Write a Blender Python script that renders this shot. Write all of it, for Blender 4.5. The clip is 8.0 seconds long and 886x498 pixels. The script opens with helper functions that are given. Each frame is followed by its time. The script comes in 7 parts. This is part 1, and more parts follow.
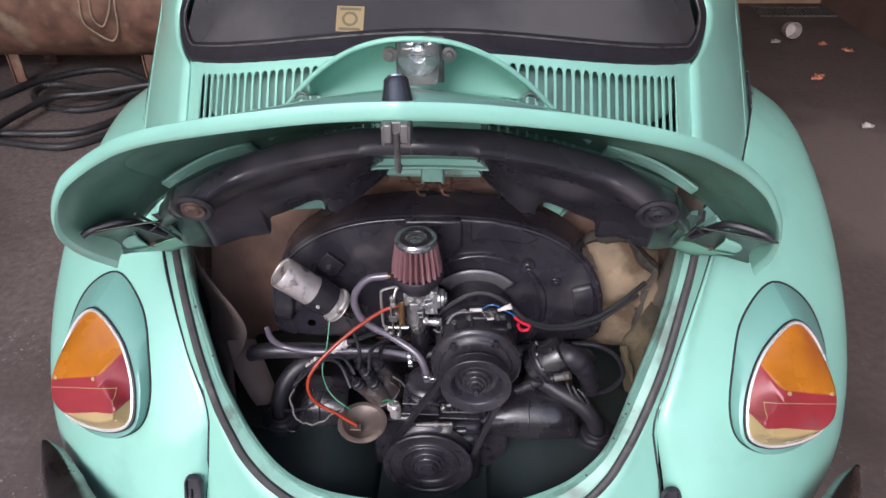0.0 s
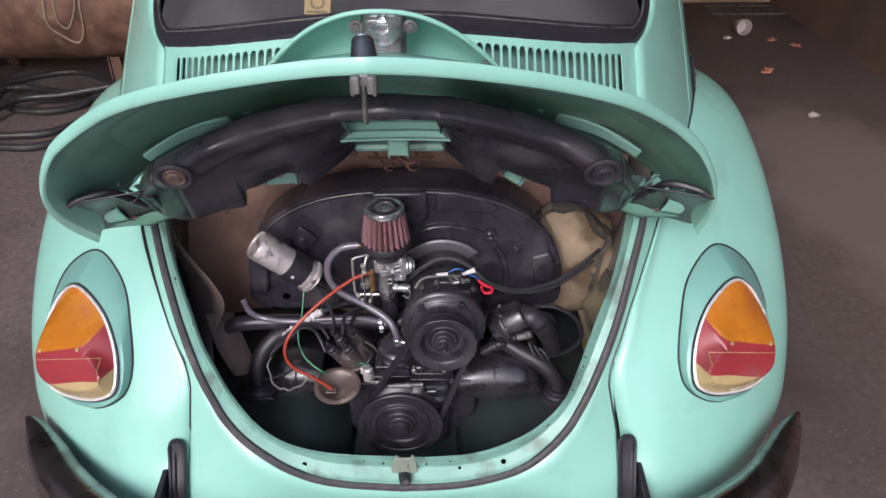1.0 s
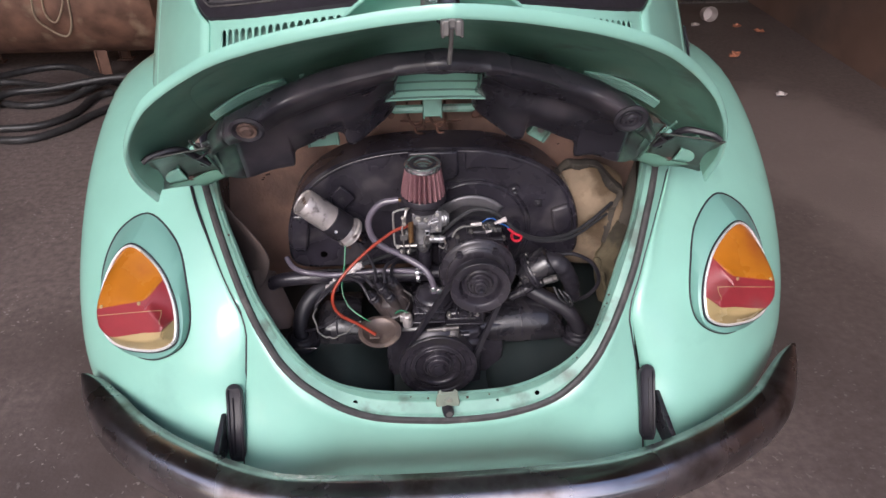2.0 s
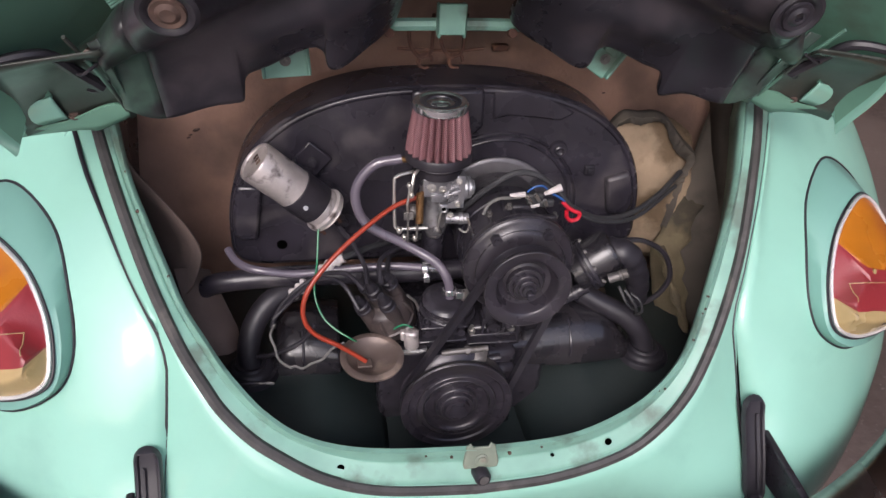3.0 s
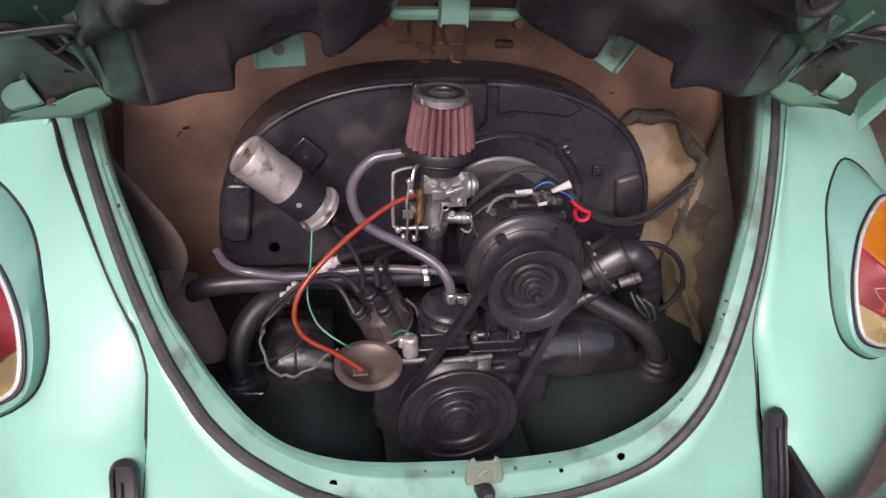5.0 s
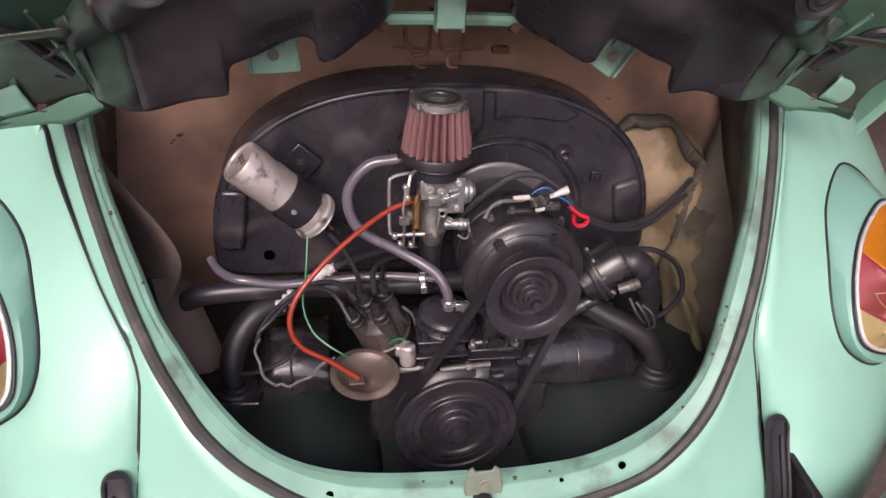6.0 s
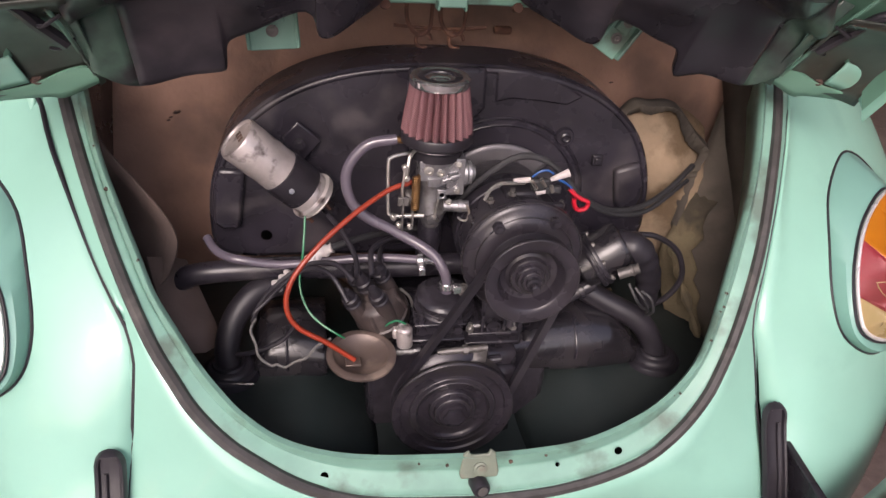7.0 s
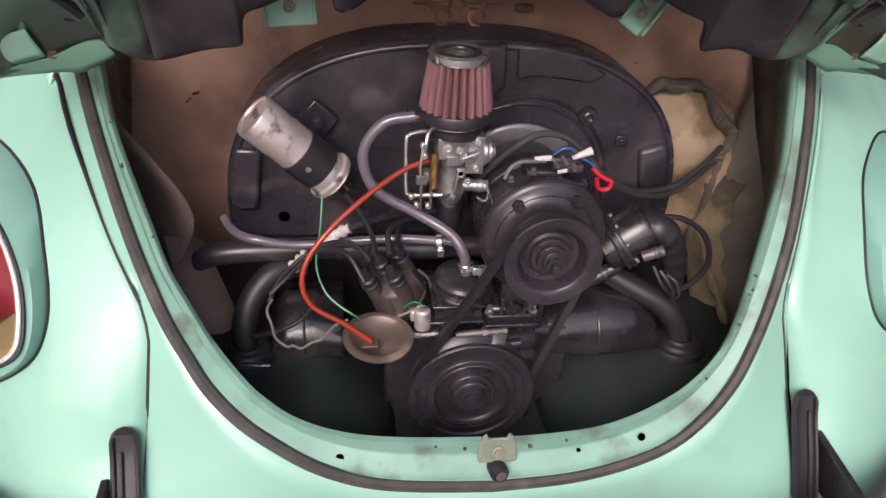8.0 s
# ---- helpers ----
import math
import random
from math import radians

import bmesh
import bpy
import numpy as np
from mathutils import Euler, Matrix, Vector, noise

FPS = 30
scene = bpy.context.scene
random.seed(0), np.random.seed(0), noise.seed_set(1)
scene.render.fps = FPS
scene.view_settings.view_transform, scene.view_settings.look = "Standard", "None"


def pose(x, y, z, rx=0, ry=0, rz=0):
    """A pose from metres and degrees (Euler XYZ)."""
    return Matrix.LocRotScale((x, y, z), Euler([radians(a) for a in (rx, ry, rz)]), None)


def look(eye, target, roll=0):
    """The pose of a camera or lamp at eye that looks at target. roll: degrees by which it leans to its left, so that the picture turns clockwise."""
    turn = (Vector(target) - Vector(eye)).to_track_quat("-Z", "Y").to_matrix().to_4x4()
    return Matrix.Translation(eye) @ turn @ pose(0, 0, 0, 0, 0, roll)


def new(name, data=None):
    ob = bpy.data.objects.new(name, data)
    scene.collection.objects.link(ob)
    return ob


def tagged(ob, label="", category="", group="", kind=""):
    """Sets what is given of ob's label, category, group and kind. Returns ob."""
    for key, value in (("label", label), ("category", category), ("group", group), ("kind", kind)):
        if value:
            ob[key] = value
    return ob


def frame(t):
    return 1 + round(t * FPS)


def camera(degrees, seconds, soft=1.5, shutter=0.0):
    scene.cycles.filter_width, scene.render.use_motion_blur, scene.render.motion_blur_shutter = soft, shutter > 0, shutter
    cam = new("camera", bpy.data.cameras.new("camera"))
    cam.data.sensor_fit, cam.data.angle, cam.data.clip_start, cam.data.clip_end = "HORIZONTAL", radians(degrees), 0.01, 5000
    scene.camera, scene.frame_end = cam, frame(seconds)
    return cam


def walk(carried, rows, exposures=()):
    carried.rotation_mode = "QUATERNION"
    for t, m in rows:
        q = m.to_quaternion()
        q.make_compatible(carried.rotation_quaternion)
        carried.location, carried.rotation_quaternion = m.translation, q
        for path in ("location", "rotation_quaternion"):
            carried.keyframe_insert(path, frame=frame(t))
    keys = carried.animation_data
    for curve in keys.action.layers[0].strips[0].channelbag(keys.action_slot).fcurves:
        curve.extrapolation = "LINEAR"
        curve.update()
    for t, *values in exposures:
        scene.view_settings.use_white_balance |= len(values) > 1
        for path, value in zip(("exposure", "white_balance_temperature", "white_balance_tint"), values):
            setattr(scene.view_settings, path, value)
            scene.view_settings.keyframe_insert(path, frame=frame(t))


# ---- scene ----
# The plan is drawn in units of UNIT metres: the crank pulley and the car's width give the true size.
UNIT = 0.87
cam = camera(63.3, 8.0)
PATH = [
    (0, (0.074, -0.797, 1.642), (-0.003, 0.856, 0.518), -0.7),
    (0.5, (0.074, -0.8, 1.637), (0.06, 0.852, 0.509), -0.5),
    (1, (0.083, -0.917, 1.63), (0.09, 0.747, 0.52), -0.4),
    (1.5, (0.038, -1.115, 1.643), (0.057, 0.563, 0.554), 0.6),
    (1.7, (-0.001, -1.14, 1.644), (0.023, 0.531, 0.547), -0.3),
    (2.8, (-0.212, -0.705, 1.364), (0.142, 0.916, 0.246), 3.8),
    (3, (-0.203, -0.643, 1.286), (0.114, 1.005, 0.198), 3.3),
    (3.5, (-0.193, -0.603, 1.229), (0.106, 1.039, 0.127), 3.5),
    (4, (-0.199, -0.61, 1.23), (0.105, 1.046, 0.151), 3.8),
    (4.5, (-0.197, -0.611, 1.225), (0.117, 1.063, 0.175), 3.7),
    (6, (-0.197, -0.6, 1.209), (0.137, 1.098, 0.206), 3.3),
    (6.5, (-0.198, -0.598, 1.204), (0.142, 1.088, 0.182), 4.1),
    (7, (-0.197, -0.595, 1.198), (0.142, 1.083, 0.164), 4.3),
    (7.5, (-0.194, -0.59, 1.197), (0.124, 1.086, 0.154), 4.0),
    (8, (-0.185, -0.592, 1.166), (0.084, 1.093, 0.124), 3.3),
]
walk(cam, [(t, look(Vector(eye) * UNIT, Vector(target) * UNIT, roll)) for t, eye, target, roll in PATH],
     exposures=[(0.0, 0.64, 5750, 14), (1.7, 0.56, 5950, 16), (3.0, 0.53, 6100, 17), (4.5, 0.53, 6150, 19), (6.0, 0.58, 6550, 22), (8.0, 0.58, 6550, 21)])

# ---- light: overcast daylight through the open front of the garage ----
world = bpy.data.worlds.new("sky")
scene.world = world
world.use_nodes = True
wn = world.node_tree.nodes
sky = wn.new("ShaderNodeTexSky")
sky.sky_type, sky.sun_disc, sky.sun_elevation, sky.sun_rotation = "NISHITA", False, radians(37), radians(200)
sky.air_density, sky.dust_density = 1.0, 4.0
world.node_tree.links.new(sky.outputs[0], wn["Background"].inputs[0])
wn["Background"].inputs[1].default_value = 0.15
sun_data = bpy.data.lights.new("sun", "SUN")
sun_data.energy, sun_data.angle, sun_data.color = 1.15, radians(26), (1.0, 0.98, 0.95)
sun = new("sun", sun_data)
sun.matrix_world = look((-1.3, -3.6, 3.5), (0, 0.4, 0.5))


# ---- materials ----
def material(name, color, rough=0.5, metal=0.0, vary=0.12, scale=30.0, bump=0.15, coat=0.0, dirt=None, dirt_at=0.62, dirt_scale=6.0,
             transmission=0.0, each=0.0, rough_vary=0.1, bump_scale=None):
    m = bpy.data.materials.new(name)
    m.use_nodes = True
    nt = m.node_tree
    n, l = nt.nodes, nt.links
    b = n["Principled BSDF"]
    b.inputs["Metallic"].default_value = metal
    b.inputs["Coat Weight"].default_value = coat
    b.inputs["Coat Roughness"].default_value = 0.06
    b.inputs["Transmission Weight"].default_value = transmission
    co = n.new("ShaderNodeTexCoord")
    n1 = n.new("ShaderNodeTexNoise")
    n1.inputs["Scale"].default_value, n1.inputs["Detail"].default_value = scale, 6
    n2 = n.new("ShaderNodeTexNoise")
    n2.inputs["Scale"].default_value, n2.inputs["Detail"].default_value = dirt_scale, 8
    l.new(co.outputs["Object"], n1.inputs["Vector"])
    l.new(co.outputs["Object"], n2.inputs["Vector"])
    hsv = n.new("ShaderNodeHueSaturation")
    hsv.inputs["Color"].default_value = (*color, 1)
    mr = n.new("ShaderNodeMapRange")
    mr.inputs["To Min"].default_value, mr.inputs["To Max"].default_value = 1 - vary, 1 + vary
    mr.inputs["From Min"].default_value, mr.inputs["From Max"].default_value = 0.3, 0.7
    l.new(n1.outputs["Fac"], mr.inputs["Value"])
    last = mr.outputs["Result"]
    if each:
        info = n.new("ShaderNodeObjectInfo")
        er = n.new("ShaderNodeMapRange")
        er.inputs["To Min"].default_value, er.inputs["To Max"].default_value = 1 - each, 1 + each
        l.new(info.outputs["Random"], er.inputs["Value"])
        mu = n.new("ShaderNodeMath")
        mu.operation = "MULTIPLY"
        l.new(last, mu.inputs[0])
        l.new(er.outputs["Result"], mu.inputs[1])
        last = mu.outputs[0]
    l.new(last, hsv.inputs["Value"])
    out = hsv.outputs["Color"]
    if dirt:
        ramp = n.new("ShaderNodeMapRange")
        ramp.inputs["From Min"].default_value, ramp.inputs["From Max"].default_value = dirt_at, dirt_at + 0.14
        l.new(n2.outputs["Fac"], ramp.inputs["Value"])
        mix = n.new("ShaderNodeMix")
        mix.data_type = "RGBA"
        mix.inputs["B"].default_value = (*dirt, 1)
        l.new(ramp.outputs["Result"], mix.inputs["Factor"])
        l.new(out, mix.inputs["A"])
        out = mix.outputs["Result"]
    l.new(out, b.inputs["Base Color"])
    rr = n.new("ShaderNodeMapRange")
    rr.inputs["From Min"].default_value, rr.inputs["From Max"].default_value = 0.3, 0.7
    rr.inputs["To Min"].default_value, rr.inputs["To Max"].default_value = max(0.02, rough - rough_vary), min(1, rough + rough_vary)
    l.new(n2.outputs["Fac"], rr.inputs["Value"])
    l.new(rr.outputs["Result"], b.inputs["Roughness"])
    if bump:
        bn = n.new("ShaderNodeBump")
        bn.inputs["Strength"].default_value, bn.inputs["Distance"].default_value = bump, 0.002
        src_noise = n1
        if bump_scale:
            src_noise = n.new("ShaderNodeTexNoise")
            src_noise.inputs["Scale"].default_value, src_noise.inputs["Detail"].default_value = bump_scale, 4
            l.new(co.outputs["Object"], src_noise.inputs["Vector"])
        l.new(src_noise.outputs["Fac"], bn.inputs["Height"])
        l.new(bn.outputs["Normal"], b.inputs["Normal"])
    return m


MINT = material("mint_paint", (0.250, 0.500, 0.405), 0.52, 0, 0.05, 9, 0.16, coat=0.85, dirt=(0.205, 0.405, 0.335), dirt_at=0.60, dirt_scale=5, rough_vary=0.08, bump_scale=7)
# body mint darkened for the shade under the raised lid, plus grime
MINT_SHADED = material("shaded_mint_inner_paint", (0.128, 0.270, 0.200), 0.42, 0, 0.10, 12, 0.08, coat=0.1, dirt=(0.10, 0.14, 0.11), dirt_at=0.60, dirt_scale=9)
# near-black green: the shade between the lid slats, put into colour
SLAT_SHADE = material("shaded_slat_gap", (0.030, 0.055, 0.046), 0.6, 0, 0.2, 20, 0.1)
# mint darkened to hold the shade inside slots and gutter grooves
DUCT = material("shaded_duct_mint", (0.115, 0.215, 0.178), 0.6, 0, 0.2, 20, 0.1)
MINT_DIRTY = material("soiled_mint_paint", (0.125, 0.26, 0.20), 0.5, 0, 0.2, 18, 0.15, dirt=(0.045, 0.052, 0.046), dirt_at=0.42, dirt_scale=16)
MINT_FLANGE = material("mint_worn_paint", (0.180, 0.345, 0.280), 0.46, 0, 0.12, 22, 0.10, coat=0.08, dirt=(0.105, 0.160, 0.130), dirt_at=0.52, dirt_scale=16)
POD = material("mint_lamp_pod", (0.175, 0.365, 0.310), 0.45, 0, 0.04, 12, 0.03, coat=0.3)
# paint, metal and rubber blacks are lifted: veiling haze in the base colour
BLACK = material("satin_black_paint", (0.0240, 0.0212, 0.0285), 0.30, 0, 0.35, 14, 0.22, dirt=(0.058, 0.051, 0.056), dirt_at=0.54, dirt_scale=16, rough_vary=0.14, bump_scale=60)
GLOSS_BLACK = material("gloss_black_paint", (0.0150, 0.0135, 0.0165), 0.24, 0, 0.35, 18, 0.25, coat=0.25, dirt=(0.024, 0.021, 0.024), dirt_at=0.50, dirt_scale=20, rough_vary=0.10, bump_scale=45)
BLACK_MATT = material("matt_black_metal", (0.0215, 0.0192, 0.0245), 0.30, 0, 0.3, 25, 0.3, dirt=(0.04, 0.036, 0.034), dirt_at=0.62, dirt_scale=18, bump_scale=140)
CAST = material("black_cast_iron", (0.025, 0.0225, 0.0285), 0.20, 0.0, 0.3, 60, 0.3, dirt=(0.038, 0.034, 0.036), dirt_at=0.60, dirt_scale=30, bump_scale=200)
RUBBER = material("black_rubber", (0.0200, 0.0178, 0.0230), 0.42, 0, 0.25, 40, 0.2, dirt=(0.06, 0.055, 0.05), dirt_at=0.64)
GASKET = material("worn_rubber_seal", (0.045, 0.042, 0.042), 0.6, 0, 0.3, 45, 0.3, dirt=(0.12, 0.11, 0.10), dirt_at=0.6, dirt_scale=20)
# paler purple blotches: dust, and a sky sheen painted into the colour
TRAY = material("black_moulded_plastic", (0.030, 0.0275, 0.0350), 0.29, 0, 0.30, 10, 0.15, dirt=(0.075, 0.064, 0.074), dirt_at=0.54, dirt_scale=8)
ALU = material("cast_aluminium", (0.31, 0.305, 0.32), 0.34, 0.75, 0.2, 60, 0.35, dirt=(0.15, 0.135, 0.13), dirt_at=0.55, dirt_scale=35, bump_scale=220)
CAN = material("brushed_aluminium_can", (0.50, 0.455, 0.445), 0.40, 0.55, 0.30, 25, 0.3, dirt=(0.085, 0.066, 0.062), dirt_at=0.545, dirt_scale=48, bump_scale=150)
CORNER_DARK = material("grimy_dark_metal", (0.036, 0.040, 0.034), 0.36, 0, 0.3, 24, 0.2, dirt=(0.070, 0.090, 0.070), dirt_at=0.58, dirt_scale=20)
# green in this black is a reflected mint sheen, put into colour
TRAY_SHEEN = material("black_plastic_with_mint_sheen", (0.062, 0.105, 0.084), 0.36, 0, 0.3, 16, 0.1, dirt=(0.028, 0.027, 0.030), dirt_at=0.46, dirt_scale=13)
HANDLE = material("dark_polished_metal", (0.055, 0.060, 0.068), 0.16, 0.5, 0.2, 20, 0.05, coat=0.5)
CHROME = material("chrome", (0.70, 0.69, 0.71), 0.16, 0.92, 0.05, 20, 0.03, rough_vary=0.06)
BUMPER = material("dull_chrome", (0.42, 0.390, 0.395), 0.28, 1.0, 0.2, 12, 0.10, dirt=(0.17, 0.135, 0.122), dirt_at=0.55, dirt_scale=8)
ZINC = material("zinc_plated_steel", (0.55, 0.53, 0.50), 0.35, 0.9, 0.2, 80, 0.2, dirt=(0.25, 0.15, 0.09), dirt_at=0.64, dirt_scale=40)
STEEL_DULL = material("dull_grey_steel", (0.16, 0.15, 0.145), 0.5, 0.6, 0.25, 50, 0.2, dirt=(0.07, 0.06, 0.055), dirt_at=0.55, dirt_scale=30)
BRASS = material("brass_spring", (0.34, 0.20, 0.09), 0.35, 0.9, 0.15, 60, 0.1)
TIN = material("tarnished_steel_dish", (0.120, 0.090, 0.078), 0.42, 0.35, 0.2, 30, 0.3, dirt=(0.27, 0.205, 0.17), dirt_at=0.56, dirt_scale=24)
RUST = material("rusty_wire", (0.085, 0.038, 0.026), 0.75, 0.2, 0.35, 60, 0.4, dirt=(0.22, 0.11, 0.07), dirt_at=0.58, dirt_scale=30)
RUST_DARK = material("dark_rusty_disc", (0.075, 0.045, 0.036), 0.7, 0.1, 0.3, 60, 0.3, dirt=(0.13, 0.08, 0.06), dirt_at=0.55, dirt_scale=30)
CARDBOARD = material("tan_insulation_board", (0.270, 0.160, 0.118), 0.8, 0, 0.18, 16, 0.4, dirt=(0.125, 0.080, 0.064), dirt_at=0.50, dirt_scale=5, bump_scale=160)
CARD_DARK = material("dark_insulation_board", (0.165, 0.118, 0.100), 0.85, 0, 0.2, 12, 0.25, dirt=(0.085, 0.066, 0.057), dirt_at=0.55, dirt_scale=6, bump_scale=160)
BOARD_SIDE = material("dark_olive_board", (0.078, 0.066, 0.053), 0.85, 0, 0.25, 12, 0.3, dirt=(0.035, 0.03, 0.026), dirt_at=0.52, dirt_scale=7, bump_scale=120)
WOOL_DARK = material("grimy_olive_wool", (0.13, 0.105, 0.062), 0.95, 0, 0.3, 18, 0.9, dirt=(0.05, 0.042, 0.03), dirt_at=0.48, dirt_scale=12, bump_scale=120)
PULLEY = material("worn_pulley_steel", (0.030, 0.0262, 0.0330), 0.29, 0.15, 0.25, 30, 0.15, dirt=(0.03, 0.027, 0.027), dirt_at=0.55, dirt_scale=20)
# lighter steel that paints the glints along pulley rims
RIM_GLINT = material("rim_glint_steel", (0.08, 0.075, 0.08), 0.30, 0.7, 0.3, 60, 0.1)
FAN_PLATE = material("grey_fan_plate", (0.14, 0.132, 0.142), 0.38, 0.4, 0.25, 30, 0.2, dirt=(0.05, 0.045, 0.045), dirt_at=0.55, dirt_scale=14)
WOOL = material("yellowed_insulation_wool", (0.255, 0.188, 0.125), 0.95, 0, 0.30, 12, 0.9, dirt=(0.105, 0.072, 0.042), dirt_at=0.47, dirt_scale=14, bump_scale=120)
RED_HOSE = material("orange_red_rubber_tube", (0.27, 0.032, 0.012), 0.42, 0, 0.12, 20, 0.05, coat=0.3)
CLEAR_HOSE = material("smoky_clear_hose", (0.105, 0.090, 0.115), 0.22, 0, 0.12, 20, 0.05, coat=0.5)
GREEN_WIRE = material("green_wire", (0.01, 0.16, 0.07), 0.4, 0, 0.1)
RED_WIRE = material("red_wire", (0.46, 0.012, 0.028), 0.35, 0, 0.1, coat=0.3)
BLUE_WIRE = material("blue_wire", (0.02, 0.09, 0.30), 0.4, 0, 0.1)
GREY_WIRE = material("grey_black_loom", (0.03, 0.03, 0.033), 0.55, 0, 0.2, 50, 0.2)
BRAID = material("frayed_grey_braid", (0.12, 0.115, 0.11), 0.7, 0, 0.4, 160, 0.6)
TAPE = material("white_cloth_tape", (0.55, 0.50, 0.49), 0.7, 0, 0.2, 40, 0.5, dirt=(0.22, 0.2, 0.19), dirt_at=0.58, dirt_scale=40)
DIST = material("brown_bakelite", (0.045, 0.035, 0.034), 0.38, 0, 0.35, 30, 0.3, dirt=(0.12, 0.10, 0.094), dirt_at=0.58, dirt_scale=25)
AMBER = material("amber_lens", (0.37, 0.125, 0.008), 0.30, 0, 0.16, 14, 0.10, coat=0.3, dirt=(0.30, 0.085, 0.012), dirt_at=0.5, dirt_scale=9, bump_scale=300)
RED_LENS = material("red_lens", (0.225, 0.022, 0.028), 0.40, 0, 0.18, 14, 0.10, coat=0.1, dirt=(0.22, 0.05, 0.05), dirt_at=0.52, dirt_scale=9, bump_scale=300)
CREAM_LENS = material("cream_lens", (0.36, 0.265, 0.125), 0.30, 0, 0.14, 14, 0.10, coat=0.3, bump_scale=300)
WHITE_TRIM = material("bright_lamp_bezel", (0.75, 0.73, 0.72), 0.25, 0.5, 0.05, 30, 0.03)
LAMP_GLASS = material("clear_lamp_glass", (0.92, 0.93, 0.93), 0.05, 0, 0.02, 30, 0.03, transmission=0.97)
# grey base and paler patches put window reflections into the colour
GLASS = material("dark_window_glass", (0.052, 0.050, 0.054), 0.16, 0, 0.35, 3, 0.0, coat=0.25, dirt=(0.085, 0.080, 0.082), dirt_at=0.5, dirt_scale=3, rough_vary=0.06)
STICKER = material("pale_yellow_sticker", (0.27, 0.20, 0.10), 0.5, 0, 0.1)
STICKER_MARK = material("dark_sticker_print", (0.12, 0.10, 0.06), 0.5, 0, 0.1)
TYRE = material("tyre_rubber", (0.02, 0.02, 0.02), 0.8, 0, 0.2, 40, 0.3)
TANK = material("rusty_brown_tank", (0.19, 0.100, 0.068), 0.62, 0.1, 0.45, 9, 0.4, dirt=(0.36, 0.26, 0.18), dirt_at=0.56, dirt_scale=5.5)
CORD = material("tan_cord", (0.36, 0.27, 0.19), 0.8, 0, 0.2, 60, 0.2)
PLASTER = material("brown_grimy_plaster", (0.155, 0.09, 0.068), 0.85, 0, 0.15, 3, 0.3, dirt=(0.10, 0.07, 0.06), dirt_at=0.52, dirt_scale=1.6, bump_scale=30)
PLASTER_TAN = material("tan_plaster", (0.34, 0.23, 0.15), 0.85, 0, 0.15, 3, 0.3, dirt=(0.20, 0.14, 0.10), dirt_at=0.55, dirt_scale=1.6, bump_scale=30)
# pale finish of the unseen surfaces that bounce light inward
YARD_BOUNCE = material("pale_bounce_render", (0.50, 0.47, 0.43), 0.85, 0, 0.12, 3, 0.3, dirt=(0.33, 0.30, 0.27), dirt_at=0.56, dirt_scale=1.6, bump_scale=30)
LEAF = material("dry_orange_leaf", (0.50, 0.20, 0.12), 0.7, 0, 0.3, 60, 0.2)
PAPER = material("dirty_white_plastic", (0.50, 0.44, 0.43), 0.5, 0, 0.1, 20, 0.2)
HOSE_BLACK = material("black_garden_hose", (0.030, 0.028, 0.029), 0.45, 0, 0.3, 30, 0.25)


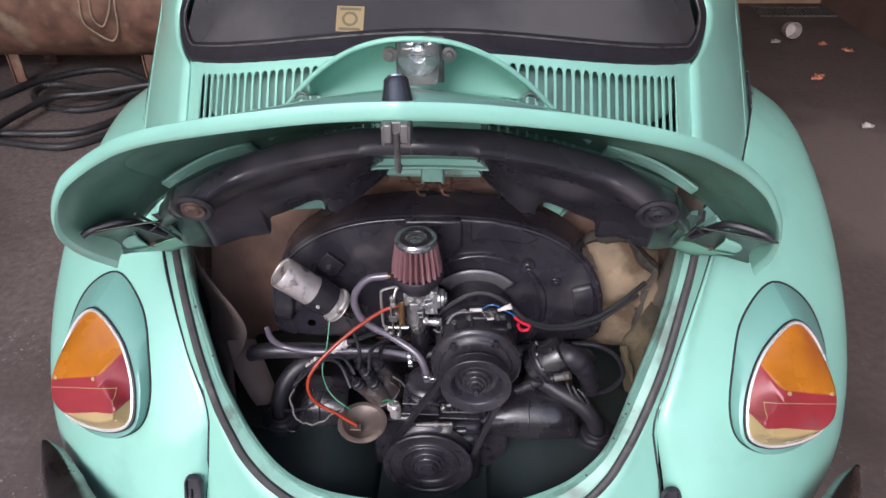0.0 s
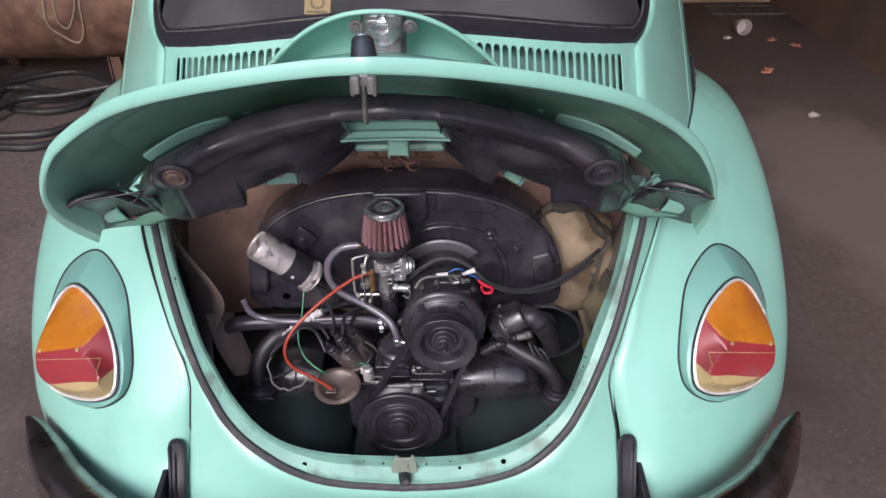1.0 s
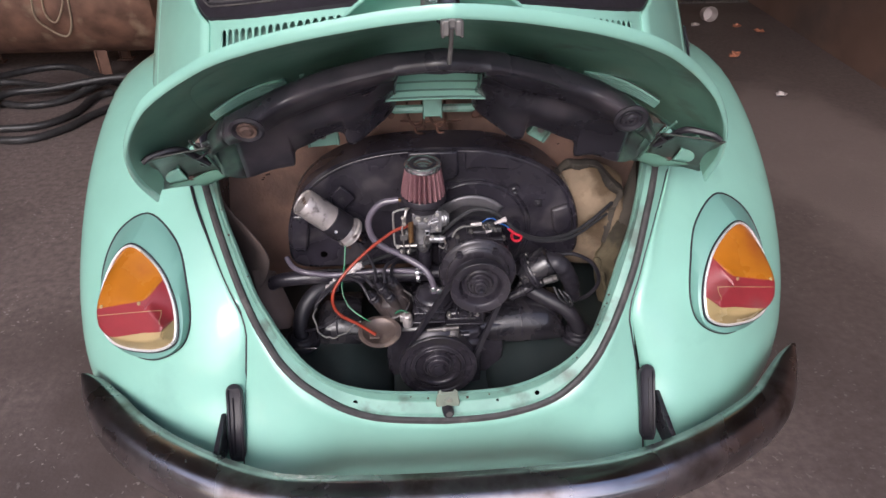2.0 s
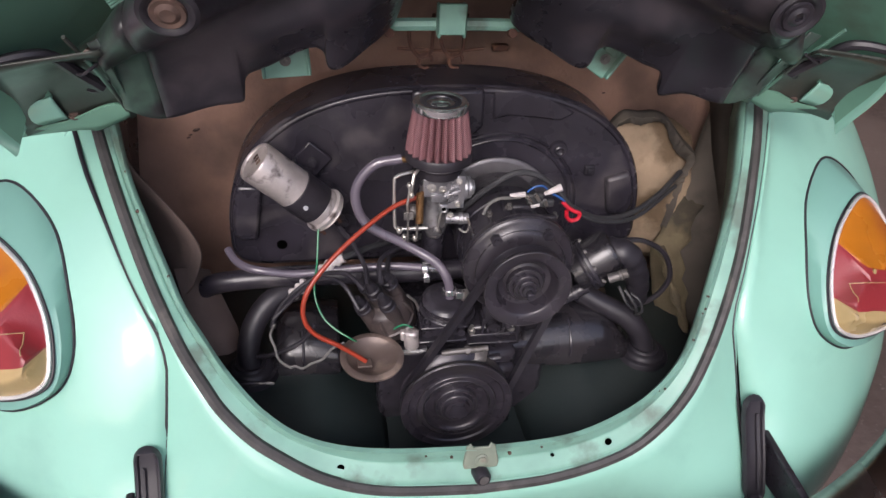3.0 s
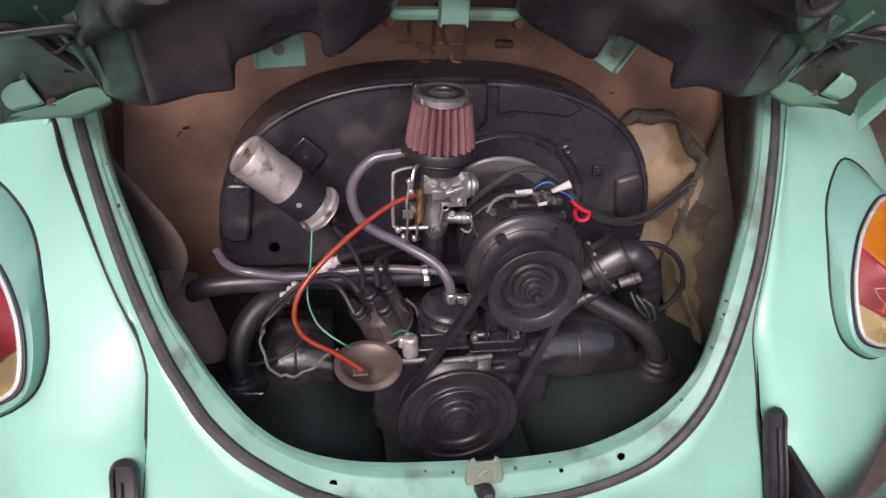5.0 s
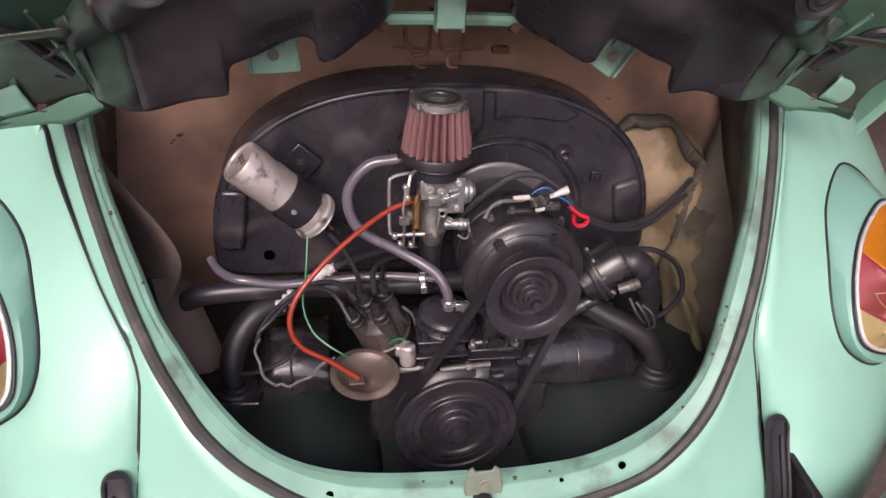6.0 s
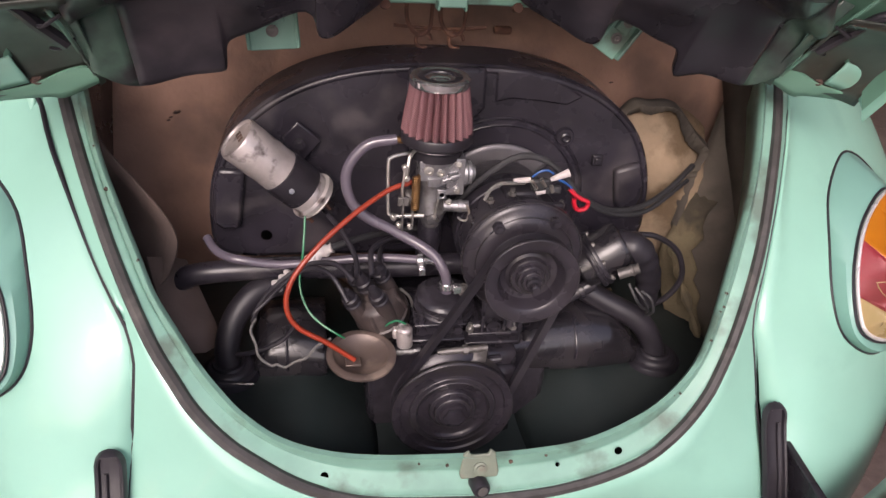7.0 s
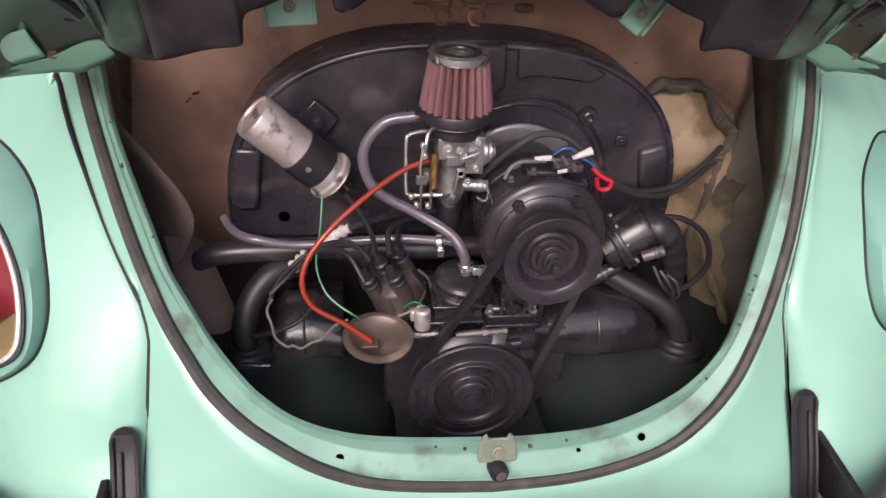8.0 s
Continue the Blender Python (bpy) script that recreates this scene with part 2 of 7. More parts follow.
def floor_material():
    m = material("worn_concrete_floor", (0.152, 0.118, 0.110), 0.66, 0, 0.30, 40, 0.8, dirt=(0.085, 0.063, 0.058), dirt_at=0.48, dirt_scale=1.1, bump_scale=90)
    n, l = m.node_tree.nodes, m.node_tree.links
    b = n["Principled BSDF"]
    old = b.inputs["Base Color"].links[0].from_socket
    co = n.new("ShaderNodeTexCoord")
    sp = n.new("ShaderNodeTexVoronoi")
    sp.inputs["Scale"].default_value = 48
    warp = n.new("ShaderNodeTexNoise")
    warp.inputs["Scale"].default_value, warp.inputs["Detail"].default_value = 35, 3
    l.new(co.outputs["Object"], warp.inputs["Vector"])
    bent = n.new("ShaderNodeVectorMath")
    bent.operation = "MULTIPLY_ADD"
    bent.inputs[1].default_value = (0.05, 0.05, 0.05)
    l.new(warp.outputs["Color"], bent.inputs[0])
    l.new(co.outputs["Object"], bent.inputs[2])
    ms = n.new("ShaderNodeTexNoise")
    ms.inputs["Scale"].default_value, ms.inputs["Detail"].default_value = 5, 5
    l.new(bent.outputs["Vector"], sp.inputs["Vector"])
    l.new(co.outputs["Object"], ms.inputs["Vector"])
    r1 = n.new("ShaderNodeMapRange")
    r1.inputs["From Min"].default_value, r1.inputs["From Max"].default_value = 0.23, 0.12
    l.new(sp.outputs["Distance"], r1.inputs["Value"])
    r2 = n.new("ShaderNodeMapRange")
    r2.inputs["From Min"].default_value, r2.inputs["From Max"].default_value = 0.44, 0.60
    l.new(ms.outputs["Fac"], r2.inputs["Value"])
    mu = n.new("ShaderNodeMath")
    mu.operation = "MULTIPLY"
    l.new(r1.outputs["Result"], mu.inputs[0])
    l.new(r2.outputs["Result"], mu.inputs[1])
    mix = n.new("ShaderNodeMix")
    mix.data_type = "RGBA"
    mix.inputs["B"].default_value = (0.32, 0.28, 0.27, 1)
    l.new(mu.outputs[0], mix.inputs["Factor"])
    l.new(old, mix.inputs["A"])
    # a dry, paler stretch of screed beside the car, with a ragged edge
    place = n.new("ShaderNodeMapping")
    place.inputs["Location"].default_value = (-1.78, -1.75, 0)
    away = n.new("ShaderNodeVectorMath")
    away.operation = "MULTIPLY"
    away.inputs[1].default_value = (2.0, 0.85, 0)
    ln = n.new("ShaderNodeVectorMath")
    ln.operation = "LENGTH"
    l.new(co.outputs["Object"], place.inputs["Vector"])
    l.new(place.outputs["Vector"], away.inputs[0])
    l.new(away.outputs["Vector"], ln.inputs[0])
    rag = n.new("ShaderNodeMath")
    rag.operation = "MULTIPLY_ADD"
    rag.inputs[1].default_value = 0.7
    l.new(ms.outputs["Fac"], rag.inputs[0])
    l.new(ln.outputs["Value"], rag.inputs[2])
    dry = n.new("ShaderNodeMapRange")
    dry.inputs["From Min"].default_value, dry.inputs["From Max"].default_value = 1.25, 0.95
    dry.inputs["To Max"].default_value = 0.55
    l.new(rag.outputs[0], dry.inputs["Value"])
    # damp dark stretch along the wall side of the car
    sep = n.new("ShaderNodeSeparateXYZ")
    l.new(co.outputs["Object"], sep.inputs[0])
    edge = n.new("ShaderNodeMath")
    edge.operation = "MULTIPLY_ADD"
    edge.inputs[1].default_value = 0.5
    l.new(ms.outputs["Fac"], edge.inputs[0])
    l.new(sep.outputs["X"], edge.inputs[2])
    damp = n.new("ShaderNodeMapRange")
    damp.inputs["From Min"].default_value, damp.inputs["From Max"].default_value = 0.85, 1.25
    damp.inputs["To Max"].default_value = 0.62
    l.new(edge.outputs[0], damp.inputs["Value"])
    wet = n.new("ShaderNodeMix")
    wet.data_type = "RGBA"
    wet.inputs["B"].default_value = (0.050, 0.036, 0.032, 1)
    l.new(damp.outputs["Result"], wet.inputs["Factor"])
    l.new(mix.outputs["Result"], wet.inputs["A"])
    pale = n.new("ShaderNodeMix")
    pale.data_type = "RGBA"
    pale.inputs["B"].default_value = (0.190, 0.148, 0.135, 1)
    l.new(dry.outputs["Result"], pale.inputs["Factor"])
    l.new(wet.outputs["Result"], pale.inputs["A"])
    l.new(pale.outputs["Result"], b.inputs["Base Color"])
    return m


PLATE = material("worn_catch_plate", (0.175, 0.205, 0.160), 0.5, 0, 0.2, 40, 0.2, dirt=(0.16, 0.13, 0.10), dirt_at=0.5, dirt_scale=40)
def filter_material():
    """Red filter gauze: fine light wires over dark pleated cotton."""
    m = material("red_filter_gauze", (0.085, 0.022, 0.028), 0.55, 0.05, 0.3, 260, 0.0, each=0.10)
    n, l = m.node_tree.nodes, m.node_tree.links
    b = n["Principled BSDF"]
    old = b.inputs["Base Color"].links[0].from_socket
    co = n.new("ShaderNodeTexCoord")
    marks = []
    for turn in (radians(42), radians(-42)):
        mp = n.new("ShaderNodeMapping")
        mp.inputs["Rotation"].default_value = (0, turn, 0)
        w = n.new("ShaderNodeTexWave")
        w.bands_direction = "Z"
        w.inputs["Scale"].default_value, w.inputs["Distortion"].default_value = 150, 0.3
        l.new(co.outputs["Object"], mp.inputs["Vector"])
        l.new(mp.outputs["Vector"], w.inputs["Vector"])
        r = n.new("ShaderNodeMapRange")
        r.inputs["From Min"].default_value, r.inputs["From Max"].default_value = 0.55, 0.95
        l.new(w.outputs["Fac"], r.inputs["Value"])
        marks.append(r.outputs["Result"])
    top = n.new("ShaderNodeMath")
    top.operation = "MAXIMUM"
    l.new(marks[0], top.inputs[0])
    l.new(marks[1], top.inputs[1])
    mix = n.new("ShaderNodeMix")
    mix.data_type = "RGBA"
    mix.inputs["B"].default_value = (0.26, 0.135, 0.146, 1)
    l.new(top.outputs[0], mix.inputs["Factor"])
    l.new(old, mix.inputs["A"])
    l.new(mix.outputs["Result"], b.inputs["Base Color"])
    bn = n.new("ShaderNodeBump")
    bn.inputs["Strength"].default_value, bn.inputs["Distance"].default_value = 0.6, 0.0006
    l.new(top.outputs[0], bn.inputs["Height"])
    l.new(bn.outputs["Normal"], b.inputs["Normal"])
    return m


FILTER = filter_material()
# black tin tinted teal for the haze low in the bay
TIN_PLATE = material("black_tinware_with_teal_haze", (0.0145, 0.0215, 0.0215), 0.48, 0, 0.35, 8, 0.2, dirt=(0.024, 0.031, 0.030), dirt_at=0.55, dirt_scale=5, bump_scale=60)
# black of surface discs that stand in for the shade inside holes
VOID = material("hole_shade_black", (0.001, 0.001, 0.001), 1.0, 0, 0, 10, 0)
VOID.node_tree.nodes["Principled BSDF"].inputs["Specular IOR Level"].default_value = 0.0
FLOOR = floor_material()


# ---- building helpers ----
def thing(name, label, category, at=(0, 0, 0), group="", kind=""):
    ob = new(name)
    ob.empty_display_size = 0.05
    ob.location = Vector(at) * UNIT
    return tagged(ob, label, category, group, kind)


def origin_of(ob):
    p = Vector((0, 0, 0))
    while ob:
        p += ob.location
        ob = ob.parent
    return p


def part(name, bm, mat, parent=None, label="", smooth=True, thick=0.0, bevel=0.0, offset=0.0):
    """Links a bmesh, drawn in plan units at its place in the car, as one mesh object under parent."""
    base = origin_of(parent)
    bmesh.ops.recalc_face_normals(bm, faces=bm.faces[:]) if not thick else None
    for v in bm.verts:
        v.co = v.co * UNIT - base
    me = bpy.data.meshes.new(name)
    bm.to_mesh(me)
    bm.free()
    if smooth:
        for p in me.polygons:
            p.use_smooth = True
        me.set_sharp_from_angle(angle=radians(38))
    me.materials.append(mat)
    ob = new(name, me)
    if parent:
        ob.parent = parent
    if label:
        tagged(ob, label)
    if thick:
        mod = ob.modifiers.new("shell", "SOLIDIFY")
        mod.thickness, mod.offset = thick * UNIT, offset
    if bevel:
        mod = ob.modifiers.new("edges", "BEVEL")
        mod.width, mod.segments, mod.limit_method, mod.angle_limit = bevel * UNIT, 2, "ANGLE", radians(40)
    return ob


def solo(name, bm, mat, label, category, **kw):
    """A thing of one mesh."""
    group, kind = kw.pop("group", ""), kw.pop("kind", "")
    return tagged(part(name, bm, mat, None, **kw), label, category, group, kind)


def join(*bms):
    out = bmesh.new()
    for b in bms:
        me = bpy.data.meshes.new("tmp")
        b.to_mesh(me)
        b.free()
        out.from_mesh(me)
        bpy.data.meshes.remove(me)
    return out


def block(lo, hi, m=None):
    bm = bmesh.new()
    c, s = (Vector(lo) + Vector(hi)) / 2, Vector(hi) - Vector(lo)
    bmesh.ops.create_cube(bm, size=1)
    for v in bm.verts:
        v.co = Vector((v.co.x * s.x, v.co.y * s.y, v.co.z * s.z)) + c
    if m is not None:
        bm.transform(m)
    return bm


def smooth_line(pts, steps=8, closed=False):
    pts = [Vector(p) for p in pts]
    out, n = [], len(pts)
    for i in range(n if closed else n - 1):
        if closed:
            a, b, c, d = (pts[(i + k) % n] for k in (-1, 0, 1, 2))
        else:
            b, c = pts[i], pts[i + 1]
            a = pts[i - 1] if i else b * 2 - c
            d = pts[i + 2] if i + 2 < n else c * 2 - b
        for k in range(steps):
            t = k / steps
            out.append(0.5 * (2 * b + (c - a) * t + (2 * a - 5 * b + 4 * c - d) * t * t + (3 * b - a - 3 * c + d) * t ** 3))
    if not closed:
        out.append(pts[-1])
    return out


def tube(pts, r, sides=10, steps=8, closed=False, radii=None, cap=True):
    line = smooth_line(pts, steps, closed) if steps else [Vector(p) for p in pts]
    bm, rings, n = bmesh.new(), [], len(line)
    side = None
    for i, p in enumerate(line):
        q = line[(i + 1) % n] if (closed or i + 1 < n) else p
        o = line[i - 1] if (closed or i) else p
        d = (q - o).normalized()
        if side is None:
            side = d.orthogonal().normalized()
        side = (side - d * side.dot(d)).normalized()
        up = d.cross(side)
        rr = radii(i / max(1, n - 1)) if radii else r
        rings.append([bm.verts.new(p + (side * math.cos(a) + up * math.sin(a)) * rr) for a in (2 * math.pi * k / sides for k in range(sides))])
    for i in range(n if closed else n - 1):
        a, b = rings[i], rings[(i + 1) % n]
        for k in range(sides):
            bm.faces.new((a[k], a[(k + 1) % sides], b[(k + 1) % sides], b[k]))
    if cap and not closed:
        bm.faces.new(rings[0][::-1])
        bm.faces.new(rings[-1])
    return bm


def along(a, b):
    """The turn and place that lays z along a -> b, from a."""
    a, b = Vector(a), Vector(b)
    return Matrix.Translation(a) @ (b - a).to_track_quat("Z", "Y").to_matrix().to_4x4()


def lathe(profile, m=None, sides=40):
    """Turns (radius, height) pairs round z, then moves by m."""
    bm, rings = bmesh.new(), []
    for r, h in profile:
        if r < 1e-5:
            rings.append([bm.verts.new((0, 0, h))])
        else:
            rings.append([bm.verts.new((r * math.cos(2 * math.pi * k / sides), r * math.sin(2 * math.pi * k / sides), h)) for k in range(sides)])
    for a, b in zip(rings, rings[1:]):
        for k in range(sides):
            j = (k + 1) % sides
            if len(a) == 1 and len(b) == 1:
                continue
            if len(a) == 1:
                bm.faces.new((a[0], b[j], b[k]))
            elif len(b) == 1:
                bm.faces.new((a[k], a[j], b[0]))
            else:
                bm.faces.new((a[k], a[j], b[j], b[k]))
    if m is not None:
        bm.transform(m)
    return bm


def rod(a, b, r, sides=16, r2=None):
    L = (Vector(b) - Vector(a)).length
    return lathe([(0, 0), (r, 0), (r2 or r, L), (0, L)], along(a, b), sides)


def sheet(rows):
    """A surface through rows of points."""
    bm = bmesh.new()
    vs = [[bm.verts.new(p) for p in row] for row in rows]
    for a, b in zip(vs, vs[1:]):
        for k in range(len(a) - 1):
            bm.faces.new((a[k], a[k + 1], b[k + 1], b[k]))
    return bm


def prism(outline, y0, y1):
    """A flat outline of (x, z) drawn out from y0 to y1."""
    bm = bmesh.new()
    a = [bm.verts.new((x, y0, z)) for x, z in outline]
    b = [bm.verts.new((x, y1, z)) for x, z in outline]
    bm.faces.new(a)
    bm.faces.new(b[::-1])
    for i in range(len(a)):
        j = (i + 1) % len(a)
        bm.faces.new((a[i], b[i], b[j], a[j]))
    return bm


def lerp_list(table, v):
    return float(np.interp(v, [a for a, b in table], [b for a, b in table]))


def spow(v, e):
    return math.copysign(abs(v) ** e, v)


BACKWARD = Matrix.Rotation(radians(90), 4, "X")      # lays z along -y


def facing_back(x, y, z):
    return Matrix.Translation((x, y, z)) @ BACKWARD


# ---- the garage ----
def room():
    g = bmesh.new()
    bmesh.ops.create_grid(g, x_segments=1, y_segments=1, size=40)
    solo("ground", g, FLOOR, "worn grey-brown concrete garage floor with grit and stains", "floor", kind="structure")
    solo("wall_east", block((2.85, -2.9, 0), (3.05, 5.4, 3.1)), PLASTER, "grimy brown plastered side wall", "wall", kind="structure")
    solo("wall_west", block((-4.82, -2.9, 0), (-4.62, 5.4, 3.1)), PLASTER, "grimy brown plastered side wall", "wall", kind="structure")
    solo("wall_north", block((-4.62, 5.2, 0), (2.85, 5.4, 3.1)), PLASTER_TAN, "tan plastered back wall", "wall", kind="structure")
    # unseen wall and slab, added as reflectors for lid and bay
    solo("wall_south", block((-9.0, -9.2, 0), (8.0, -9.0, 1.6)), YARD_BOUNCE, "unseen plain pale wall added to bounce light", "wall", kind="structure")
    solo("pavement", block((-9.0, -9.0, -0.05), (8.0, -2.6, 0.008)), YARD_BOUNCE, "unseen pale slab added to bounce light under the lid", "pavement", kind="structure")
    # roof is out of view; its front edge is set to shape the daylight
    solo("ceiling", block((-4.82, -0.3, 3.1), (3.05, 5.4, 3.25)), PLASTER, "plain grimy garage ceiling, unseen, cut back to shape the daylight", "ceiling", kind="structure")


room()


# ---- the car's shape ----
REAR = ((0.20, 0.092), (0.25, 0.064), (0.30, 0.050), (0.36, 0.042), (0.42, 0.041), (0.5, 0.050), (0.6, 0.085), (0.75, 0.142), (0.9, 0.22), (1.0, 0.29), (1.13, 0.39), (1.2, 0.455),
        (1.3, 0.57), (1.4, 0.73), (1.46, 0.88), (1.49, 1.02), (1.50, 1.15))
RZ = np.linspace(0.20, 1.5, 131)
RY = np.interp(RZ, [a for a, b in REAR], [b for a, b in REAR])
for _ in range(40):
    RY[1:-1] = (RY[:-2] + 2 * RY[1:-1] + RY[2:]) / 4


def rear_y(x, z):
    """How far forward the rear body skin lies at x across and z up."""
    side = min(1.0, max(0.0, (abs(x) - 0.20) / 0.26))
    low = max(0, 0.475 - max(z, 0.27))
    apron = 0.66 * low * low / (low + 0.05) * side * side * (3 - 2 * side)
    return float(np.interp(z, RZ, RY)) + min(1.75, 0.9 + (z - 0.46) * 1.3) * abs(x) ** 3 - apron


# half outlines round the engine opening, (x, z), left and right of the middle
SEAL_L = ((0, 0.402), (0.14, 0.416), (0.218, 0.440), (0.286, 0.479), (0.322, 0.503), (0.360, 0.538), (0.382, 0.568), (0.410, 0.607), (0.449, 0.680), (0.476, 0.737), (0.502, 0.792), (0.527, 0.848), (0.545, 0.90))
SEAL_R = ((0, 0.402), (0.12, 0.408), (0.225, 0.432), (0.290, 0.468), (0.338, 0.512), (0.363, 0.546), (0.392, 0.591), (0.430, 0.660), (0.449, 0.700), (0.475, 0.763), (0.506, 0.83), (0.530, 0.90))
FLANGE_L = ((0, 0.468), (0.121, 0.474), (0.196, 0.483), (0.255, 0.501), (0.298, 0.528), (0.325, 0.553), (0.353, 0.584), (0.378, 0.618), (0.408, 0.659), (0.426, 0.698), (0.449, 0.743), (0.478, 0.798), (0.496, 0.856), (0.512, 0.90))
FLANGE_R = ((0, 0.466), (0.08, 0.467), (0.16, 0.474), (0.248, 0.502), (0.304, 0.534), (0.338, 0.567), (0.355, 0.598), (0.389, 0.672), (0.405, 0.705), (0.440, 0.767), (0.466, 0.831), (0.49, 0.90))
EDGE_LINE = ((0, 0.15), (0.15, 0.15), (0.32, 0.155), (0.470, 0.175), (0.452, 0.42), (0.440, 0.52), (0.432, 0.60), (0.475, 0.67), (0.515, 0.745), (0.562, 0.83), (0.60, 0.90))


def even_steps(half, steps):
    line = smooth_line([(x, 0, z) for x, z in half], 12)
    d = np.cumsum([0] + [(b - a).length for a, b in zip(line, line[1:])])
    v = np.linspace(0, d[-1], steps)
    return [(float(a), float(b)) for a, b in zip(np.interp(v, d, [p.x for p in line]), np.interp(v, d, [p.z for p in line]))]


def mirrored(left, right=None, steps=60):
    """A whole outline from left to right out of its halves, in even steps."""
    return [(-a, b) for a, b in even_steps(left, steps)[:0:-1]] + even_steps(right or left, steps)


FC, FA, FN, FM, FX = Vector((0.497, 1.009, 0.379)), Vector((0.717, 0.923, 0.644)), 1.61, 1.66, 0.009


def fender_y(x, z):
    """The rear face of the rear fender at x across (right side) and z up."""
    r = max(1e-4, 1 - min(1, max(0, z - FC.z) / FA.z) ** FM) ** (1 / FM)
    return FC.y - FA.y * r * max(0, 1 - (max(0, x - FC.x) / (FA.x * r)) ** FN) ** (1 / FN) - fender_kick(x, z)


def fender_kick(x, z):
    """How far the fender's foot swings out to the rear, below the tail lamp."""
    low = max(0, 0.455 - max(z, 0.27))
    return 0.60 * low * low / (low + 0.05) * max(0, 1 - max(0, x - 0.52) / 0.50)


BEAD_L = ((0.20, 0.460), (0.25, 0.460), (0.34, 0.458), (0.42, 0.451), (0.52, 0.438), (0.58, 0.432), (0.61, 0.438), (0.67, 0.478), (0.73, 0.514), (0.78, 0.549), (0.83, 0.576))
BEAD_R = ((0.20, 0.462), (0.25, 0.462), (0.34, 0.460), (0.42, 0.457), (0.47, 0.449), (0.52, 0.437), (0.58, 0.424), (0.61, 0.428), (0.65, 0.449), (0.70, 0.471), (0.755, 0.503), (0.807, 0.540), (0.835, 0.558))


def bead_x(z, s=1):
    """Where the fender's joint with the body lies at z up."""
    if z <= 0.83:
        return lerp_list(BEAD_R if s > 0 else BEAD_L, z)
    for x in np.linspace(0.555, 0.74, 75):
        if fender_y(x, z) < rear_y(x, z):
            return float(x)
    return 0.74


def belt_width(z):
    return lerp_list(((0.26, 0.70), (0.8, 0.72), (1.0, 0.735), (1.1, 0.742), (1.2, 0.735), (1.3, 0.70), (1.4, 0.63), (1.46, 0.53), (1.49, 0.37), (1.5, 0.18)), z)


def window_z(x):
    """The lower edge of the rear window."""
    return 1.213 - 0.295 * x * x


def build_car():
    car = thing("car", "mint green round-backed small car with its engine lid raised", "car", (0, 1.8, 0))

    # tail panel round the engine opening
    inner, outer = mirrored(SEAL_L, SEAL_R), mirrored(EDGE_LINE)
    rows = []
    for k in range(9):
        f = k / 8
        rows.append([(a[0] + (b[0] - a[0]) * f, rear_y(a[0] + (b[0] - a[0]) * f, a[1] + (b[1] - a[1]) * f), a[1] + (b[1] - a[1]) * f) for a, b in zip(inner, outer)])
    part("tail_panel", sheet(rows), MINT, car, thick=0.004, offset=-1)

    # flange inside the seal, then a skirt down into the bay
    fl = mirrored(FLANGE_L, FLANGE_R)
    r0 = [(x, rear_y(x, z) + 0.001, z) for x, z in inner]
    def between(k, push):
        return [(a + (c - a) * k, rear_y(a + (c - a) * k, b + (d - b) * k) + push, b + (d - b) * k) for (a, b), (c, d) in zip(inner, fl)]
    r3 = [(x, rear_y(x, z) + 0.011, z - 0.001) for x, z in fl]
    r4 = [(x * 0.999, rear_y(x, z) + 0.015, z - 0.001) for x, z in fl]
    r5 = [(x, rear_y(x, z) + 0.020, z - 0.008) for x, z in fl]
    r6 = [(x * 1.002, rear_y(x, z) + 0.020, z - 0.075) for x, z in fl]
    part("opening_flange", sheet([r0, between(0.22, 0.0095), between(0.36, 0.0150), between(0.48, 0.0195), between(0.54, 0.0215), between(0.60, 0.0210), between(0.80, 0.0160), r3, r4, r5, r6]), MINT_FLANGE, car, "worn mint flange round the engine opening", thick=0.003, offset=1)
    part("opening_seal", tube([(x, rear_y(x, z) - 0.002, z) for x, z in inner], 0.0085, 8, 0), GASKET, car, "worn black rubber seal")
    part("seal_lip", tube(between(0.09, 0.0015), 0.0030, 6, 0), MINT_FLANGE, car, "bright edge beside the seal")

    # panel under the rear window, with its two banks of slots
    xs, banks = [], []
    for side in (-1, 1):
        for i in range(23):
            c = side * (0.095 + i * 0.0168)
            banks.append((c - 0.0061, c + 0.0061))
    middles = {round(p + (q - p) * f, 5) for p, q in banks for f in (0.2, 0.5, 0.8)}
    crown = {round(p + (q - p) * f, 5): d for p, q in banks for f, d in ((0, 0.0060), (0.2, 0.0012), (0.5, 0.0), (0.8, 0.0012), (1, 0.0060))}
    edges = {round(v, 5) for b in banks for v in b}
    cuts = sorted(edges | middles | {round(v, 5) for v in np.linspace(-0.51, 0.51, 37) if abs(v) > 0.475 or abs(v) < 0.085})
    bm = bmesh.new()
    cols = []
    for x in cuts:
        w = window_z(x)
        top = w - 0.006
        lo = 1.048 - 0.25 * abs(x) ** 2
        s0, s1 = lo + 0.03, 1.201 - 0.33 * x * x - crown.get(x, 0.0)
        cols.append([bm.verts.new((x, rear_y(x, z), z)) for z in (lo, lo + 0.015, s0, (s0 * 2 + s1) / 3, (s0 + s1 * 2) / 3, s1, top, w + 0.012)])
    for i in range(len(cuts) - 1):
        slot = any(a - 1e-4 <= cuts[i] and cuts[i + 1] <= b + 1e-4 for a, b in banks)
        for k in range(7):
            if slot and k in (2, 3, 4):
                continue
            bm.faces.new((cols[i][k], cols[i + 1][k], cols[i + 1][k + 1], cols[i][k + 1]))
    part("slotted_panel", bm, MINT, car, "mint panel with two banks of upright air slots", smooth=False, thick=0.003, offset=-1)
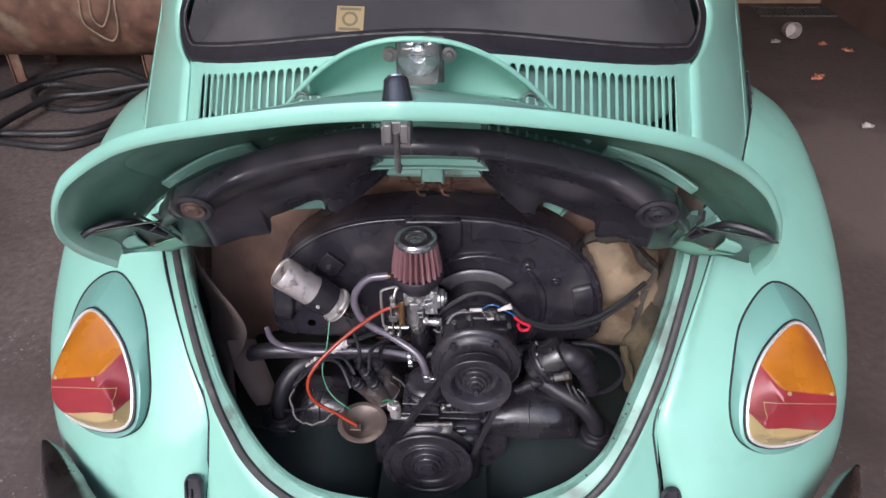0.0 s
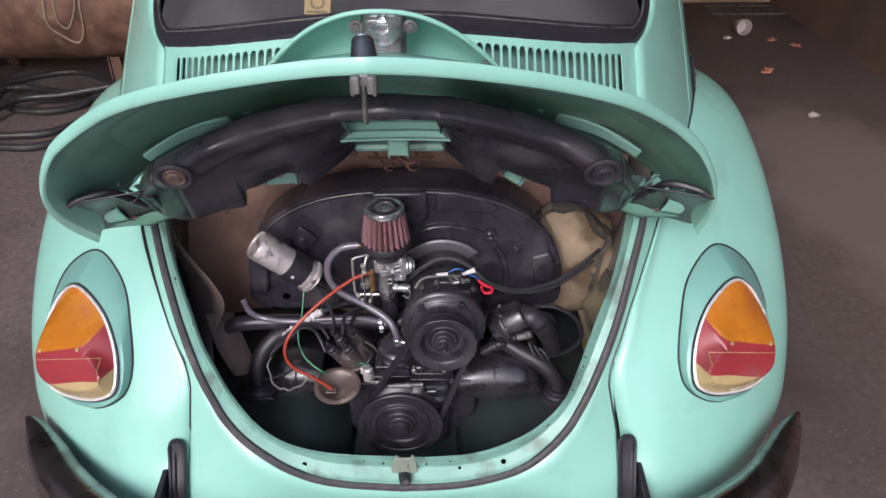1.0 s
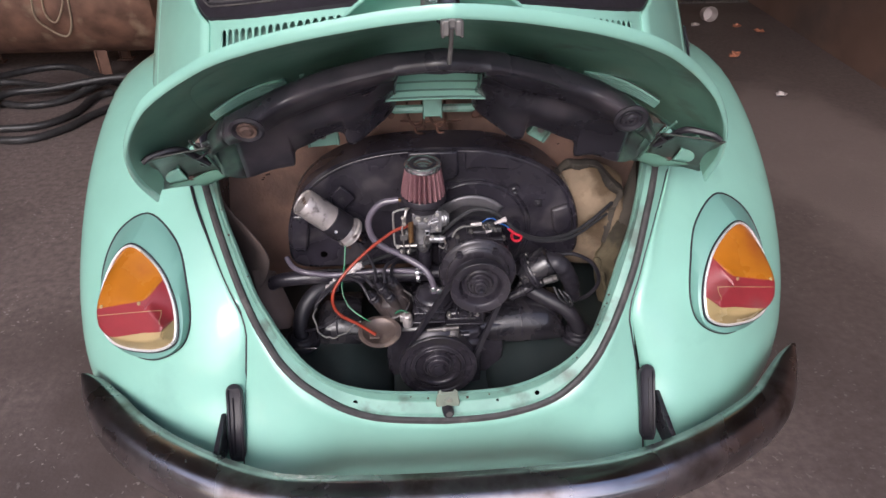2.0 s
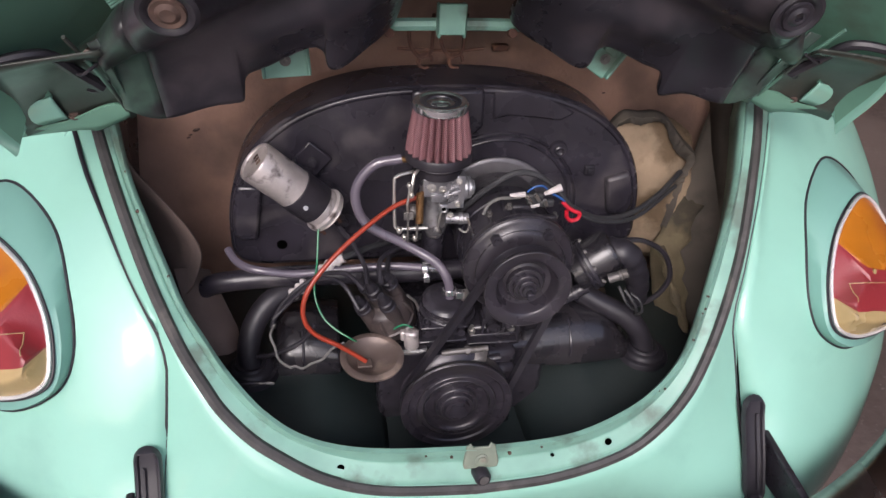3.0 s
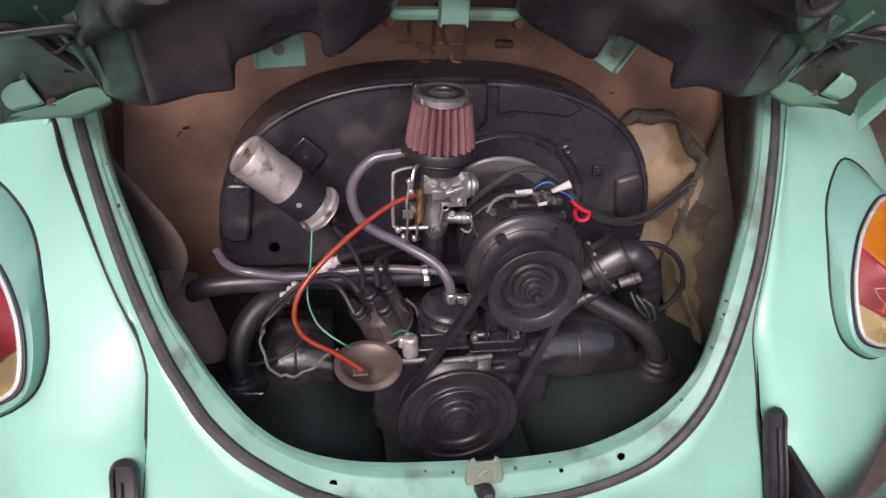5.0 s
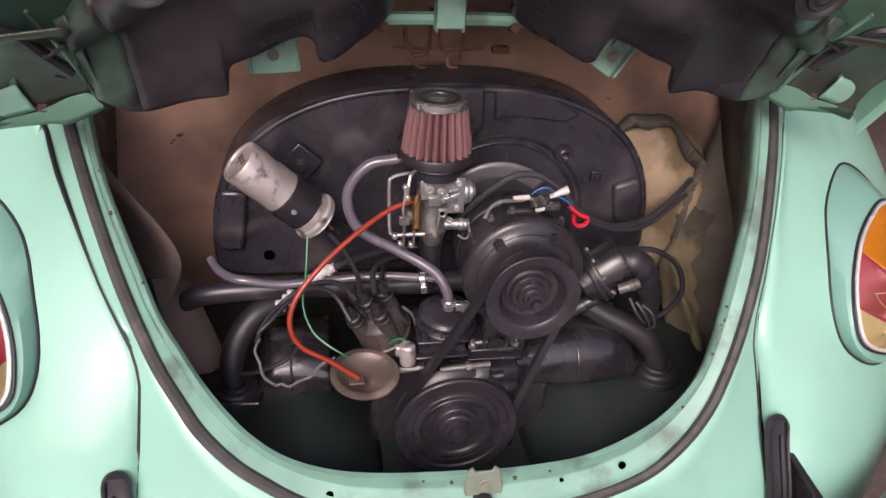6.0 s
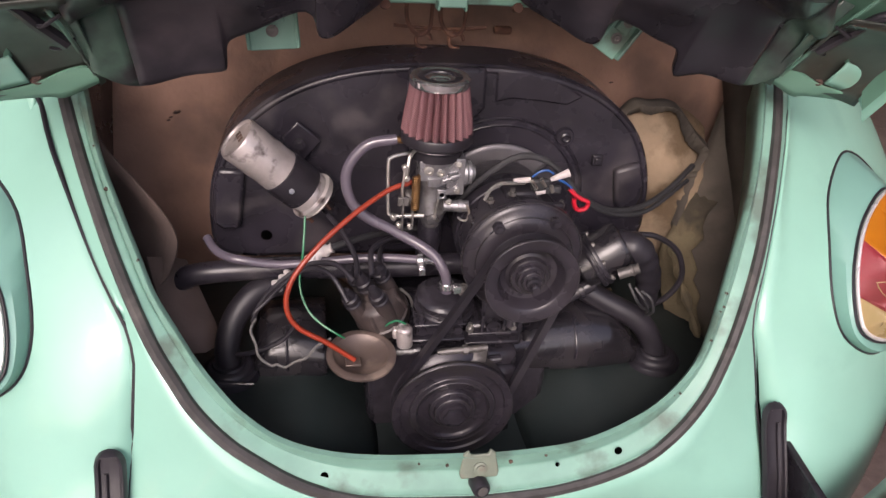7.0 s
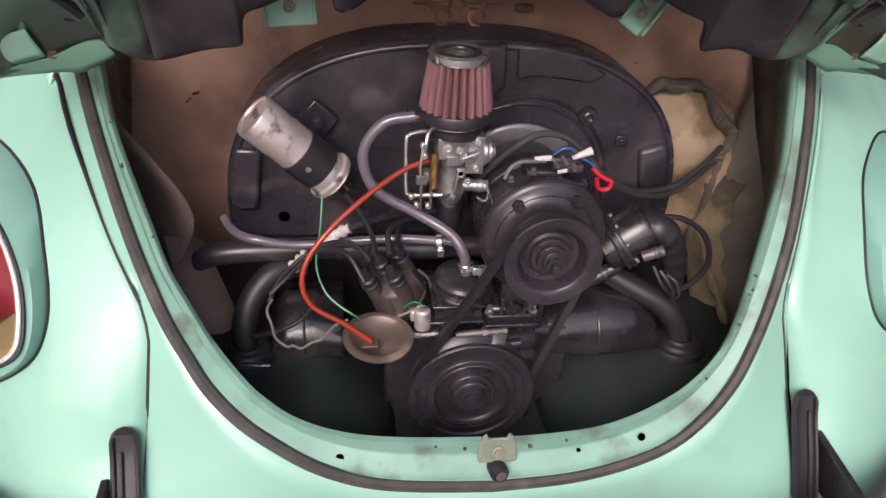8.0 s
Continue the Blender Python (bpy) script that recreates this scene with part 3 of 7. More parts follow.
    # grooves are raised cords; their shade is in the colour
    for dz in (0.004, 0.016, 0.030):
        part("gutter_groove", tube([(x, rear_y(x, 1.048 - 0.25 * x * x + dz) - 0.0005, 1.048 - 0.25 * x * x + dz) for x in np.linspace(-0.2, 0.2, 17)], 0.0022, 6, 0), DUCT, car, "rain gutter groove, a raised cord coloured for shade")
    # duct wall carries the slots' shade in its dark mint
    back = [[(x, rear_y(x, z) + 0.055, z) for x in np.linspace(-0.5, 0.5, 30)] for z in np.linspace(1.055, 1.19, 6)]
    part("slot_backing", sheet(back), DUCT, car, "air duct behind the slots, mint darkened for shade", thick=0.003)

    # upper shell: pillars, roof edge and rear window frame
    def pillar_x(z):
        if z < 1.132:
            return lerp_list(((0.80, 0.585), (0.92, 0.555), (0.96, 0.505), (1.14, 0.505)), z)
        if z < 1.192:
            return 0.505 + 0.06 * math.sqrt(max(0, 1 - ((1.192 - z) / 0.06) ** 2))
        return 0.565 - 0.08 * (z - 1.192) / 0.225
    zs = sorted(set(np.round(np.linspace(0.80, 1.40, 31), 4)) | set(np.round(np.linspace(1.128, 1.195, 16), 4)))
    for s in (-1, 1):
        rows = []
        for z in zs:
            x0, x1 = pillar_x(z), belt_width(z)
            rows.append([(s * x, rear_y(x, z), z) for x in x0 + (x1 - x0) * np.linspace(0, 1, 15) ** 0.8])
        part("quarter_panel", sheet(rows), MINT, car, thick=0.006, offset=-1 if s < 0 else 1)
        part("drip_rail", tube([(s * (belt_width(z) - 0.030), rear_y(belt_width(z) - 0.030, z) - 0.004, z) for z in np.linspace(0.86, 1.43, 16)], 0.006, 8), MINT, car)
    top = [[(u * belt_width(z), rear_y(u * belt_width(z), z), z) for u in np.linspace(-1, 1, 41)] for z in (1.40, 1.42, 1.44, 1.46, 1.475, 1.485, 1.493, 1.5)]
    part("roof_edge", sheet(top), MINT, car, thick=0.006, offset=-1)

    # rear window
    def win_outline(grow):
        pts = []
        hw, top, rad = 0.550 + grow, 1.39 + grow, 0.045 + grow
        for i in range(0, 25):
            x = -hw + rad + (2 * hw - 2 * rad) * i / 24
            pts.append((x, window_z(x) + 0.02 - grow))
        zc = window_z(hw - rad) + 0.02 - grow + rad
        pts += [(hw - rad + rad * math.sin(a), zc - rad * math.cos(a)) for a in np.linspace(0.2, 1.57, 8)]
        pts += [(hw - 0.08 * (z - zc) / (top - zc), z) for z in np.linspace(zc + 0.02, top - rad, 6)]
        pts += [(hw - 0.08 - rad + rad * math.cos(a), top - rad + rad * math.sin(a)) for a in np.linspace(0.2, 1.57, 7)]
        n = len(pts)
        pts += [(-x, z) for x, z in pts[:24:-1]]
        return pts
    o0, o1 = win_outline(0.025), win_outline(-0.008)
    r0 = [(x, rear_y(x, z) + 0.002, z) for x, z in o0]
    r1 = [(x, rear_y(x, z) - 0.010, z) for x, z in [((a[0] * 2 + b[0]) / 3, (a[1] * 2 + b[1]) / 3) for a, b in zip(o0, o1)]]
    r2 = [(x, rear_y(x, z) + 0.004, z) for x, z in o1]
    seal = sheet([r + r[:1] for r in (r0, r1, r2)])
    win = part("rear_window", seal, RUBBER, car, "black rubber seal round the rear window")
    part("trim_strip", tube([(x, rear_y(x, z) - 0.003, z) for x, z in win_outline(-0.004)], 0.0020, 6, 0, closed=True), STEEL_DULL, win, "thin dull trim")
    gl = []
    for f in np.linspace(0, 1, 12):
        row = []
        for u in np.linspace(-1, 1, 25):
            hw = 0.545 - 0.08 * f
            x = u * hw
            z = (window_z(x) + 0.015) * (1 - f) + 1.385 * f
            row.append((x, rear_y(x, z) + 0.008, z))
        gl.append(row)
    part("pane", sheet(gl), GLASS, win, "dark reflecting rear window glass")
    def on_glass(x, z, out=0.002):
        return (x, rear_y(x, z) + 0.008 - out, z)
    part("sticker", sheet([[on_glass(x, z) for x in np.linspace(-0.180, -0.128, 4)] for z in np.linspace(1.233, 1.268, 4)]), STICKER, win, "small pale yellow square sticker")
    ring = [[on_glass(-0.154 + r * math.cos(a), 1.251 + 0.66 * r * math.sin(a), 0.0035) for a in np.linspace(0, 2 * math.pi, 25)] for r in (0.010, 0.015)]
    part("sticker_mark", join(sheet(ring), *[sheet([[on_glass(x, z + dz, 0.0035) for x in (-0.174, -0.134)] for dz in (0, 0.0035)]) for z in (1.2355, 1.2625)]), STICKER_MARK, win)

    # the rest of the shell, forward to the nose
    zl = [0.30, 0.5, 0.7, 0.86, 0.95, 1.05, 1.15, 1.25, 1.34, 1.41, 1.46, 1.49, 1.5]
    ring0 = [Vector((belt_width(z), rear_y(belt_width(z), z) if z > 0.8 else 0.95, z)) for z in zl] + [Vector((0, 1.16, 1.502))]
    stations = ((1.4, 1.0, 1.0), (1.8, 1.0, 1.01), (2.2, 0.99, 0.98), (2.42, 0.97, 0.84), (2.68, 0.95, 0.66), (3.1, 0.82, 0.60), (3.5, 0.66, 0.50), (3.8, 0.46, 0.34), (3.95, 0.24, 0.20))
    rings = [ring0] + [[Vector((p.x * w, y, 0.30 + (p.z - 0.30) * h)) for p in ring0] for y, w, h in stations]
    full = [[Vector((-p.x, p.y, p.z)) for p in r[:-1]] + r[::-1] for r in rings]
    part("main_shell", sheet(full), MINT, car, thick=0.006)
    cap = bmesh.new()
    cap.faces.new([cap.verts.new(p) for p in full[-1]])
    part("nose_panel", cap, MINT, car)

    def on_shell(y, z, push=0.005):
        ys = [0.95] + [s[0] for s in stations]
        w = float(np.interp(y, ys, [1] + [s[1] for s in stations]))
        h = float(np.interp(y, ys, [1] + [s[2] for s in stations]))
        return belt_width(0.30 + (z - 0.30) / h) * w + push
    for s in (-1, 1):
        for y0, y1, nm in ((1.16, 1.62, "quarter_window"), (1.70, 2.25, "door_window")):
            part(nm, sheet([[(s * on_shell(y, z), y, z) for y in np.linspace(y0, y1, 6)] for z in np.linspace(1.03, 1.36, 6)]), GLASS, car)
        part("running_board", block((s * 0.66 if s > 0 else -0.86, 1.3, 0.27), (0.86 if s > 0 else -0.66, 2.75, 0.31)), RUBBER, car, bevel=0.01)
    wsr = [[((-1 + 2 * i / 10) * lerp_list(((2.2, 0.50), (2.42, 0.62), (2.66, 0.64)), y), y, 0.30 + (1.5 - 0.30) * lerp_list(((2.2, 0.985), (2.42, 0.845), (2.68, 0.665)), y) - 0.12 * abs(-1 + 2 * i / 10) ** 3 + 0.006) for i in range(11)] for y in (2.22, 2.3, 2.42, 2.55, 2.66)]
    part("windscreen", sheet(wsr), GLASS, car)
    part("underbody", block((-0.66, 0.66, 0.22), (0.66, 3.7, 0.30)), BLACK_MATT, car)
    return car


car = build_car()


def build_fender(car, s):
    bm = bmesh.new()
    zs = [0.255, 0.275, 0.295, 0.32, 0.35] + list(np.linspace(0.379, 1.0, 30))
    az = np.linspace(0.0, math.pi * 0.80, 90)
    grid = []
    for z in zs:
        dz = min(1, max(0, z - FC.z) / FA.z)
        r = max(0.0, 1 - dz ** FM) ** (1 / FM)
        tuck = 0.7 * max(0, 0.34 - z) ** 1.6
        xb = bead_x(z, s)
        sec = [Vector((xb, rear_y(xb, z) + 0.001, z))]
        for a in az:
            x = FC.x + FA.x * r * spow(math.sin(a), 2 / FN)
            x = x if x < 0.84 else 0.84 + 0.09 * math.tanh((x - 0.84) / 0.09)
            y = FC.y - FA.y * r * spow(math.cos(a), 2 / FN)
            if x > xb + 0.012:
                sec.append(Vector((x - tuck * 0.5, y + tuck - (fender_kick(x, z) if a < 1.5 else 0), z)))
        d = np.cumsum([0] + [(b - a).length for a, b in zip(sec, sec[1:])])
        row = []
        for v in np.linspace(0, 1, 64) ** 1.0 * d[-1]:
            row.append(bm.verts.new((s * float(np.interp(v, d, [p.x for p in sec])) + FX, float(np.interp(v, d, [p.y for p in sec])), z)))
        grid.append(row)
    for i in range(len(zs) - 1):
        for k in range(63):
            c = (grid[i][k].co + grid[i + 1][k + 1].co) / 2
            if (c.y - 0.86) ** 2 + (c.z - 0.33) ** 2 < 0.37 ** 2 and abs(c.x) > 0.72 or (c.z < 0.45 and c.y > 1.15):
                continue
            bm.faces.new((grid[i][k], grid[i][k + 1], grid[i + 1][k + 1], grid[i + 1][k]))
    bmesh.ops.delete(bm, geom=[v for v in bm.verts if not v.link_faces], context="VERTS")
    bmesh.ops.smooth_vert(bm, verts=[v for v in bm.verts if not v.is_boundary], factor=0.5, use_axis_x=True, use_axis_y=True, use_axis_z=True)
    bmesh.ops.recalc_face_normals(bm, faces=bm.faces[:])
    f = part("rear_fender", bm, MINT, car, thick=0.005, offset=0)
    bead = [(bead_x(z, s), z) for z in np.linspace(0.21, 1.0, 40)]
    part("bead", tube([(s * x + FX * min(1, max(0, (z - 0.8) * 6)), rear_y(x, z) - 0.002, z) for x, z in bead], 0.0038, 6, 0), RUBBER, f, "dark rubber bead along the fender joint")
    return f


POD_BASE = ((0.685, 0.750), (0.605, 0.722), (0.576, 0.655), (0.570, 0.590), (0.598, 0.540), (0.680, 0.497), (0.765, 0.505), (0.812, 0.590), (0.775, 0.690))
POD_RIM = ((0.052, 0.131), (-0.027, 0.101), (-0.080, 0.046), (-0.108, -0.013), (-0.107, -0.057), (-0.050, -0.086), (0.045, -0.088), (0.098, -0.028), (0.093, 0.075))


def build_tail_light(car, s):
    f = build_fender(car, s)
    base_c, e1, e2 = Vector((0.688, 0.225, 0.615)), Vector((1.0, 0.45, 0)), Vector((0, 0.80, 1.0))
    e1.normalize(), e2.normalize()
    e2 = (e2 - e1 * e2.dot(e1)).normalized()
    nrm = e1.cross(e2)
    if nrm.y > 0:
        nrm = -nrm

    def on_ring(u, v, out=0.0):
        p = base_c + e1 * u + e2 * v + nrm * out
        return Vector((s * p.x + FX, p.y, p.z))
    base = [(p.x, p.z) for p in smooth_line([(x, 0, z) for x, z in POD_BASE], 6, True)]
    rim = [(p.x, p.z) for p in smooth_line([(u, 0, v) for u, v in POD_RIM], 6, True)]
    rows = []
    for (x, z), (u, v) in zip(base + base[:1], rim + rim[:1]):
        b = Vector((s * x + FX, fender_y(x, z) - 0.002, z))
        c = on_ring(u * 1.03, v * 1.03)
        rows.append([b + Vector((0, 0.02, 0)), b, b.lerp(c, 0.5) + Vector((0, -0.010, 0)), c.lerp(b, 0.06), c, on_ring(u * 0.98, v * 0.98, -0.004)])
    lamp = part("tail_light", sheet(rows), POD, f, "mint lamp pod carrying a three-colour lens")
    part("pod_seal", tube([r[1] for r in rows[:-1]], 0.0029, 6, 0, closed=True), RUBBER, f)
    part("bezel", tube([on_ring(u * 1.005, v * 1.005, 0.003) for u, v in rim], 0.0032, 8, 0, closed=True), WHITE_TRIM, f, "bright bezel")
    part("bezel_gasket", tube([on_ring(u * 1.045, v * 1.045, -0.001) for u, v in rim], 0.0022, 6, 0, closed=True), RUBBER, f)

    # the lens: a wedge with a flat rear face, a long amber slope above and a side facet
    n = len(rim)
    segs = [(rim[i], rim[(i + 1) % n]) for i in range(n)]

    def span(axis, value):
        out = []
        for p, q in segs:
            if (p[axis] - value) * (q[axis] - value) <= 0 and p[axis] != q[axis]:
                k = (value - p[axis]) / (q[axis] - p[axis])
                out.append(p[1 - axis] + (q[1 - axis] - p[1 - axis]) * k)
        return (min(out), max(out)) if out else (0, 0)
    depth = 0.037

    def height(u, v, lo, hi):
        ul, ur = span(1, v)
        # rear face between the corner line on the inner side and the amber slope above
        corner = -0.040 + (1.55 if v < 0.023 else 0.4) * (v - 0.023)
        ridge = 0.012 - 0.30 * u
        terms = (depth, depth * (hi - v) / max(hi - ridge, 0.02), depth * (u - ul) / max(0.010, corner - ul), depth * (v - lo) / 0.022, depth * (ur - u) / 0.022)
        return sum(max(t, 2e-4) ** -14 for t in terms) ** (-1 / 14)
    umin, umax = min(p[0] for p in rim), max(p[0] for p in rim)
    bands = (("cream_lens", 0.0, 0.590, CREAM_LENS), ("red_lens", 0.590, 0.643, RED_LENS), ("amber_lens", 0.643, 1.0, AMBER))
    cols = []
    for u in umin + (umax - umin) * (0.5 - 0.5 * np.cos(np.linspace(0.06, math.pi - 0.06, 44))):
        lo, hi = span(0, float(u))
        vs = np.linspace(lo, hi, 140)
        cols.append([on_ring(float(u), float(v), height(float(u), float(v), lo, hi)) for v in vs])
    for nm, z0, z1, mat in bands:
        surf = []
        for col in cols:
            zs = np.maximum.accumulate([p.z + 0.3 * (max(0.655, s * (p.x - FX)) - 0.70) - 0.7 * max(0, 0.655 - s * (p.x - FX)) * min(1, max(0, (p.z - 0.58) / 0.10)) for p in col])
            k = np.arange(len(col))
            k0, k1 = (0.0 if zz <= zs[0] else len(col) - 1.0 if zz >= zs[-1] else float(np.interp(zz, zs + k * 1e-9, k)) for zz in (z0, z1))
            row = []
            for kk in np.linspace(k0, k1, 22):
                i = min(int(kk), len(col) - 2)
                row.append(col[i].lerp(col[i + 1], kk - i))
            surf.append(row)
        bm = sheet(surf)
        bmesh.ops.dissolve_degenerate(bm, edges=bm.edges[:], dist=1e-5)
        part(nm, bm, mat, f)

    def rear(u, v):
        lo, hi = span(0, u)
        return on_ring(u, v, height(u, v, lo, hi) + 0.0006)
    part("lens_ridge", tube([rear(float(u), -0.012 - 0.30 * float(u)) for u in np.linspace(-0.078, 0.070, 12)], 0.0008, 6, 0), CREAM_LENS, f)
    part("lens_ridge", tube([rear(-0.078 - 0.016 * k / 4, 0.010 - 0.0065 * k) for k in range(5)], 0.0008, 6, 0), CREAM_LENS, f)
    for u, v in ((-0.030, 0.016), (0.066, -0.012)):
        p = rear(u, v)
        part("lens_screw", rod(p - nrm_side(nrm, s) * 0.004, p + nrm_side(nrm, s) * 0.0012, 0.0042, 12), CREAM_LENS, f)


def nrm_side(v, s):
    return Vector((s * v.x, v.y, v.z))


for side in (-1, 1):
    build_tail_light(car, side)


# ---- bumper, brackets, wheels ----
def build_bumper(car):
    half = [(0, -0.170), (0.20, -0.165), (0.363, -0.148), (0.50, -0.094), (0.64, -0.012), (0.755, 0.085), (0.835, 0.190), (0.866, 0.240)]
    far = [(0, -0.170), (0.20, -0.165), (0.363, -0.148), (0.52, -0.100), (0.672, -0.026), (0.785, 0.055), (0.866, 0.168), (0.897, 0.228)]
    line = smooth_line([(-x, y, 0.404) for x, y in half[:0:-1]] + [(x, y, 0.404) for x, y in far], 8)
    prof = ((0.062, 0.004), (0.040, 0.006), (0.012, 0.004), (0.0, 0.0), (-0.012, -0.012), (-0.020, -0.03), (-0.022, -0.055), (-0.018, -0.085), (-0.006, -0.105), (0.012, -0.115), (0.03, -0.115))
    rows = []
    for i, p in enumerate(line):
        d = (line[min(i + 1, len(line) - 1)] - line[max(0, i - 1)]).normalized()
        inward = Vector((-d.y, d.x, 0))
        end = min(1.0, min(i, len(line) - 1 - i) / 14) ** 0.8
        rows.append([p + inward * (a * (0.12 + 0.88 * end)) + Vector((0, 0, b)) for a, b in prof])
    b = part("bumper", sheet(rows), BUMPER, car, "dull scuffed chrome rear bumper", thick=0.004)
    for s in (-1, 1):
        arm = prism([(0.125, 0.422), (-0.055, 0.402), (-0.060, 0.350), (0.125, 0.335)], -0.006, 0.006)
        arm.transform(Matrix(((0, 1, 0, s * 0.496), (1, 0, 0, 0), (0, 0, 1, 0), (0, 0, 0, 1))))
        part("bumper_arm", arm, BLACK_MATT, car, "black steel bumper arm", bevel=0.003)
        # added black sheet supplies the darkness under the fender's lower edge
        part("inner_fender", sheet([[(s * x, 0.170 + 0.35 * (x - 0.46), z) for x in np.linspace(0.44, 0.80, 6)] for z in (0.13, 0.22, 0.34)]), BLACK_MATT, car, "dark inner fender sheet added for the shade below the fender", thick=0.004)


def build_slot_cover(car, s):
    """The long black rubber grommet where a bumper arm leaves the fender, and the arm that comes out of it."""
    x0, z0, z1, w = 0.469, 0.322, 0.478, 0.0195
    section = ((-1, 0.0), (-0.96, 0.007), (-0.84, 0.010), (-0.68, 0.009), (-0.58, 0.004), (-0.3, 0.003), (0, 0.003), (0.3, 0.003), (0.58, 0.004), (0.68, 0.009), (0.84, 0.010), (0.96, 0.007), (1, 0.0))
    rows = []
    for f in np.concatenate([np.linspace(0, 0.10, 9), np.linspace(0.14, 0.86, 16), np.linspace(0.90, 1, 9)]):
        z = z0 + (z1 - z0) * f
        e = min(z - z0, z1 - z) / w
        half = w * (1 if e >= 1 else math.sqrt(max(0.0, 1 - (1 - e) ** 2)))
        rim = 1 if e >= 0.36 else 0
        rows.append([(s * (x0 + half * u), min(rear_y(x0 + half * u, z), fender_y(x0 + half * u, z)) - (o if rim else 0.010 * min(1, e / 0.16) * (abs(u) < 0.97)), z) for u, o in section])
    part("arm_cover", sheet(rows), RUBBER, car, "long black rubber grommet over the bumper arm slot")
    part("cover_ridge", tube([(s * (x0 + 0.005), min(rear_y(x0, z), fender_y(x0, z)) - 0.006, z) for z in np.linspace(0.340, 0.450, 8)], 0.0026, 6, 0), RUBBER, car, "moulded ridge of the grommet")


build_bumper(car)
for side in (-1, 1):
    build_slot_cover(car, side)


def build_wheel(car, x, y):
    s = 1 if x > 0 else -1
    m = Matrix.Translation((x, y, 0.355)) @ Matrix.Rotation(radians(90) * s, 4, "Y")
    tyre = part("wheel", lathe([(0.215, -0.075), (0.30, -0.09), (0.345, -0.075), (0.355, -0.03), (0.355, 0.03), (0.345, 0.075), (0.30, 0.09), (0.215, 0.075), (0.215, -0.075)], m, 40), TYRE, car, "black rubber tyre")
    part("rim", lathe([(0.215, -0.07), (0.215, 0.06), (0.19, 0.065), (0.17, 0.03), (0.10, 0.04), (0.09, 0.055), (0.0, 0.06)], m, 40), ZINC, tyre, "steel rim")


for wx, wy in ((-0.74, 0.82), (0.74, 0.82), (-0.74, 3.4), (0.74, 3.4)):
    build_wheel(car, wx, wy)


def build_front_fender(car, s):
    rows = []
    for a in np.linspace(0.0, math.pi, 24):
        row = []
        for b in np.linspace(0, math.pi / 2, 10):
            x = 0.42 + 0.46 * spow(math.cos(b), 0.7)
            r = spow(math.sin(b), 0.0) if b == 0 else 1
            row.append((s * x, 3.4 - 0.52 * math.cos(a) * (1 - 0.15 * math.sin(b)), 0.36 + 0.40 * math.sin(a) + 0.12 * math.sin(b) * math.sin(a)))
        rows.append(row)
    part("front_fender", sheet(rows), MINT, car, thick=0.006)


for side in (-1, 1):
    build_front_fender(car, side)


# ---- the raised engine lid ----
HINGE = Matrix.Translation((0, 0.400, 0.969)) @ Matrix.Rotation(radians(-92.4), 4, "X") @ Matrix.Translation((0, -0.400, -0.969))
LID_L = ((0, 0.421), (0.109, 0.447), (0.214, 0.475), (0.299, 0.512), (0.371, 0.550), (0.415, 0.580), (0.450, 0.602), (0.488, 0.620), (0.530, 0.644), (0.567, 0.682), (0.587, 0.738), (0.596, 0.804), (0.599, 0.869))
LID_R = ((0, 0.421), (0.118, 0.456), (0.227, 0.497), (0.317, 0.543), (0.378, 0.584), (0.426, 0.623), (0.464, 0.654), (0.507, 0.686), (0.545, 0.720), (0.568, 0.756), (0.583, 0.796), (0.590, 0.834), (0.596, 0.870))
LID_CROWN = ((0, 0.004), (0.15, 0.005), (0.3, 0.003), (0.4, -0.001), (0.5, -0.0120), (0.55, -0.007), (0.6, 0.006))


def lid_point(u, v, half, out=0.0, shrink=1.0):
    """A point of the closed lid: u across (-1 to 1), v up (0 to 1), out behind the skin."""
    half = half[0] if u < 0 else half[1]
    i = v * (len(half) - 1)
    k = min(int(i), len(half) - 2)
    xg, zg = (half[k][j] + (half[k + 1][j] - half[k][j]) * (i - k) for j in (0, 1))
    xg *= shrink
    x = u * xg
    top = lambda q: 0.955 - 0.2466 * abs(q) ** 2
    z = zg + (top(x) - top(xg)) * v ** 1.5
    z = z + (0.66 - z) * (1 - shrink)
    crown = 0.022 * math.sin(math.pi * min(1, abs(x) / 0.6)) ** 1.5 - 0.006 * max(0, 1 - abs(x) / 0.25) + lerp_list(LID_CROWN, abs(x))
    return Vector((x, rear_y(x, z) - 0.006 + crown + out, z))


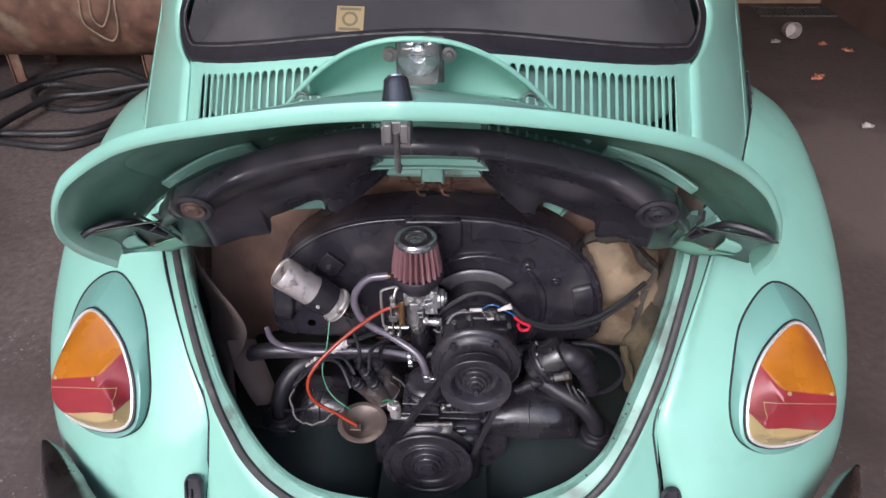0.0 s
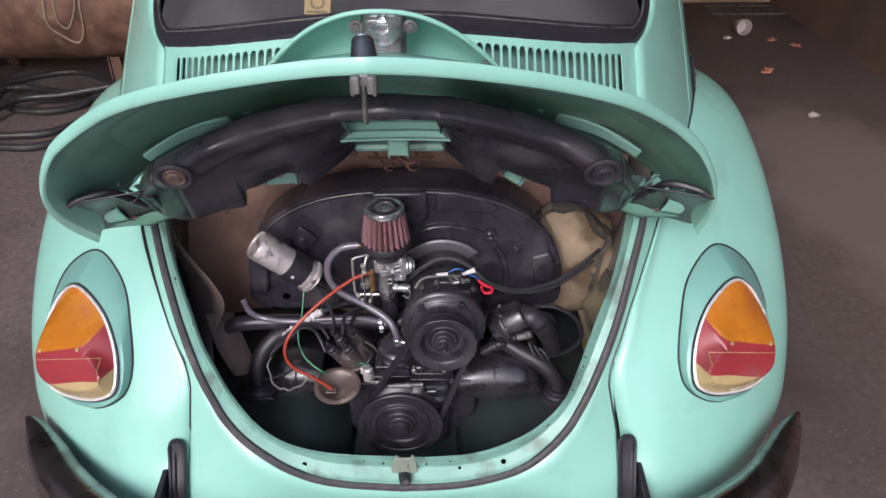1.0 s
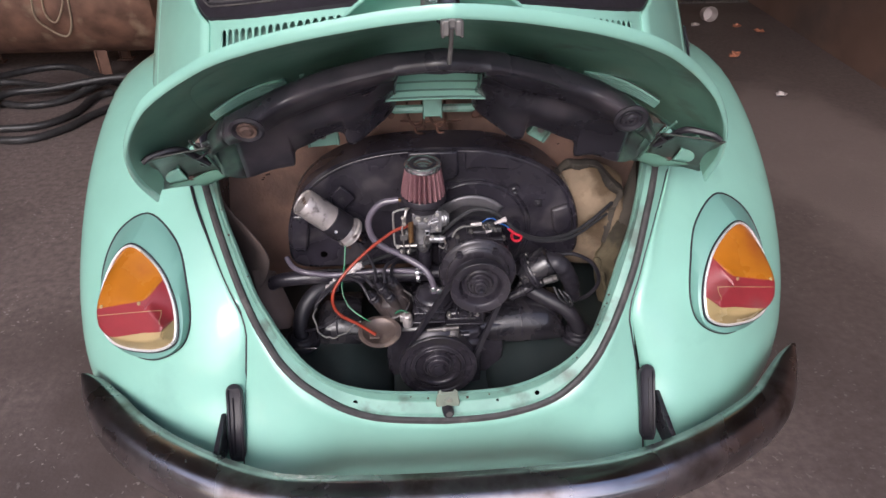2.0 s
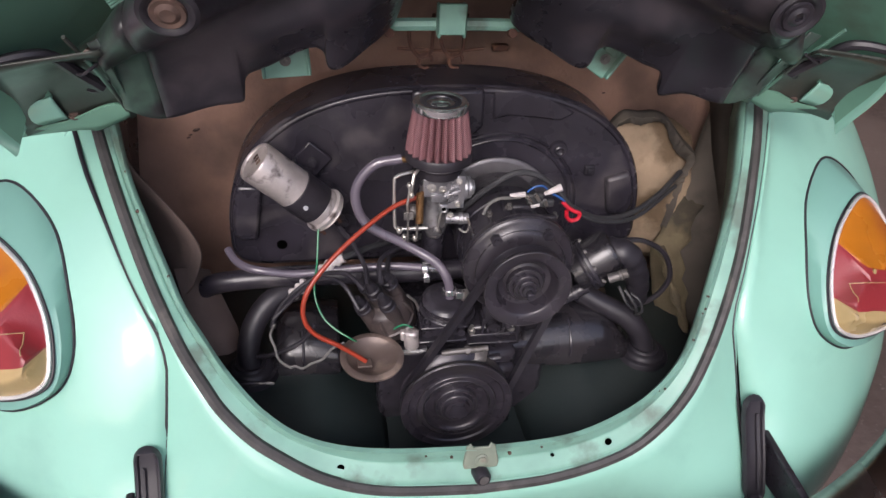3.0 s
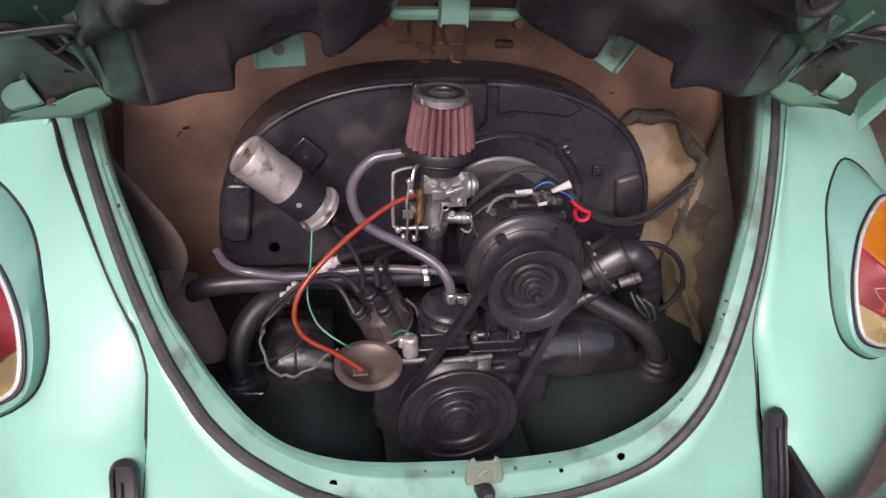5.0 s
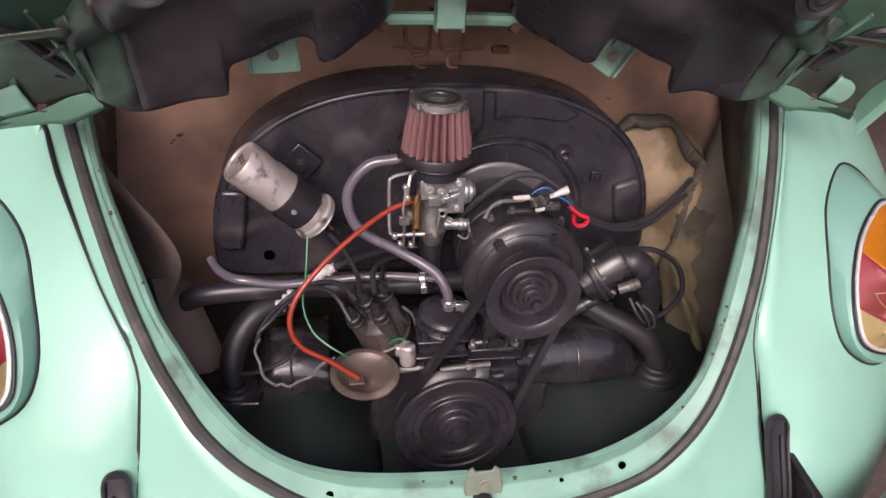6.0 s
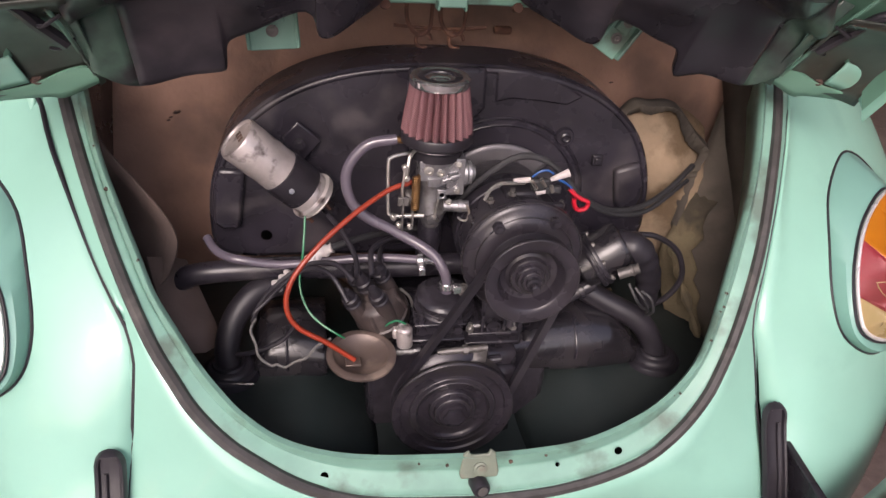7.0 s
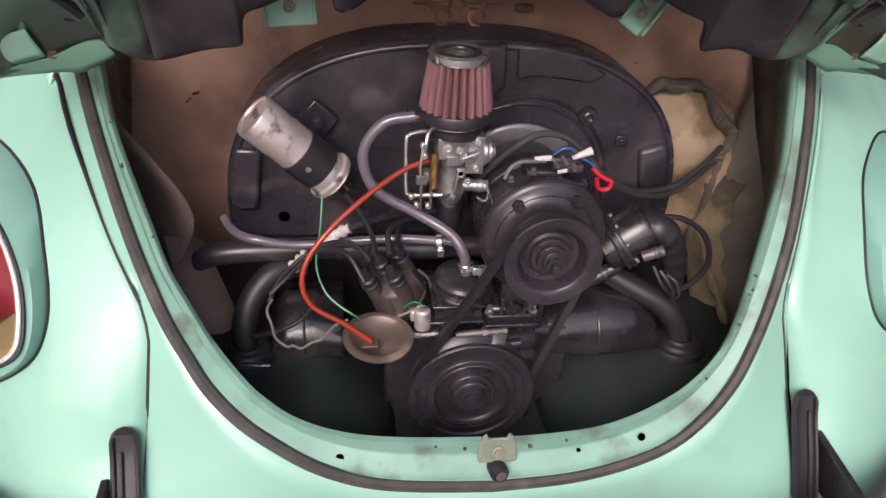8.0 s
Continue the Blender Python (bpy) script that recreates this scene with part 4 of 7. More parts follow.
def build_lid(car):
    half = (even_steps(LID_L, 40), even_steps(LID_R, 40))
    nu, nv = 61, 61
    us, vs = np.linspace(-1, 1, nu), np.linspace(0, 1, nv) ** 0.8
    bm = bmesh.new()
    grid = [[bm.verts.new(lid_point(u, v, half)) for u in us] for v in vs]
    for i in range(nv - 1):
        for k in range(nu - 1):
            q = [grid[i][k], grid[i][k + 1], grid[i + 1][k + 1], grid[i + 1][k]]
            bm.faces.new(q)
    bmesh.ops.remove_doubles(bm, verts=bm.verts[:], dist=0.0002)
    bm.transform(HINGE)
    bmesh.ops.recalc_face_normals(bm, faces=bm.faces[:])
    lid = part("engine_lid", bm, MINT, car, "raised mint engine lid with inner slats", thick=0.005, offset=0)
    # rounded rim all round, with its short lip inside
    def ring(profile, mat, name, label="", thick=0.0):
        rows = []
        for sh, o in profile:
            rows.append([lid_point(-1, v, half, o, sh) for v in np.linspace(1, 0.005, 80)] + [lid_point(1, v, half, o, sh) for v in np.linspace(0.005, 1, 80)])
        bm = sheet(rows)
        bm.transform(HINGE)
        bmesh.ops.recalc_face_normals(bm, faces=bm.faces[:])
        return part(name, bm, mat, lid, label, thick=thick)
    ring(((0.955, -0.001), (0.985, -0.008), (1.0, -0.008), (1.007, -0.005), (1.010, 0.001), (1.009, 0.007), (1.004, 0.011), (0.997, 0.0125), (0.990, 0.0115)), MINT, "rim")
    ring(((0.991, 0.0115), (0.978, 0.0105), (0.960, 0.009), (0.945, 0.007), (0.90, 0.006), (0.83, 0.006), (0.765, 0.006), (0.752, 0.004), (0.740, -0.001)), MINT_SHADED, "inner_frame", "grubby mint inner frame of the lid, darkened for shade")
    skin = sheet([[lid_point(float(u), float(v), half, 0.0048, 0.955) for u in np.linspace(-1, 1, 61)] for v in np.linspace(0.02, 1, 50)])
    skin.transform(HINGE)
    part("inner_skin", skin, MINT_SHADED, lid, "grubby mint inner skin, darkened for shade")
    # turned-down edge along the hinge, either side of the middle
    for s in (-1, 1):
        rows = []
        for x in np.linspace(0.10, 0.44, 18):
            p = lid_point(s * x / 0.597, 1, half, 0.003)
            deep = 0.075 * min(1, (0.455 - x) / 0.12)
            rows.append([p, p + Vector((0, deep * 0.4, 0.002)), p + Vector((0, deep, 0.0))])
        bm = sheet(rows)
        bm.transform(HINGE)
        part("hinge_edge", bm, MINT_SHADED, lid, "turned-down mint edge of the lid", thick=0.003)
    # slats of the two air banks near the hinges
    for s in (-1, 1):
        for r0, r4, l0, l4, count in (((0.298, 0.292, 1.109), (0.296, 0.334, 1.072), (0.437, 0.226, 1.068), (0.433, 0.242, 1.050), 5), ((0.272, 0.305, 1.112), (0.272, 0.318, 1.100), (0.20, 0.322, 1.128), (0.20, 0.335, 1.116), 2)):
            r0, r4, l0, l4 = (Vector(p) for p in (r0, r4, l0, l4))
            vent = [[Vector((s * v.x, v.y, v.z + 0.007)) for v in (r0.lerp(l0, k / 8), r4.lerp(l4, k / 8))] for k in range(9)]
            for k in range(9):
                for v in vent[k]:
                    v.z += 0.012 * math.sin(k / 8 * math.pi)
            # dark sheet painted as the shade in the gaps
            part("slat_gap_shade", sheet(vent), SLAT_SHADE, lid, thick=0.001)
            for i in range(count):
                f0, f1 = i / count, (i + 0.45) / count
                r = []
                for k in range(9):
                    f = k / 8
                    bow = Vector((0, 0, 0.012 * math.sin(f * math.pi)))
                    p, q = r0.lerp(l0, f) + bow, r4.lerp(l4, f) + bow
                    r.append([Vector((s * v.x, v.y, v.z)) for v in (p.lerp(q, f0) + Vector((0, 0.004, 0.006)), p.lerp(q, f0), p.lerp(q, f1), p.lerp(q, f1) + Vector((0, 0.004, 0.005)))])
                part("slat", sheet(r), MINT, lid, thick=0.0014)
    # handle on the outside, catch on the inside
    hd = join(lathe([(0, -0.006), (0.0190, -0.006), (0.0188, 0.000), (0.0160, 0.014), (0.0138, 0.028), (0.0132, 0.033), (0.0122, 0.035), (0, 0.035)], along((-0.003, -0.106, 1.342), (-0.006, -0.082, 1.377)), 20))
    part("lid_handle", hd, HANDLE, lid, "dark polished push-button lid handle")
    part("lock_button", lathe([(0, 0), (0.0100, 0), (0.0095, 0.003), (0.0060, 0.004), (0, 0.0035)], along((-0.0055, -0.0865, 1.3705), (-0.0058, -0.0835, 1.3750)), 20), CHROME, lid)
    box = join(block((-0.015, -0.146, 1.325), (-0.006, -0.134, 1.346)), block((0.002, -0.146, 1.325), (0.011, -0.134, 1.346)), block((-0.017, -0.145, 1.322), (-0.012, -0.118, 1.344)), block((0.008, -0.145, 1.322), (0.013, -0.118, 1.344)), block((-0.015, -0.138, 1.330), (0.011, -0.134, 1.346)))
    part("catch_box", box, STEEL_DULL, lid, "grey steel lid catch", bevel=0.002)
    part("catch_hook", tube([(-0.003, -0.139, 1.335), (-0.003, -0.130, 1.312), (-0.004, -0.124, 1.29), (-0.004, -0.116, 1.279), (-0.004, -0.106, 1.281)], 0.0032, 8), STEEL_DULL, lid)
    # plate-lamp hood on the outside: a hollow dome, open towards the rear
    rows = []
    for f in np.linspace(0, 1, 13):
        row = []
        for u in np.linspace(-1, 1, 41):
            lip = Vector((-0.006 + 0.196 * u, 0.135 + 0.055 * abs(u) ** 1.6, 1.341 - 0.120 * abs(u) ** 2.1))
            deep = Vector((-0.006 + 0.150 * u, 0.225 + 0.012 * abs(u), 1.225 - 0.010 * u * u))
            p = lip.lerp(deep, f)
            row.append(p + Vector((0, 0.030 * math.sin(f * math.pi), 0.020 * math.sin(f * math.pi) * (1 - abs(u)))))
        rows.append(row)
    part("plate_hood", sheet(rows), MINT, lid, "mint domed number-plate hood", thick=0.004)
    part("hood_lip", tube(rows[0], 0.0036, 8, 0), MINT, lid, "rolled mint lip of the hood")
    shade = block((-0.029, 0.136, 1.273), (0.030, 0.165, 1.332))
    for v in shade.verts:
        if v.co.z < 1.295:
            v.co.x = v.co.x * 0.86
    part("plate_lamp", shade, LAMP_GLASS, lid, "clear plastic number-plate lamp", bevel=0.008)
    part("lamp_plate", block((-0.033, 0.166, 1.268), (0.034, 0.172, 1.334)), STEEL_DULL, lid, "dull metal back plate of the lamp", bevel=0.004)
    part("lamp_reflector", lathe([(0, 0), (0.010, 0.0), (0.022, 0.012), (0.022, 0.014), (0, 0.014)], along((0, 0.160, 1.292), (0, 0.150, 1.306)), 20), CHROME, lid)
    part("bulb", lathe([(0, 0), (0.008, 0.002), (0.011, 0.010), (0.008, 0.018), (0, 0.02)], along((0, 0.150, 1.306), (0, 0.147, 1.325)), 16), LAMP_GLASS, lid)
    for x in (-0.040, 0.041):
        ear = part("lamp_ear", lathe([(0.0, 0), (0.0105, 0.0), (0.0105, 0.003), (0.006, 0.004), (0.0, 0.004)], facing_back(x, 0.160, 1.312), 20), STEEL_DULL, lid)
        part("screw", lathe([(0, 0), (0.006, 0), (0.005, 0.003), (0, 0.0035)], facing_back(x, 0.156, 1.312), 12), STEEL_DULL, ear)
    for x in (-0.168, 0.158):
        part("hood_clip", tube([(x - 0.012, 0.165, 1.245), (x - 0.006, 0.165, 1.254), (x + 0.004, 0.165, 1.251), (x + 0.008, 0.165, 1.242)], 0.0016, 6), STEEL_DULL, lid)
    # hinge brackets and corner plates
    for s in (-1, 1):
        bx, bw, lean = (0.252, 0.033, 4) if s < 0 else (0.246, 0.021, 33)
        turn = Matrix.Translation((s * bx, 0, 0.930)) @ Matrix.Rotation(radians(lean * s), 4, "Y") @ Matrix.Translation((-s * bx, 0, -0.930))
        br = join(block((s * bx - bw, 0.426, 0.902), (s * bx + bw, 0.430, 1.01)), block((s * bx - bw - 0.003, 0.414, 0.906), (s * bx - bw + 0.002, 0.434, 1.01)), block((s * bx + bw - 0.002, 0.414, 0.906), (s * bx + bw + 0.003, 0.434, 1.01)),
                  block((s * bx - bw * 0.55, 0.421, 0.940), (s * bx + bw * 0.55, 0.428, 1.01)))
        br.transform(turn)
        hb = part("hinge_bracket", br, MINT_FLANGE, lid, "mint pressed-steel lid hinge bracket", bevel=0.005)
        for z in ((0.930,) if s < 0 else (0.930, 0.958)):
            c = turn @ Vector((s * bx, 0.426, z))
            part("bolt", lathe([(0, 0), (0.0085, 0), (0.0085, 0.0012), (0.0055, 0.0018), (0.0055, 0.005), (0.003, 0.0055), (0, 0.004)], facing_back(c.x, c.y - 0.005, c.z), 14), STEEL_DULL, hb)
        arm = [[(s * (0.262 + 0.055 * f), 0.425 - 0.02 * f, 0.968 - 0.018 * f + dz) for f in np.linspace(0, 1, 5)] for dz in (0.0, 0.014, 0.026)]
        part("hinge_arm", sheet(arm), MINT_DIRTY, hb, thick=0.004)
        # corner: a hollow dark plate, a rubber strip with bellows, a bright folded tab and a short strut
        rows = []
        for g in np.linspace(0, 1, 9):
            row = []
            for f in np.linspace(0, 1, 13):
                a = Vector((0.440 + 0.120 * f, 0.188 - 0.022 * f, 1.020 - 0.012 * f))
                b = Vector((0.458 + 0.130 * f, 0.304 + 0.006 * f, 0.912 - 0.044 * f))
                p = a.lerp(b, g) + Vector((0, 0.022, 0.010)) * math.sin(g * math.pi) * (0.5 + 0.5 * math.sin(f * math.pi))
                row.append((s * p.x, p.y, p.z))
            rows.append(row)
        cp = part("corner_plate", sheet(rows), CORNER_DARK, lid, "grimy dark corner plate of the lid", thick=0.003)
        side = lambda x, y, z: Vector((s * x, y, z)) if s > 0 else Vector((-x - 0.014, y + 0.002, z - 0.010))
        part("rubber_strip", tube([side(*p) for p in ((0.549, 0.166, 1.012), (0.530, 0.172, 1.022), (0.487, 0.194, 1.023), (0.468, 0.224, 0.993), (0.450, 0.246, 0.967))], 0.007, 8, radii=lambda f: 0.0055 + 0.0025 * f), RUBBER, cp)
        part("plate_seam", tube([side(*p) for p in ((0.459, 0.180, 1.047), (0.448, 0.222, 0.999), (0.441, 0.255, 0.957), (0.437, 0.286, 0.920))], 0.0026, 6), MINT_DIRTY, cp)
        for k in range(2):
            y, z = 0.212 + 0.036 * k, 0.998 - 0.034 * k
            part("rubber_fold", tube([side(*p) for p in ((0.441, y + 0.006, z + 0.006), (0.448, y + 0.002, z + 0.002), (0.458, y, z - 0.004), (0.470, y + 0.010, z - 0.006))], 0.0022, 6), RUBBER, cp)
        tab = []
        for f in np.linspace(0, 1, 15):
            a, b = Vector((0.521 + 0.077 * f, 0.274 + 0.018 * f, 0.944 - 0.034 * f)), Vector((0.514 + 0.085 * f, 0.295 + 0.018 * f, 0.907 - 0.030 * f))
            lift = 0.55 + 0.45 * math.sin(min(1, f * 1.6) * math.pi)
            tab.append([side(*p) for p in (a.lerp(b, g) + Vector((0, -0.012, 0.011)) * math.sin(g * math.pi) ** 0.7 * lift for g in np.linspace(0, 1, 9))])
        part("corner_tab", sheet(tab), MINT, cp, "bright folded mint tab", thick=0.003)
        upper = smooth_line([(0.431, 0.301, 0.911), (0.448, 0.296, 0.926), (0.474, 0.296, 0.921), (0.509, 0.298, 0.904), (0.560, 0.304, 0.888), (0.592, 0.308, 0.880)], 4)
        lower = smooth_line([(0.432, 0.303, 0.908), (0.458, 0.309, 0.894), (0.486, 0.315, 0.881), (0.504, 0.316, 0.882), (0.556, 0.316, 0.877), (0.592, 0.314, 0.872)], 4)
        strut = [[side(*(a.lerp(b, g) + Vector((0, -0.006, 0.006)) * math.sin(g * math.pi) ** 0.6)) for g in np.linspace(0, 1, 7)] for a, b in zip(upper, lower)]
        part("corner_strut", sheet(strut), MINT_SHADED, cp, "worn mint strut of the lid corner, darkened for shade", thick=0.003)
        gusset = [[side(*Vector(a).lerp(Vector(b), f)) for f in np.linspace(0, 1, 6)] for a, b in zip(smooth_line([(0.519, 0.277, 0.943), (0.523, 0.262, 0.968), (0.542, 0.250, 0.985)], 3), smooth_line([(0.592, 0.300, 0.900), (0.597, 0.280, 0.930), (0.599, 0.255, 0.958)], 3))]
        part("corner_gusset", sheet(gusset), MINT_SHADED, cp, "mint gusset in the lid corner, darkened for shade", thick=0.003)
        reach = 0.428 if s > 0 else 0.433
        wall = [[side(*Vector((reach, y + 0.006, z)).lerp(Vector((0.438 + 0.05 * max(0, 0.286 - y) ** 1.2, y + 0.010, z - 0.004)), f)) for f in np.linspace(-0.6, 1.2, 7)] for y, z in ((0.297, 0.904), (0.262, 0.950), (0.228, 0.992), (0.190, 1.038))]
        part("tray_wall", sheet(wall), TRAY_SHEEN, cp, "end wall with a mint reflection painted in", thick=0.002)
        c0 = side(0.507, 0.303, 0.909)
        part("bolt", lathe([(0, 0), (0.0095, 0), (0.0095, 0.002), (0.006, 0.003), (0.006, 0.005), (0, 0.0055)], along(c0, c0 + Vector((0, -0.014, 0.014))), 12), RUST_DARK, cp)
    return lid


lid = build_lid(car)


HEM = ((0.0, 0.150, 1.167), (0.076, 0.155, 1.165), (0.084, 0.40, 1.015), (0.098, 0.42, 0.980), (0.14, 0.375, 0.960), (0.172, 0.350, 0.945), (0.189, 0.345, 0.947), (0.195, 0.340, 0.970), (0.216, 0.337, 0.977), (0.270, 0.335, 0.953), (0.299, 0.333, 0.942),
       (0.306, 0.335, 0.926), (0.304, 0.340, 0.908), (0.314, 0.337, 0.901), (0.36, 0.328, 0.894), (0.400, 0.312, 0.888), (0.430, 0.300, 0.892), (0.455, 0.275, 0.915))
CREST = ((0.0, 0.100, 1.218), (0.10, 0.130, 1.200), (0.21, 0.160, 1.163), (0.306, 0.190, 1.119), (0.36, 0.200, 1.088), (0.423, 0.206, 1.055), (0.455, 0.220, 1.020))


def build_tray(car):
    """The black moulded rain tray under the lid: a rolled bar across, and a lobe on either side."""
    line = smooth_line(HEM, 3)
    ends = [line[0]]
    for p in line[1:]:
        ends.append(Vector((max(p.x, ends[-1].x + 0.0006), p.y, p.z)))
    scoop = ((0.0, 0.150, 1.167), (0.076, 0.155, 1.165), (0.084, 0.40, 1.010), (0.14, 0.375, 0.962), (0.22, 0.340, 0.952), (0.30, 0.337, 0.925), (0.36, 0.328, 0.900), (0.43, 0.300, 0.892), (0.455, 0.275, 0.915))
    def lobe(s, reach, rise):
        rows = []
        for e in ends:
            ax = e.x
            up = Vector((0, 0, rise * min(1, max(0, (ax - 0.31) / 0.03))))
            w = Vector((ax, *(lerp_list([(h[0], h[k]) for h in scoop], ax) for k in (1, 2)))) + up
            c = Vector((ax, *(lerp_list([(h[0], h[k]) for h in CREST], ax) for k in (1, 2))))
            boss = math.exp(-((ax - 0.352) / 0.052) ** 2)
            push = Vector((0, -0.055, 0.008)) * boss
            dip = math.sin(min(1, max(0, (ax - 0.08) / 0.24)) * math.pi)
            row = [c + Vector((0, 0.085, -0.060)), c + Vector((0, 0.065, -0.025)), c + Vector((0, 0.030, -0.002)), c + Vector((0, 0.010, 0.006)) + push * 0.4, c + Vector((0, -0.008, -0.006)) + push * 0.95, c + Vector((0, -0.010, -0.022)) + push * 1.05,
                   c.lerp(w, 0.25) + Vector((0, -0.006, -0.010)) + push * 0.75, c.lerp(w, 0.42) + Vector((0, 0.008 + 0.012 * dip, 0.006)) + push * 0.3, c.lerp(w, 0.65) + Vector((0, 0.004 - 0.006 * dip, 0.004)), c.lerp(w.lerp(e + up, 0.5), 0.85) + Vector((0, 0.002, 0.003)), e + up, e + up + Vector((0, 0.010, 0.004))]
            wide = ax if ax < 0.36 else 0.36 + (ax - 0.36) * (reach - 0.36) / 0.095
            rows.append([Vector((s * wide, p.y, p.z)) for p in smooth_line(row, 4)])
        return rows
    left, right = lobe(-1, 0.450, 0.003), lobe(1, 0.430, 0.012)
    tail = max(2, sum(1 for e in ends if e.x > 0.405))
    tray = part("rain_tray", sheet(left[-tail:0:-1] + right[:-tail + 1]), TRAY, car, "black moulded plastic rain tray under the lid", thick=0.003)
    # tray ends carry a painted mint reflection
    for rows in (left[-tail:], right[-tail:]):
        part("tray_end", sheet(rows), TRAY_SHEEN, tray, "tray end with a mint reflection painted in", thick=0.003)
    for s, m in ((-1, RUST_DARK), (1, RUBBER)):
        at = (s * 0.352, 0.136, 1.078)
        mt = along(at, (s * 0.352, 0.114, 1.068 if s < 0 else 1.070))
        part("buffer", lathe([(0.0, 0), (0.031, 0), (0.032, 0.004), (0.027, 0.007), (0.022, 0.0055), (0.020, 0.003), (0, 0.003)], mt, 28), RUBBER, tray, "round rubber buffer")
        part("buffer_cap", lathe([(0.005 if s > 0 else 0, 0.002), (0.005 if s > 0 else 0, 0.008), (0.008, 0.009), (0.013, 0.006), (0.018, 0.007), (0.019, 0.002), (0.005 if s > 0 else 0, 0.002)], mt, 28), m, tray, "dull rusty disc" if s < 0 else "grey rubber disc with a hole")
        part("screw", rod((s * 0.096, 0.452, 0.962), (s * 0.096, 0.438, 0.966), 0.007, 10), RUST, tray)


build_tray(car)


# ---- engine bay ----
def build_bay(car):
    # firewall board, with rail, tab and springs above it
    fw = [[(x, 0.625 - 0.35 * abs(x) ** 3 + 0.004 * math.sin(x * 23 + z * 9), z) for x in np.linspace(-1, 1, 40) * (0.60 if z < 0.93 else 0.36)] for z in np.linspace(0.36, 1.07, 16)]
    part("firewall_board", sheet(fw), CARDBOARD, car, "tan insulation board on the firewall", thick=0.004)
    part("bay_floor", block((-0.55, 0.15, 0.30), (0.55, 0.66, 0.315)), BLACK_MATT, car)
    rail = join(tube([(-0.34, 0.47, 0.952), (-0.2, 0.462, 0.968), (-0.08, 0.455, 0.974), (0.08, 0.455, 0.974), (0.2, 0.462, 0.966), (0.34, 0.47, 0.95)], 0.010, 8))
    part("hinge_rail", rail, MINT_FLANGE, car, "mint cross rail over the firewall")
    tab = join(block((-0.024, 0.428, 0.965), (0.020, 0.434, 1.012)), block((-0.024, 0.428, 0.960), (-0.019, 0.45, 1.01)), block((0.015, 0.428, 0.960), (0.020, 0.45, 1.01)))
    part("spring_tab", tab, MINT_FLANGE, car, bevel=0.003)
    for x in (-0.028, 0.024):
        part("lid_spring", tube([(x - 0.03, 0.50, 0.972), (x - 0.028, 0.51, 0.93), (x - 0.012, 0.515, 0.905), (x + 0.006, 0.51, 0.912), (x + 0.008, 0.50, 0.94), (x + 0.004, 0.47, 0.985)], 0.0032, 8), RUST, car, "rusty wire lid spring")
        part("spring_eye", tube([(x + 0.012 * math.cos(a), 0.52, 0.895 + 0.012 * math.sin(a)) for a in np.linspace(0, 5.2, 9)], 0.0030, 8), RUST, car)
    part("spring_bar", tube([(-0.075, 0.52, 0.917), (-0.03, 0.522, 0.913), (0.03, 0.522, 0.912), (0.07, 0.52, 0.916)], 0.0026, 8), RUST, car)
    for x, z, r in ((-0.423, 0.747, 0.006), (-0.434, 0.738, 0.003), (-0.438, 0.733, 0.003), (0.335, 0.80, 0.003)):
        bm = bmesh.new()
        y = 0.625 - 0.35 * abs(x) ** 3 + 0.004 * math.sin(x * 23 + z * 9) - 0.003
        bm.faces.new([bm.verts.new((x + r * (1 + 0.5 * math.sin(3 * k)) * math.cos(k * 0.7), y, z + r * (0.6 + 0.3 * math.cos(5 * k)) * math.sin(k * 0.7))) for k in range(9)])
        part("torn_spot", bm, RUST_DARK, car, thick=0.002)
    part("board_clip", block((0.105, 0.598, 0.885), (0.135, 0.612, 0.897)), RUST, car, bevel=0.003)

    # left side boards
    edge = smooth_line([(-0.535, 0.47, 0.93), (-0.519, 0.455, 0.84), (-0.500, 0.42, 0.773), (-0.457, 0.385, 0.729), (-0.415, 0.365, 0.675), (-0.402, 0.355, 0.635), (-0.418, 0.345, 0.59), (-0.439, 0.335, 0.555), (-0.45, 0.33, 0.45)], 6)
    rows = [[p.lerp(Vector((-0.565, 0.545, p.z)), f) + Vector((-0.03 * math.sin(f * 3.1), 0, 0)) for f in np.linspace(0, 1, 8)] for p in edge]
    part("side_board", sheet(rows), CARD_DARK, car, "dark brown insulation board with a curled edge", thick=0.004)
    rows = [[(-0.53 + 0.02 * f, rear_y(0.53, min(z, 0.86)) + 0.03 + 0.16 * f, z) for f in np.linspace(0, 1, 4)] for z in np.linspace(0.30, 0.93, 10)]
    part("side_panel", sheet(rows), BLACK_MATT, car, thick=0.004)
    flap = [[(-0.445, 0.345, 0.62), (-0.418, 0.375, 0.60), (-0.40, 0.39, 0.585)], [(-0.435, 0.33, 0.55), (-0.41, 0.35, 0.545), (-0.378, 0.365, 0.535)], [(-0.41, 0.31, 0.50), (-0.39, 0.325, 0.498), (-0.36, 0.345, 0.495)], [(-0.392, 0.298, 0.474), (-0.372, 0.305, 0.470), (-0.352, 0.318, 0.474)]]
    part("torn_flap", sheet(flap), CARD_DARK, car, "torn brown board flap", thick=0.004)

    # right side board, torn open over yellowed wool
    inner_edge = ((0.33, 0.470, 0.36), (0.45, 0.435, 0.42), (0.54, 0.425, 0.455), (0.60, 0.458, 0.478), (0.70, 0.492, 0.51), (0.80, 0.527, 0.545), (0.95, 0.552, 0.58))
    rows = []
    for z in np.linspace(0.33, 0.95, 16):
        ix, iy = (lerp_list([(e[0], e[k]) for e in inner_edge], z) for k in (1, 2))
